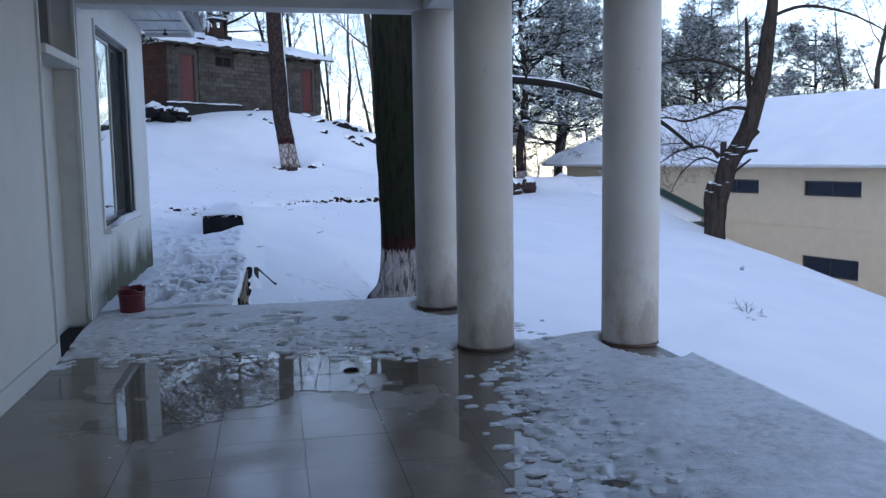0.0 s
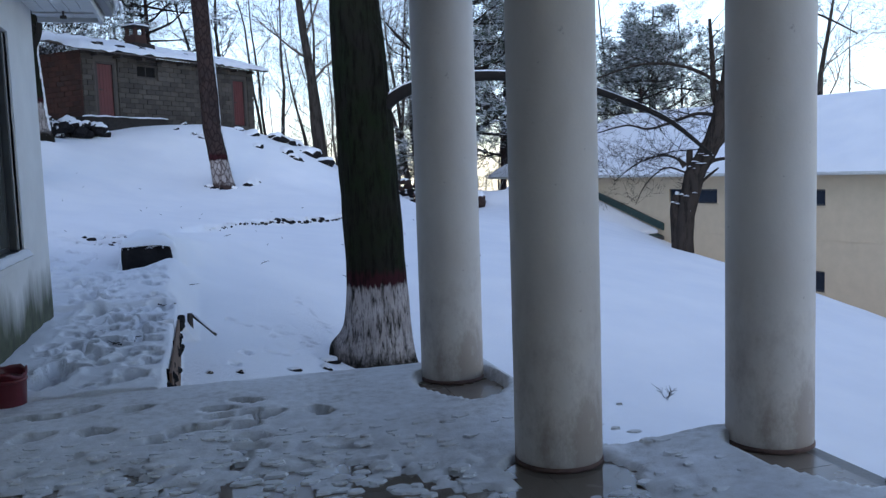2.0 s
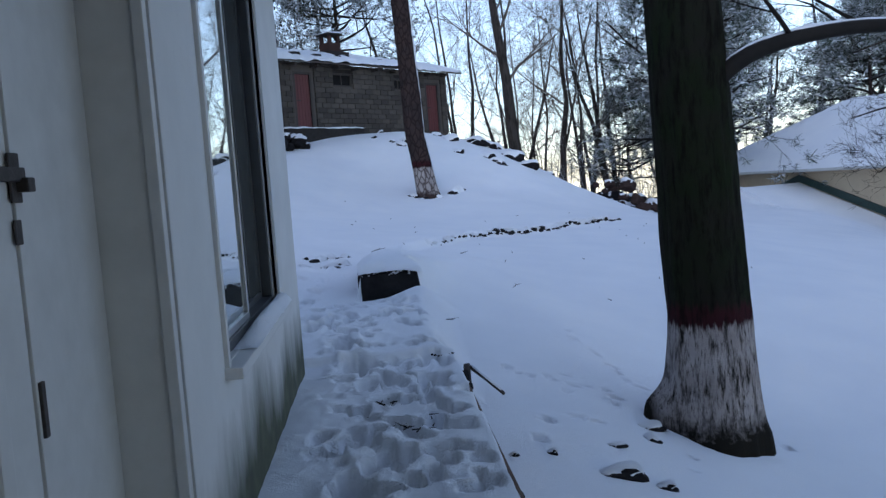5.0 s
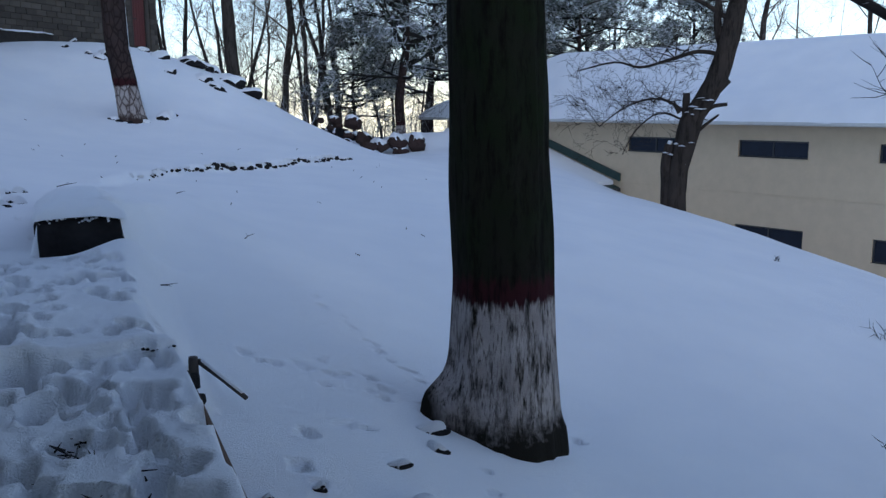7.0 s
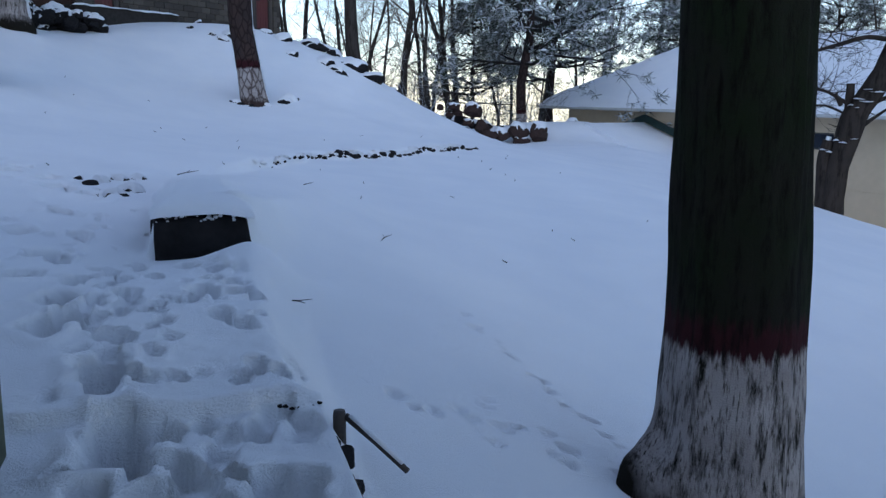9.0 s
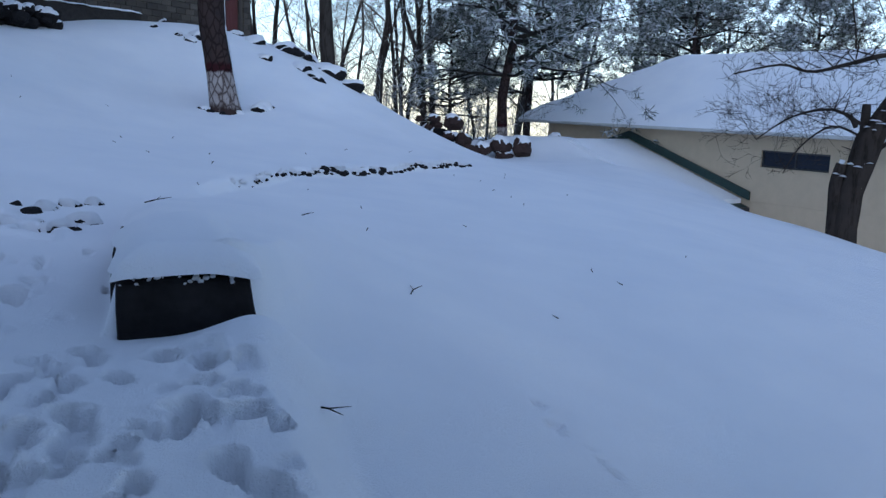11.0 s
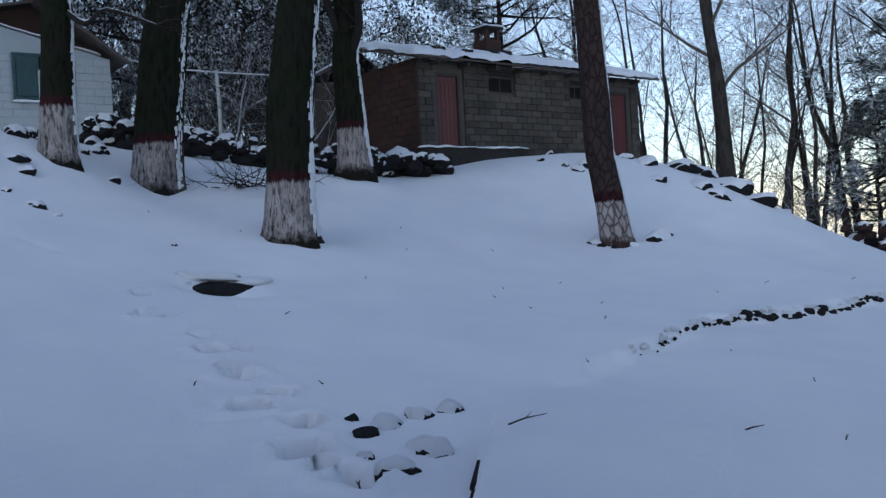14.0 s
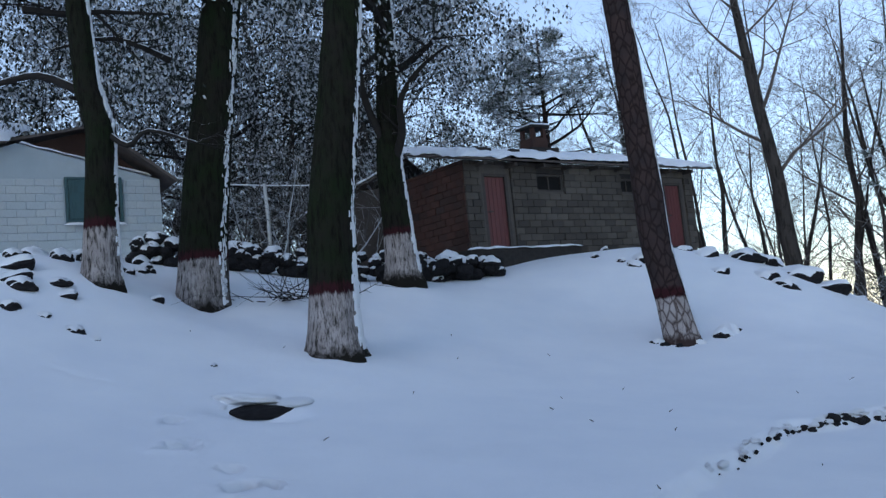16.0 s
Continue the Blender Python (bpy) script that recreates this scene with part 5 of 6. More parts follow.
def painted_tree(name, x, y, z, pts, radii, flare, roots, seed, label, mat, snow_side=None, ridges=0.02, sides=40, lobe=None):
    """A big trunk with a limewashed foot and red band."""
    e = empty(name, pose(x, y, z), label, "tree", "limewashed trees")
    soup = Soup()
    soup.add(*trunk_mesh([Vector(p) for p in pts], radii, sides, flare, ridges, roots, seed, 0.07, lobe))
    soup.mesh("trunk", mat, e, "dark bark with limewashed foot and red band", True)
    if snow_side is not None:
        r = random.Random(seed)
        crust = Soup()
        for i in range(460):
            h = r.uniform(0.05, pts[-1][2] * 0.97)
            k = max(j for j in range(len(pts) - 1) if pts[j][2] <= h)
            t = (h - pts[k][2]) / (pts[k + 1][2] - pts[k][2])
            c = Vector(pts[k]).lerp(Vector(pts[k + 1]), t)
            rr = radii[k] + (radii[k + 1] - radii[k]) * t
            rr *= 1 + flare * 0.5 * math.exp(-h / 0.25)
            a = snow_side + r.gauss(0, 0.11)
            p = c + Vector((math.cos(a) * rr, math.sin(a) * rr, 0))
            u = Vector((-math.sin(a), math.cos(a), 0))
            o = Vector((math.cos(a), math.sin(a), 0))
            w, ln = r.uniform(0.012, 0.04), r.uniform(0.05, 0.22)
            n = len(crust.v)
            crust.v += [p - u * w - o * 0.02, p + u * w - o * 0.02, p + u * w * 0.7 + Vector((0, 0, ln)) - o * 0.02, p - u * w * 0.7 + Vector((0, 0, ln)) - o * 0.02, p + o * 0.022 + Vector((0, 0, ln * 0.1)), p + o * 0.022 + Vector((0, 0, ln * 0.8))]
            crust.f += [(n, n + 1, n + 4), (n + 1, n + 2, n + 5, n + 4), (n + 2, n + 3, n + 5), (n + 3, n, n + 4, n + 5)]
        tagged(crust.mesh("snow_crust", SNOW, e, "thin crust of blown snow", True), kind="stuff")
    return e


def limb_of(tree, path, r0, r1, seed, twigs=8, depth=2, mat=None, snow=True, twig_len=0.9):
    """One drawn limb under a tree, with side twigs, and snow lying along it."""
    r = random.Random(seed)
    path = [Vector(p) for p in path]
    fine = []
    for i in range(len(path) - 1):
        a, b = path[max(0, i - 1)], path[min(len(path) - 1, i + 2)]
        for k in range(4):
            t = k / 4
            fine.append(0.5 * ((2 * path[i]) + (path[i + 1] - a) * t + (2 * a - 5 * path[i] + 4 * path[i + 1] - b) * t * t + (3 * path[i] - a - 3 * path[i + 1] + b) * t**3))
    fine.append(path[-1])
    n = len(fine) - 1
    rad = [r0 + (r1 - r0) * i / n for i in range(n + 1)]
    soup = Soup()
    soup.add(*tube(fine, rad, 9))
    for i in range(twigs):
        k = r.randint(n // 4, n)
        d = Vector((r.gauss(0, 0.6), r.gauss(0, 0.6), r.uniform(-0.1, 0.7))).normalized()
        branch(soup, fine[k], d, twig_len * r.uniform(0.5, 1.2), max(0.006, rad[k] * 0.4), depth, r, 0.0, 0.7, (2, 4))
    limb = soup.mesh("limb", mat or TWIG_DARK, tree, "", True)
    if snow:
        cap = Soup()
        up = [p + Vector((0, 0, q * 0.72)) for p, q in zip(fine, rad)]
        cap.add(*tube(up, [q * 0.62 * (0.75 + 0.4 * abs(noise.noise((i * 0.7, seed, 0)))) for i, q in enumerate(rad)], 7))
        cap.mesh("limb_snow", SNOW, limb, "snow lying along the limb", True)
    return limb


# the big tree beside the path
bx, by = 2.0, 12.8
bz = -0.84
big = painted_tree("mossy_tree", bx, by, bz, [(0.02, 0, -0.4), (0.0, 0, 0.0), (0.0, 0, 1.0), (-0.05, 0.0, 2.6), (-0.12, 0, 4.4), (-0.2, 0.05, 7), (-0.1, 0.1, 11)], [0.46, 0.42, 0.372, 0.34, 0.31, 0.25, 0.15], 0.16, 4, 0.97, "thick mossy tree trunk with limewashed foot and red band", BARK, ridges=0.03, sides=56, lobe=(2.9, 0.4, 0.5, 0.18))
limb_of(big, [(0.05, -0.1, 3.02), (0.4, -0.2, 3.28), (0.95, -0.2, 3.42), (1.65, -0.2, 3.46), (2.55, -0.2, 3.36), (3.35, -0.2, 3.13), (4.05, -0.15, 2.85), (4.75, 0.0, 2.4)], 0.085, 0.025, 4, 14, 2)
for i, a in enumerate((0.4, 1.6, 2.9, 4.1, 5.3)):
    z = 5.6 + 0.9 * i
    limb_of(big, [(-0.15, 0, z), (1.0 * math.cos(a), 1.0 * math.sin(a), z + 0.8), (2.4 * math.cos(a), 2.4 * math.sin(a), z + 1.3), (3.6 * math.cos(a + 0.2), 3.6 * math.sin(a + 0.2), z + 1.1)], 0.09, 0.015, 20 + i, 9, 2, snow=False)

# leaning pine on the slope, and the group before the houses
pine1 = painted_tree("leaning_pine", 0.74, 31.6, 1.16, [(0.05, 0, -0.4), (0, 0, 0), (-0.28, 0, 1.8), (-0.36, 0, 4.2), (-0.5, 0, 7.0), (-0.6, 0, 10)], [0.34, 0.32, 0.285, 0.27, 0.25, 0.2], 0.28, 5, 1.0, "leaning pine with plated reddish bark and limewashed foot", BARK_PINE, 0.1, 0.035)
t3 = painted_tree("mossy_tree", -4.88, 27.05, 1.58, [(0, 0, -0.4), (0, 0, 0), (0.08, 0, 1.2), (0.12, 0, 2.2), (0.4, 0.1, 4.2), (0.66, 0.2, 6.2), (0.9, 0.2, 10)], [0.46, 0.44, 0.385, 0.37, 0.33, 0.30, 0.2], 0.42, 5, 3.0, "thick mossy tree trunk with limewashed foot and red band", BARK, -0.15, 0.03, 48)
t2 = painted_tree("mossy_tree", -8.2, 29.4, 2.62, [(0, 0, -0.5), (0, 0, 0), (0.1, 0.05, 1.3), (0.26, 0.1, 2.7), (0.55, 0.2, 4.6), (0.75, 0.3, 6.4), (1.0, 0.3, 10)], [0.52, 0.50, 0.45, 0.43, 0.39, 0.36, 0.24], 0.3, 4, 4.0, "thick mossy tree trunk with limewashed foot and red band", BARK, -0.15, 0.03, 48)
t1 = painted_tree("crooked_tree", -8.95, 27.3, 3.12, [(0, 0, -0.5), (0, 0, 0), (0.06, 0, 1.1), (0.12, 0, 2.0), (0.16, 0, 2.6), (-0.05, 0, 3.4), (-0.15, 0, 4.8), (-0.3, 0, 7)], [0.36, 0.32, 0.27, 0.25, 0.24, 0.21, 0.19, 0.1], 0.25, 4, 5.0, "crooked dark tree with limewashed foot", BARK, 0.3, 0.02)
t4 = painted_tree("forked_tree", -4.98, 32.7, 3.05, [(0, 0, -0.5), (0, 0, 0), (-0.02, 0, 1.1), (-0.08, 0, 2.4), (0.02, 0, 3.9), (0.12, 0, 6.5), (0.2, 0, 9)], [0.42, 0.38, 0.33, 0.30, 0.27, 0.2, 0.1], 0.3, 4, 6.0, "forked dark tree with limewashed foot", BARK, -0.1, 0.02)
limb_of(t4, [(0.1, -0.1, 2.7), (0.35, -0.3, 3.2), (0.4, -0.4, 3.9), (0.9, -0.5, 4.5), (1.6, -0.6, 4.9)], 0.11, 0.03, 31, 10)
limb_of(t4, [(-0.1, -0.1, 3.0), (-0.4, -0.4, 4.0), (-0.45, -0.5, 5.2), (-0.3, -0.5, 6.6)], 0.1, 0.04, 32, 8)
limb_of(t1, [(-0.05, 0, 3.3), (-0.9, -0.1, 3.75), (-1.9, -0.2, 3.7), (-3.2, -0.2, 4.1)], 0.08, 0.03, 33, 12)
limb_of(t1, [(0.15, 0, 2.7), (0.7, -0.1, 2.3), (1.1, -0.1, 2.5), (1.9, 0, 2.2)], 0.06, 0.02, 34, 10)
limb_of(t2, [(-0.2, -0.2, 4.9), (-1.2, -0.5, 5.4), (-2.4, -0.7, 5.3)], 0.07, 0.02, 35, 10)
for tr, sd, hh, sp in ((t4, 51, 8.5, 2.6), (t1, 52, 7.0, 2.6)):
    lm, lf, cp, r_ = Soup(), Soup(), Soup(), random.Random(sd)
    off_ = -1.3 if tr is t1 else 0.0
    pts_ = [Vector((0, 0, 0)), Vector((0.4 * off_, 0, hh / 3)), Vector((0.1 + off_, 0, 2 * hh / 3)), Vector((off_, 0, hh))]
    crown_limbs(lm, lf, cp, pts_, [0.3, 0.25, 0.18, 0.06], hh, sp, 0.72 if tr is t1 else 0.55, 9, 22, r_)
    lm.mesh("crown_wood", TWIG_DARK, tr)
    tagged(lf.mesh("foliage", OAK, tr, "drooping dark leaves rimmed with frost"), kind="stuff")
    tagged(cp.mesh("snow_dusting", SNOW, tr, "small pads of snow", True), kind="stuff")

# leaning leafless tree before the beige building
lean = empty("leaning_tree", pose(15.25, 27.38, -1.62), "leaning leafless tree with cut stubs and snow in its fork", "tree")
ls = Soup()
ls.add(*trunk_mesh([Vector(p) for p in ((0.0, 0, -0.7), (0.0, 0, 0.0), (0.06, -0.05, 1.26), (0.32, -0.25, 2.72), (0.62, -0.5, 3.4), (0.82, -0.65, 3.85), (1.01, -0.81, 4.9), (1.18, -0.9, 5.97), (1.5, -0.8, 8.1), (1.3, -0.7, 11))], [0.36, 0.30, 0.28, 0.33, 0.31, 0.30, 0.28, 0.25, 0.18, 0.05], 30, 0.15, 0.06, 4, 8, 0.12))
ls.mesh("trunk", BARK_LEAN, lean, "grey-brown rough bark", True)
for path_, r0, r1, sd, tw in (
    ([(-0.12, 0.1, -0.4), (-0.16, 0.13, 0.8), (-0.2, 0.16, 1.5), (-0.14, 0.1, 2.0)], 0.22, 0.14, 40, 0),
    ([(0.2, -0.16, 2.6), (0.17, -0.15, 3.0), (0.17, -0.14, 3.46)], 0.13, 0.10, 41, 0),
    ([(0.05, 0.0, 2.9), (-0.12, 0.05, 3.2)], 0.06, 0.05, 47, 0),
    ([(0.42, -0.35, 3.0), (0.75, -0.62, 3.5), (1.03, -0.82, 3.85)], 0.19, 0.14, 44, 0),
    ([(0.5, -0.4, 2.85), (0.75, -0.6, 3.08), (1.05, -0.84, 3.14)], 0.07, 0.05, 48, 0),
    ([(0.25, -0.2, 2.1), (0.5, -0.4, 2.45), (0.88, -0.7, 2.85)], 0.09, 0.03, 49, 2),
    ([(0.98, -0.78, 4.5), (0.78, -0.62, 5.2), (0.74, -0.6, 6.2), (0.7, -0.5, 7.6)], 0.15, 0.05, 50, 8),
    ([(0.95, -0.75, 4.5), (0.4, -0.3, 4.62), (-0.1, 0.1, 4.45), (-0.85, 0.65, 4.2), (-1.45, 1.1, 4.35), (-2.4, 1.6, 4.1)], 0.075, 0.02, 42, 24),
    ([(1.1, -0.85, 5.4), (0.1, -0.2, 6.1), (-1.1, 0.6, 6.3), (-2.5, 1.2, 5.9)], 0.07, 0.02, 43, 18),
    ([(0.2, -0.15, 2.9), (-0.4, 0.3, 3.3), (-1.1, 0.9, 3.1), (-1.8, 1.3, 2.5)], 0.05, 0.012, 46, 26),
    ([(0.1, -0.1, 2.7), (-0.5, 0.2, 2.9), (-1.0, 0.6, 2.4), (-1.3, 0.8, 1.7)], 0.035, 0.01, 53, 16),
    ([(1.45, -0.8, 7.6), (2.4, -1.2, 7.9), (3.6, -1.8, 7.6), (4.8, -2.3, 6.9)], 0.07, 0.02, 45, 16),
):
    limb_of(lean, path_, r0, r1, sd, tw, 3 if tw > 10 else 2, BARK_LEAN, sd in (40, 44, 42, 49), 1.3 if tw > 10 else 0.8)
fork = Soup()
for fx, fy, fz, fs in ((0.36, -0.5, 3.0, 0.24), (0.5, -0.62, 3.25, 0.22), (0.2, -0.4, 2.85, 0.16), (-0.02, -0.25, 1.95, 0.17), (0.15, -0.4, 2.05, 0.15), (-0.2, 0.0, 1.7, 0.14), (0.1, -0.3, 1.45, 0.08), (0.9, -0.95, 4.6, 0.09)):
    snow_pat(fork, Vector((fx, fy, fz)), fs, rng)
    snow_pat(fork, Vector((fx - 0.08, fy + 0.1, fz + 0.06)), fs * 0.9, rng)
tagged(fork.mesh("fork_snow", SNOW, lean, "snow caught in the fork", True), kind="stuff")

# the wood behind
rw = random.Random(12)
bare = [bare_tree("bare_tree", 61, 15, 0.30, 0.28), bare_tree("bare_tree", 62, 13, 0.20, 0.2, stems=3, kids=(3, 4), label="slender leafless tree with several stems"), bare_tree("bare_tree", 63, 12, 0.15, 0.25), bare_tree("bare_tree", 64, 17, 0.26, 0.35)]
thin_bare = [bare_tree("bare_tree", 65, 14, 0.11, 0.15, 3, (3, 5), label="slender leafless tree with frosted twigs"), bare_tree("bare_tree", 66, 11, 0.08, 0.1, 3, (3, 4), stems=2, label="slender leafless tree with frosted twigs")]
pines = [pine_tree("pine", 71, 13.2, 0.26, 0.24, 4.4, 18), pine_tree("pine", 72, 11.5, 0.22, 0.3, 3.4, 14), pine_tree("pine", 73, 15, 0.27, 0.4, 4.0, 13, 0.35)]
oaks = [leaf_tree("evergreen_tree", 81, 11, 0.26, 3.6, 0.25, 14, 17), leaf_tree("evergreen_tree", 82, 9, 0.22, 3.4, 0.15, 14, 16)]


def plant(kinds, i, x, y, s=1.0, turn=0.0, first=[]):
    ob = kinds[i]
    m = pose(x, y, gz(x, y) - 0.05, 0, 0, turn)
    if ob not in first:
        first.append(ob)
        ob.matrix_basis = m
        ob.scale = (s, s, s)
    else:
        c = copy_thing(ob, m)
        c.scale = (s, s, s)


for i, x, y, s, turn in ((0, 5.7, 43.5, 1.0, 20), (3, 8.6, 48, 0.8, 80), (2, 10.6, 51, 0.95, 10), (1, 11.8, 49, 0.9, 200), (0, 20.5, 60, 0.9, 140), (3, 29.5, 60, 1.0, 250), (0, 36.5, 47, 1.0, 60), (3, 41.5, 44, 0.95, 0), (2, 33, 56, 1.2, 100), (1, 25, 62, 1.0, 30), (2, 4.6, 52, 0.9, 300), (1, 7.2, 56, 0.8, 120), (2, 13, 58, 1.0, 45), (1, 1.5, 52, 0.8, 260)):
    plant(bare, i, x, y, s, turn)
for i, x, y, s, turn in ((0, 13.3, 44.6, 0.95, 0), (1, 18.6, 53.6, 1.05, 90), (2, 30, 55, 0.95, 30), (0, 36, 52, 0.9, 200), (1, 26.5, 50.5, 0.95, 140), (2, -2.1, 48, 0.64, 70), (1, 12.4, 49.0, 0.6, 20)):
    plant(pines, i, x, y, s, turn)
for i, x, y, s, turn in ((0, -8.2, 42, 1.0, 0), (1, -12.5, 40, 1.1, 50), (0, -16, 38, 1.0, 120), (1, -19, 33, 1.1, 200), (0, -13, 45, 1.2, 260), (1, -9.5, 47, 1.3, 20), (0, -21, 40, 1.3, 80), (0, -24, 30, 1.2, 170), (1, -17, 46, 1.4, 220), (1, -7.4, 43.5, 0.9, 130), (1, -10.4, 41.5, 0.85, 310)):
    plant(oaks, i, x, y, s, turn)
for i in range(64):
    a, d = radians(rw.uniform(-42, 62)), rw.uniform(48, 90)
    x, y = d * math.sin(a), 8 + d * math.cos(a)
    plant(thin_bare, rw.randrange(2), x, y, rw.uniform(0.7, 1.1), rw.uniform(0, 360))

for i, (x, y, s) in enumerate(((6.6, 47, 1.0), (8.2, 50, 1.1), (9.8, 47.5, 0.95), (3.6, 47, 1.0), (11.2, 53, 1.2), (16.5, 55, 1.15), (22, 58, 1.2))):
    plant(thin_bare, i % 2, x, y, s, 47 * i)


def scrub(n=190):
    """Low frosted brushwood along the edge of the wood."""
    r = random.Random(17)
    tw = Soup()
    for i in range(n):
        a, d = radians(r.uniform(-46, 50)), r.uniform(33, 62)
        x, y = d * math.sin(a) - 1, 10 + d * math.cos(a)
        if (x > 13 and y < 46) or (abs(x + 1) < 6.5 and 34 < y < 44) or (x < -9 and y < 37) or (0 < x < 9 and y < 41):
            continue
        z = gz(x, y) - 0.1
        for k in range(5):
            dd = Vector((r.gauss(0, 0.45), r.gauss(0, 0.45), 1)).normalized()
            branch(tw, Vector((x + r.gauss(0, 0.3), y + r.gauss(0, 0.3), z)), dd, r.uniform(1.2, 3.2), 0.03, 2, r, 0.0, 0.7, (3, 4), 3)
    for i in range(120):
        x, y = r.uniform(-19, -5.2), r.uniform(37.5, 47)
        z = gz(x, y) - 0.1
        for k in range(4):
            dd = Vector((r.gauss(0, 0.5), r.gauss(0, 0.5), 1)).normalized()
            branch(tw, Vector((x + r.gauss(0, 0.3), y + r.gauss(0, 0.3), z)), dd, r.uniform(1.5, 4.0), 0.035, 2, r, 0.0, 0.75, (3, 5), 3)
    tagged(tw.mesh("brushwood", SCRUB, None), "leafless frosted brushwood at the wood's edge", "brushwood", kind="stuff")


scrub()


# ---- stones, edging and clutter ----
def rock_reach(seed):
    """How far a broken rock's faces lie from its middle, in any direction."""
    r = random.Random(int(seed * 10))
    cuts = [(Vector((r.gauss(0, 1), r.gauss(0, 1), r.gauss(0, 0.8))).normalized(), r.uniform(0.6, 0.95)) for i in range(14)]

    def reach(q):
        k = min([1.15] + [d / q.dot(n) for n, d in cuts if q.dot(n) > 0.05])
        return k * (1 + 0.10 * noise.noise(q * 2.1 + Vector((seed, 0, 0))) + 0.07 * noise.noise(q * 5.5 + Vector((0, seed, 0))))

    return reach


def rock_mesh(seed, flat=0.7):
    bm = bmesh.new()
    bmesh.ops.create_icosphere(bm, subdivisions=3, radius=1)
    reach = rock_reach(seed)
    for v in bm.verts:
        q = v.co.normalized()
        k = reach(q)
        v.co = Vector((q.x * k, q.y * k * 0.85, q.z * k * flat))
    me = bpy.data.meshes.new("rock")
    bm.to_mesh(me)
    bm.free()
    me.materials.append(ROCK)
    return me


def cap_mesh(seed):
    bm = bmesh.new()
    bmesh.ops.create_icosphere(bm, subdivisions=3, radius=1)
    reach = rock_reach(seed)
    for v in bm.verts:
        q = v.co.normalized()
        k = reach(q)
        e = max(0.0, q.z - 0.38 + 0.55 * noise.noise(q * 2.6 + Vector((seed, 3, 1))))
        f = 1.0 if e > 0 else 0.88
        v.co = Vector((q.x * k * f, q.y * k * 0.85 * f, q.z * k * 0.7 * f + min(0.18, 0.5 * e)))
    me = bpy.data.meshes.new("snow_cap")
    bm.to_mesh(me)
    bm.free()
    me.materials.append(SNOW)
    me.shade_smooth()
    return me


ROCKS = [(rock_mesh(s), cap_mesh(s)) for s in (1.7, 5.3, 9.1, 14.6)]
for s in (3.3, 7.9):
    ROCKS.append((rock_mesh(s, 0.85), cap_mesh(s)))
    ROCKS[-1][0].materials[0] = RUSTROCK
rk = random.Random(23)


def rock(x, y, size, sink=0.12, z=None, capped=True, group="snow-capped rocks", turn=None, stretch=1.0, mat=None):
    i = rk.randrange(4) if mat is None else 4 + rk.randrange(2)
    zz = (gz(x, y) if z is None else z) - size * sink
    e = empty("rock", pose(x, y, zz, rk.uniform(-12, 12), rk.uniform(-12, 12), rk.uniform(0, 360) if turn is None else turn), "dark wet rock half buried under snow", "rock", group)
    e.scale = (size * stretch, size, size)
    share("stone", ROCKS[i][0], pose(0, 0, 0), e)
    if capped:
        share("snow_cap", ROCKS[i][1], pose(0, 0, 0.01), e)


for x, y, s in ((1.62, 32.0, 0.3), (0.3, 31.5, 0.2), (1.05, 31.45, 0.18), (-1.5, 18.5, 0.17), (-1.5, 19.4, 0.13), (-1.86, 18.9, 0.14), (-0.5, 38.2, 0.22), (2.0, 37.0, 0.35), (3.9, 38.6, 0.4), (4.7, 38.0, 0.33), (5.3, 38.6, 0.4), (4.4, 37.2, 0.25), (1.6, 37.4, 0.25), (5.9, 38.2, 0.3), (1.25, 12.3, 0.1)):
    rock(x, y, s, 0.35)
for i in range(44):
    t = rk.random()
    x, y = 9.2 + 3.6 * t + rk.gauss(0, 0.15), 43.4 - 1.2 * t + rk.gauss(0, 0.4)
    rock(x, y + 0.8, rk.uniform(0.22, 0.45), 0.0, z=0.55 - 1.0 * t - rk.random() * 0.8, group="rock pile", capped=rk.random() < 0.6)
for i in range(16):
    rock(12.5 + rk.uniform(0, 3), 43.5 + rk.uniform(0, 5), rk.uniform(0.3, 0.55), 0.0, group="rock pile")
dry_wall = empty("dry_stone_wall", pose(0, 0, 0), "tumbled dry stone wall of dark snow-capped stones", "wall")


def wall_stone(x, y, size, z, capped):
    i = rk.randrange(4)
    m = pose(x, y, z, rk.uniform(-12, 12), rk.uniform(-12, 12), rk.uniform(0, 360)) @ Matrix.Diagonal((size, size, size, 1))
    share("stone", ROCKS[i][0], m, dry_wall)
    if capped:
        share("snow_cap", ROCKS[i][1], m, dry_wall)


for i in range(190):
    t, lift = rk.random(), rk.random()
    x, y = -10.6 + 6.4 * t + rk.gauss(0, 0.08), 31.1 + 4.0 * t + rk.gauss(0, 0.1) + 0.25 * lift
    wall_stone(x, y, rk.uniform(0.15, 0.27), gz(x, y) - 0.02 + 0.62 * lift, lift > 0.45 or rk.random() < 0.3)
for i in range(60):
    t, lift = rk.random(), rk.random()
    x, y = -5.5 + 2.3 * t + rk.gauss(0, 0.1), 34.3 + 1.5 * t + rk.gauss(0, 0.2)
    wall_stone(x, y, rk.uniform(0.15, 0.3), gz(x, y) + 0.75 * lift * (1 - 0.6 * t), rk.random() < 0.75)
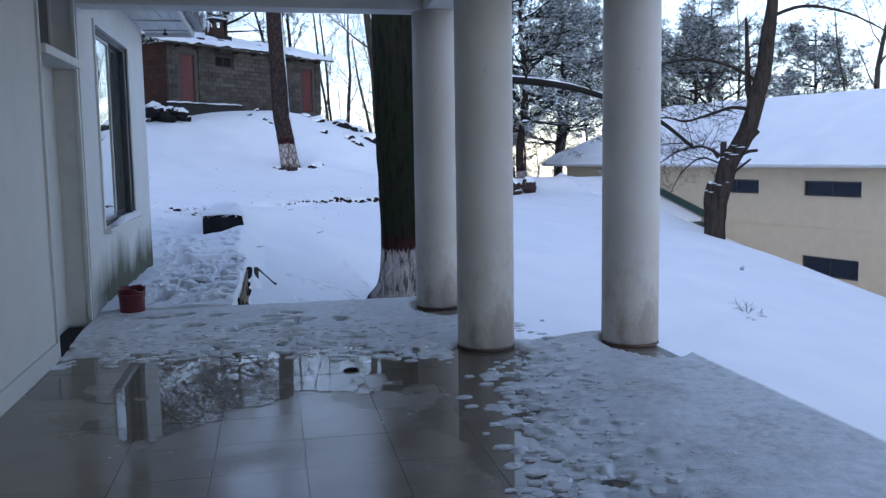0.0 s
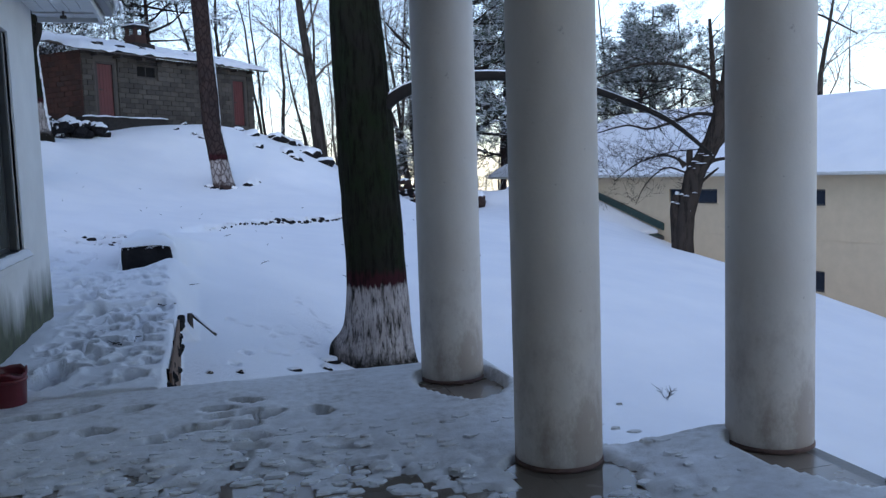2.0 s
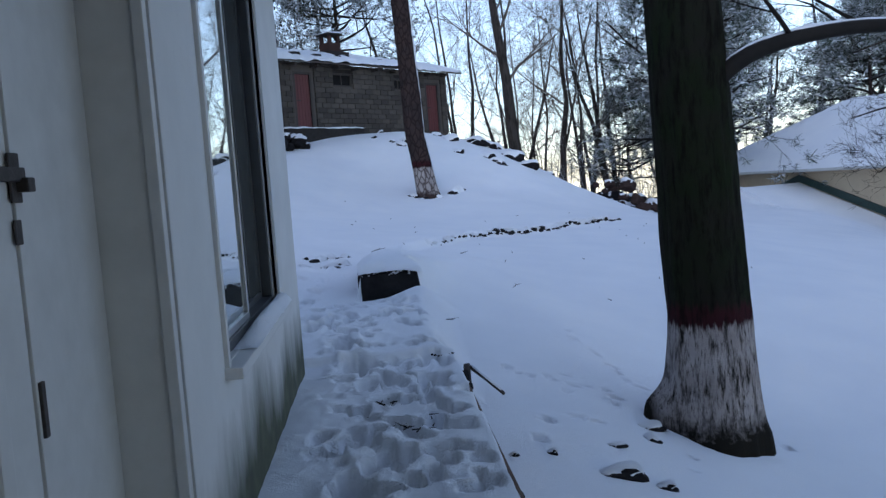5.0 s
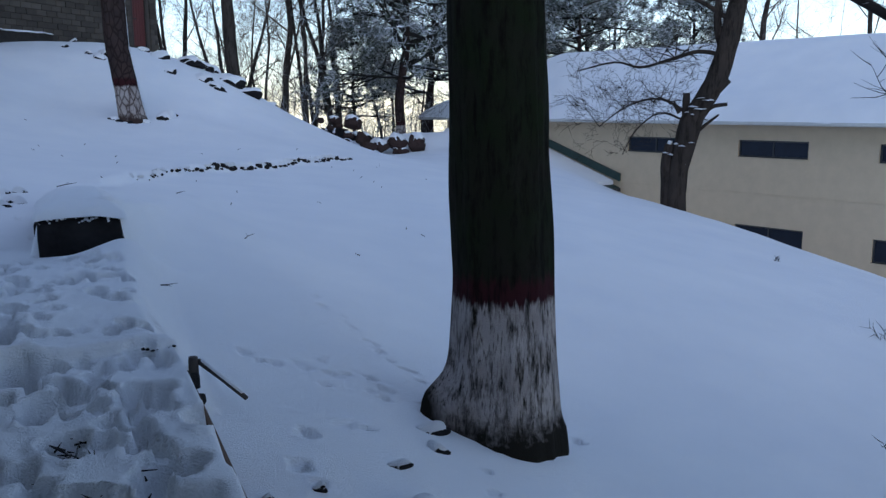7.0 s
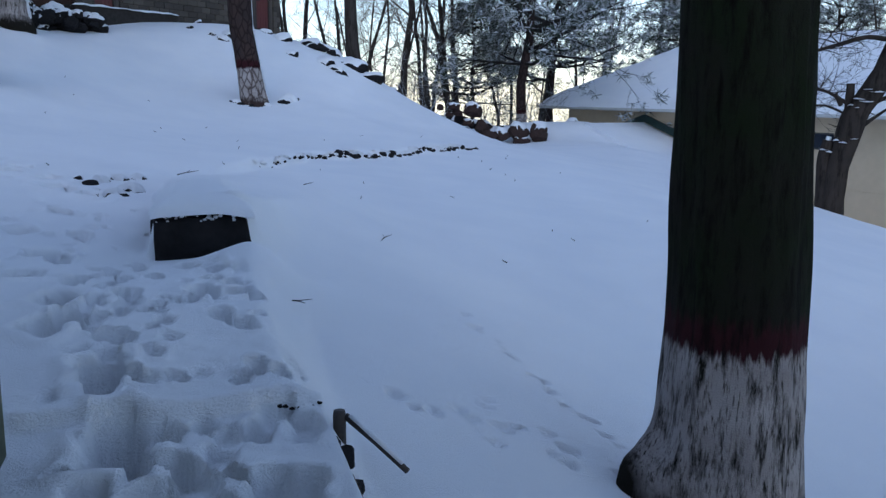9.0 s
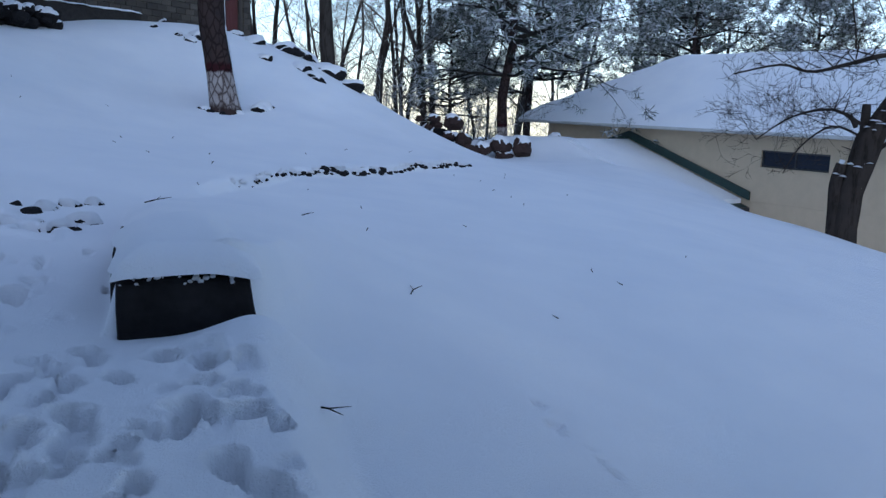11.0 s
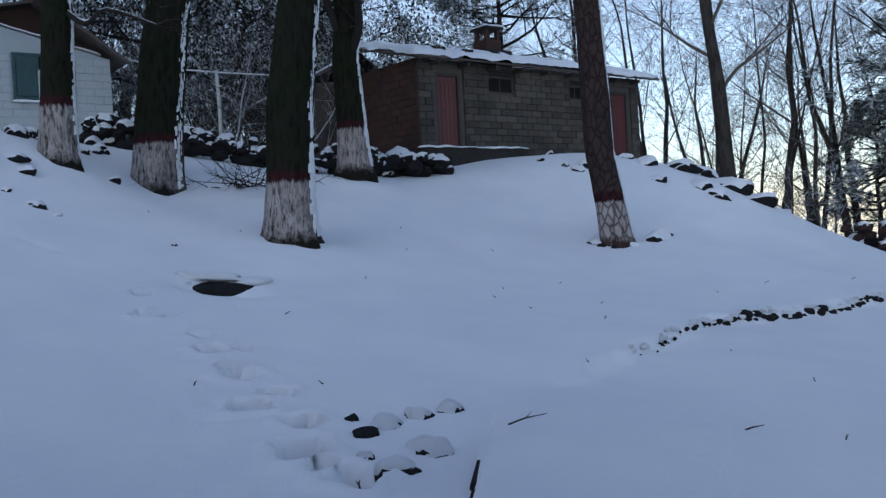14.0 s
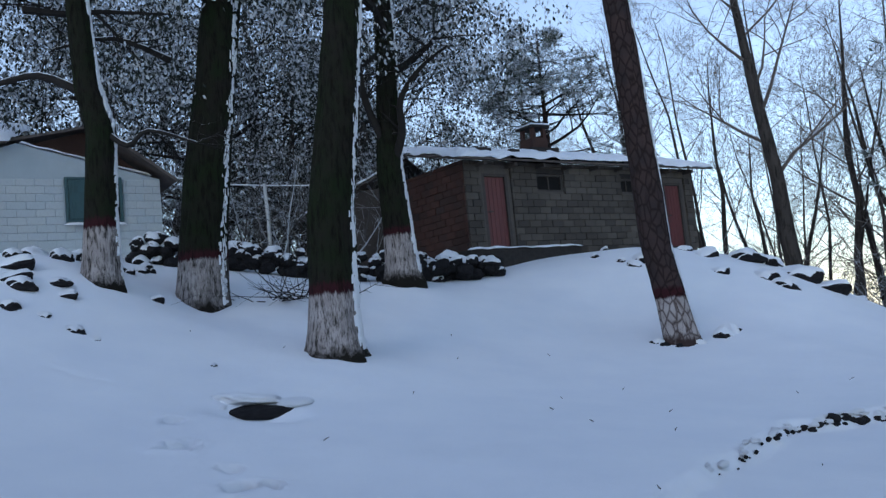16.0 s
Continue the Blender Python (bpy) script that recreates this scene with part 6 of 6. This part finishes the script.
# outcrops on the slope beside the stone house
for x, y, s, st in ((-0.75, 36.9, 0.13, 1.0), (0.2, 35.95, 0.24, 1.3), (0.45, 36.3, 0.3, 1.2), (-0.13, 36.3, 0.14, 1.3), (2.9, 37.2, 0.34, 2.0), (3.4, 37.2, 0.3, 1.6), (2.15, 35.7, 0.16, 1.8), (3.2, 35.7, 0.26, 1.5), (3.45, 35.3, 0.24, 1.8), (4.1, 36.5, 0.36, 1.8), (4.6, 36.0, 0.3, 1.6)):
    rock(x, y, s * 1.15, 0.38, turn=rk.uniform(-50, -20), stretch=st)
for x, y, s in ((1.72, 32.3, 0.34), (0.36, 31.35, 0.2), (0.2, 31.5, 0.15), (0.62, 31.25, 0.14), (1.08, 31.45, 0.15), (1.85, 32.45, 0.2)):
    rock(x, y, s, 0.35, capped=s > 0.3)
# stones and steps in the snow before the white house
for x, y, s, st in ((-10.0, 26.5, 0.26, 2.0), (-9.2, 26.4, 0.2, 2.2), (-9.5, 25.9, 0.22, 2.4), (-9.1, 25.2, 0.2, 1.6), (-8.65, 25.3, 0.13, 1.4), (-8.12, 25.2, 0.16, 2.0), (-7.8, 25.1, 0.12, 1.6), (-8.4, 28.0, 0.16, 1.4), (-9.9, 27.6, 0.3, 1.2), (-9.7, 26.0, 0.2, 2.2), (-6.15, 25.45, 0.08, 1.2), (-8.9, 26.2, 0.16, 2.0), (-10.4, 27.0, 0.2, 2.0)):
    rock(x, y, s, 0.36, turn=rk.uniform(-25, 25), stretch=st * 0.8)
# dark rocks added in place of the shaded hollows by the big tree
for x, y, s, st in ((0.74, 11.44, 0.15, 1.9), (1.36, 12.6, 0.12, 1.5), (0.87, 11.96, 0.07, 1.8), (0.26, 11.61, 0.06, 1.0), (-0.05, 11.5, 0.045, 1.2), (1.05, 11.35, 0.09, 1.4)):
    rock(x, y, s * 0.9, 0.22, turn=rk.uniform(-15, 15), stretch=st)
# the broken ledge under the pine by the beige building
for x, y, z, s, st in ((10.15, 41.9, 0.8, 0.38, 1.2), (10.5, 41.8, 0.12, 0.36, 1.0), (10.75, 41.6, -0.22, 0.3, 1.2), (11.3, 41.6, -0.18, 0.4, 0.9), (11.95, 41.5, -0.05, 0.5, 0.9), (12.0, 41.2, -0.42, 0.3, 1.2), (12.75, 41.3, -0.1, 0.55, 0.9), (9.95, 41.9, 0.3, 0.2, 1.5), (9.5, 42.0, 0.7, 0.17, 1.6), (9.15, 42.0, 0.6, 0.15, 1.5), (9.3, 41.8, 0.95, 0.2, 1.4), (8.8, 42.1, 0.9, 0.16, 1.4), (9.8, 41.7, 0.0, 0.15, 1.3)):
    rock(x, y, s, 0.0, z=z, group="rock pile", turn=rk.uniform(-40, 40), stretch=st, mat=RUSTROCK, capped=rk.random() < 0.6)
# stones that lie beside the low wall
for x, y, s, c in ((-1.62, 18.1, 0.19, False), (-1.5, 18.45, 0.13, True), (-1.67, 19.15, 0.15, False), (-1.95, 18.7, 0.12, False), (-2.1, 19.0, 0.09, False), (-1.85, 18.25, 0.08, True)):
    rock(x, y, s * 0.8, 0.1, capped=c or s > 0.14, turn=rk.uniform(-60, 60))
for i in range(22):
    rock(rk.uniform(-12.5, -8.8), rk.uniform(27.5, 31), rk.uniform(0.12, 0.3), 0.25)
edging = empty("stone_edging", pose(0, 0, 0), "old rough stone edging half hidden by snow", "edging")
for i in range(280):
    t = 4 - 2.75 * rk.random() ** 1.1
    k = min(3, int(t))
    a, b = Vector(LEDGE[k]), Vector(LEDGE[k + 1])
    p = a.lerp(b, t - k)
    along = math.degrees(math.atan2(b.y - a.y, b.x - a.x))
    out = Vector((b.y - a.y, a.x - b.x)).normalized()
    thin = min(1, max(0.0, (t - 1.25) / 1.2) + 0.2)
    if thin < 0.6 and rk.random() < 0.5:
        continue
    if i % 2:
        q, s_ = p + out * rk.uniform(0.0, 0.05), rk.uniform(0.03, 0.085) * thin
        share("stone", ROCKS[rk.randrange(4)][0], pose(q.x, q.y, gz(q.x, q.y) + rk.uniform(-0.04, 0.015), rk.uniform(-15, 15), rk.uniform(-15, 15), along) @ Matrix.Diagonal((s_ * 1.3, s_, s_ * 1.1, 1)), edging)
    else:
        q, s_ = p - out * rk.uniform(-0.03, 0.07), rk.uniform(0.03, 0.065)
        share("snow_lump", ROCKS[rk.randrange(4)][1], pose(q.x, q.y, gz(q.x, q.y) + rk.uniform(0.0, 0.03), 0, 0, along) @ Matrix.Diagonal((s_ * 1.8, s_, s_ * 0.8, 1)), edging)

# low wall that ends in a squared block beside the path
low = empty("low_wall", pose(0, 0, 0), "low dark stone wall capped with thick snow", "wall")
bm = boxes((-1.17, 15.36, -0.1, -0.40, 15.9, 0.52), bevel=0.03)
bmesh.ops.subdivide_edges(bm, edges=bm.edges[:], cuts=3, use_grid_fill=True)
for v in bm.verts:
    v.co.x -= 0.10 * max(0, v.co.z / 0.5) * max(0, (v.co.x + 1.17) / 0.77)
    v.co += Vector((noise.noise(v.co * 6), noise.noise(v.co * 6 + Vector((5, 0, 0))), noise.noise(v.co * 6 + Vector((0, 5, 0))))) * 0.02
part("end_block", bm, ROCK, low, "dark rough end block")
bm = boxes(*[(-1.215 - 0.012 * (i % 3), 15.9 + 0.5 * i, -0.1, -0.9, 16.38 + 0.5 * i, 0.44 - 0.02 * i - 0.03 * (i % 2)) for i in range(8)], bevel=0.03)
part("coursing", bm, ROCK, low)
bm = ragged_slab(-1.22, -0.42, 15.31, 16.8, 0.5, 0.15, 40, 50, rough=0.03, hump=0.05, seed=13)
part("snow_cap", bm, SNOW, low, "thick cap of snow", True)

for i in range(28):
    s_ = rk.uniform(0.006, 0.017)
    share("snow_crumb", ROCKS[rk.randrange(4)][1], pose(rk.uniform(-1.18, -0.48), 15.33 + rk.uniform(-0.012, 0.02), 0.53 - rk.random() ** 3 * 0.04, 0, 0, rk.uniform(0, 360)) @ Matrix.Diagonal((s_ * 1.4, s_, s_, 1)), low)

# retaining edge of the path: stones and an upright board
edge = empty("path_edging", pose(0, 0, 0), "dark stones and a brown board holding the path's edge", "edging")
for i in range(34):
    y = 8.6 + 3.9 * i / 33
    s = rk.uniform(0.035, 0.065)
    ob = share("stone", ROCKS[rk.randrange(4)][0], pose(-0.36 + rk.gauss(0, 0.01), y, rk.uniform(-0.32, -0.05), 0, 0, rk.uniform(0, 360)) @ Matrix.Diagonal((s, s * 1.3, s * 1.3, 1)), edge)
part("board", boxes((-0.345, 9.3, -0.6, -0.322, 11.9, -0.01), bevel=0.006), plain("brown_board", (0.13, 0.075, 0.045), 0.85, 8, 0.4, 0.4), edge, "weathered brown board")
for i in range(10, 18):
    share("step_stone", ROCKS[rk.randrange(4)][0], pose(-0.80 + 0.025 * i, 12.43 + rk.gauss(0, 0.008), 0.085 + rk.uniform(-0.02, 0.01), 0, 0, rk.uniform(-25, 25)) @ Matrix.Diagonal((rk.uniform(0.008, 0.018), 0.018, rk.uniform(0.008, 0.018), 1)), edge)
gs = Soup()
for cx, cy in ((-0.93, 10.95), (-0.86, 10.6), (-0.98, 11.2), (-0.8, 10.75)):
    for i in range(26):
        p = Vector((cx + rk.gauss(0, 0.06), cy + rk.gauss(0, 0.1), 0.03))
        d = Vector((rk.gauss(0, 0.05), rk.gauss(0, 0.05), rk.uniform(0.008, 0.03)))
        gs.add(*tube([p, p + d], [0.006, 0.002], 3, False))
tagged(gs.mesh("grass", TWIG_DARK, None), "dark dead grass showing through trodden snow", "grass", kind="stuff")
rod = empty("iron_rod", pose(-0.2, 12.78, -0.12), "short dark iron rod sticking out of the snow", "rod")
sp = Soup()
sp.add(*tube([Vector((0, 0, 0.0)), Vector((0.12, -0.13, -0.09)), Vector((0.25, -0.27, -0.2))], [0.018, 0.017, 0.015], 8))
sp.mesh("bar", IRON, rod, "", True)
sp = Soup()
sp.add(*tube([Vector((-0.03, 0.0, 0.03)), Vector((-0.03, 0.0, 0.0)), Vector((-0.03, 0.0, -0.25))], [0.03, 0.034, 0.034], 8))
sp.mesh("stub", IRON, rod, "", True)
sp = Soup()
sp.add(*tube([Vector((0.02, -0.02, 0.008)), Vector((0.12, -0.13, -0.075)), Vector((0.23, -0.25, -0.17))], [0.012, 0.015, 0.01], 7))
sp.mesh("snow_line", SNOW, rod, "", True)

# dark stones under snow caps on the slope, their colour standing for a hollow's shade
slab = empty("stone_slab", pose(-4.85, 23.8, gz(-4.85, 23.8) + 0.16, 0, 5, 23), "dark stones standing in for the shade of a hollow under snow", "stone")
for nm, me_, dx, dz, sx, sz in (("stone", ROCKS[0][0], 0.0, -0.13, 0.6, 0.17), ("stone", ROCKS[2][0], 0.5, -0.15, 0.24, 0.13), ("snow_cap", ROCKS[3][1], 0.3, -0.08, 0.17, 0.13), ("snow_cap", ROCKS[0][1], -0.45, -0.1, 0.2, 0.12), ("snow_cap", ROCKS[1][1], -0.05, 0.04, 0.56, 0.12), ("snow_cap", ROCKS[2][1], 0.42, -0.03, 0.28, 0.12)):
    share(nm, me_, pose(dx, 0.22 if nm == "stone" else 0.3, dz) @ Matrix.Diagonal((sx, 0.3, sz, 1)), slab)


def fallen_twig(x, y, ln, turn, fork=True):
    r = random.Random(int(1000 * (x + 50) + y))
    e = empty("fallen_twig", pose(x, y, float(ground_z(np.array([x, x]), np.array([y, y]))[0]) + 0.012, 0, 0, turn), "small dark twig lying on the snow", "twig", "fallen twigs")
    s = Soup()
    s.add(*tube([Vector((-ln / 2, 0, 0)), Vector((0, 0.1 * ln, 0.015)), Vector((ln / 2, -0.03 * ln, 0.03))], [0.006, 0.005, 0.002], 5))
    if fork:
        s.add(*tube([Vector((0, 0.1 * ln, 0.015)), Vector((0.3 * ln, 0.35 * ln, 0.03))], [0.004, 0.0015], 4))
    s.mesh("stem", TWIG_DARK, e)


fallen_twig(-0.24, 14.6, 0.28, -60), fallen_twig(0.95, 17.0, 0.22, 50), fallen_twig(-0.92, 18.4, 0.25, 30), fallen_twig(0.42, 18.8, 0.12, 0, False), fallen_twig(-3.6, 16.0, 0.22, 10)
for i in range(44):
    x, y = rk.uniform(-8, 7), rk.uniform(17, 31)
    fallen_twig(x, y, rk.uniform(0.03, 0.08), rk.uniform(0, 360), rk.random() < 0.5)

pole = empty("wire_pole", pose(-9.75, 37.0, 4.3), "thin pale pole carrying a snowy wire", "pole")
sp = Soup()
sp.add(*tube([Vector((0, 0, -0.8)), Vector((0.02, 0, 1.0)), Vector((-0.02, 0, 2.15))], [0.06, 0.055, 0.05], 8))
sp.mesh("shaft", WHITEWOOD, pole, "", True)
sp = Soup()
sp.add(*tube([Vector((-2.6, -0.6, 2.6)), Vector((-1.3, -0.3, 2.25)), Vector((0, 0, 2.1)), Vector((1.4, 0.4, 1.98)), Vector((2.6, 0.8, 1.95))], [0.02] * 5, 5))
sp.mesh("wire", SNOW, pole, "snow-coated wire")

for x, y, h in ((9.27, 15.32, 0.3), (9.45, 15.1, 0.16), (5.75, 12.37, 0.18), (11.87, 20.0, 0.14), (9.1, 14.9, 0.1)):
    e = empty("dry_weed", pose(x, y, gz(x, y)), "small dry dark weed standing out of snow", "weed", "dry weeds")
    w_ = Soup()
    for i in range(5):
        branch(w_, Vector((rk.gauss(0, 0.03), rk.gauss(0, 0.03), -0.05)), Vector((rk.gauss(0, 0.5), rk.gauss(0, 0.5), 1)).normalized(), h * rk.uniform(0.7, 1.2), 0.006, 1, rk, 0.0, 0.7, (2, 4), 3)
    w_.mesh("stems", TWIG_DARK, e)

# brush heap between the trees
heap = Soup()
for i in range(40):
    branch(heap, Vector((-6.6 + rk.gauss(0, 0.5), 30.2 + rk.gauss(0, 0.5), gz(-6.6, 30.2) + 0.02)), Vector((rk.gauss(0, 1), rk.gauss(0, 1), rk.uniform(0.1, 0.8))).normalized(), rk.uniform(0.7, 1.6), 0.014, 1, rk, 0.05, 0.6, (2, 3))
tagged(heap.mesh("brush_heap", TWIG_DARK, None), "heap of dark cut branches on the snow", "brush heap")

# a fallen dark leaf and puddle debris on the porch
lf_ = bmesh.new()
bmesh.ops.create_icosphere(lf_, subdivisions=2, radius=0.055)
for v in lf_.verts:
    v.co = Vector((0.55 + v.co.x * (1 + 0.8 * noise.noise(v.co * 30)), 5.9 + v.co.y * (0.7 + 0.8 * noise.noise(v.co * 25)), max(0.001, 0.008 + v.co.z * 0.3)))
tagged(part("wet_leaf", lf_, ROCK), "dark wet leaf lying on the tiles", "leaf")


# ---- pieces of the setting ----
def floor_tiles():
    step, gap = 0.45, 0.003
    bm = boxes((0, 0, -0.012, step - gap, step - gap, 0.0))
    me = bpy.data.meshes.new("tile")
    bm.to_mesh(me)
    bm.free()
    me.materials.append(TILE)
    for i in range(11):
        for j in range(26):
            x, y = -1.64 + step * i, -3.15 + step * j
            if x < -1.6:
                x = -1.595
            if x + step > 2.98 or (y + step > 6.44 and x + step > 1.98) or y + step > 8.62 or x < -1.6:
                continue
            share("tile", me, pose(x, y, 0.001 * rk.random() - 0.0005), floor)


floor_tiles()


def block_course(parent, x0, x1, z0, z1, holes, mat, name="block", face=0.0, turn=None):
    """Stone blocks in bond round the openings, each one a piece."""
    bw, bh, gap = 0.42, 0.19, 0.006
    gap = 0.004 if mat is LIMEBLOCK else gap
    meshes = {}
    row, z = 0, z0
    while z < z1 - 0.05:
        h = min(bh, z1 - z)
        x = x0 - (bw / 2 if row % 2 else 0)
        while x < x1 - 0.02:
            spans = [(max(x, x0), min(x + bw, x1))]
            for a, c, b, d in holes:
                if z + h > c + 0.03 and z < d - 0.03:
                    spans = [q for s, e in spans for q in ((s, min(e, a)), (max(s, b), e)) if q[1] - q[0] > 0.04]
            for s, e in spans:
                if e - s < 0.05:
                    continue
                key = round((e - s) / 0.02), round(h, 2)
                if key not in meshes:
                    bm = boxes((gap / 2, -0.045, gap / 2, e - s - gap / 2, 0.035, h - gap / 2), bevel=0.0)
                    bmesh.ops.bevel(bm, geom=bm.edges[:], offset=0.012, segments=1, affect="EDGES")
                    me = bpy.data.meshes.new(name)
                    bm.to_mesh(me)
                    bm.free()
                    me.materials.append(mat)
                    meshes[key] = me
                m = pose(s, face + rk.uniform(-0.008, 0.014) + (0.024 if mat is LIMEBLOCK else 0), z)
                share(name, meshes[key], m if turn is None else turn @ m, parent)
            x += bw
        z, row = z + bh, row + 1


block_course(stone_house, 0.0, L, 3.62, ZT, [(a - 0.09, c, b + 0.09, d + 0.09) if c < 5 else (a, c, b, d + 0.13) for a, c, b, d in [(0.62, 3.0, 1.5, 5.86), (2.54, 5.4, 3.56, 5.9), (5.9, 5.38, 6.55, 5.84), (7.84, 3.0, 8.72, 5.76)]], STONE_GREY)
block_course(stone_house, 0.0, DEP, 3.62, ZT, [(0.25, 3.0, 1.2, 5.5)], STONE_RED, "brick", 0.0, Matrix.Translation((0, DEP, 0)) @ Matrix.Rotation(radians(-90), 4, "Z"))
block_course(white_house, 0.0, LW, 3.9, 6.36, [(LW - 2.3, 5.26, LW - 0.93, 6.42)], LIMEBLOCK, "block", 0.0, Matrix.Translation((LW, 0, 0)) @ Matrix.Rotation(radians(180), 4, "Z"))
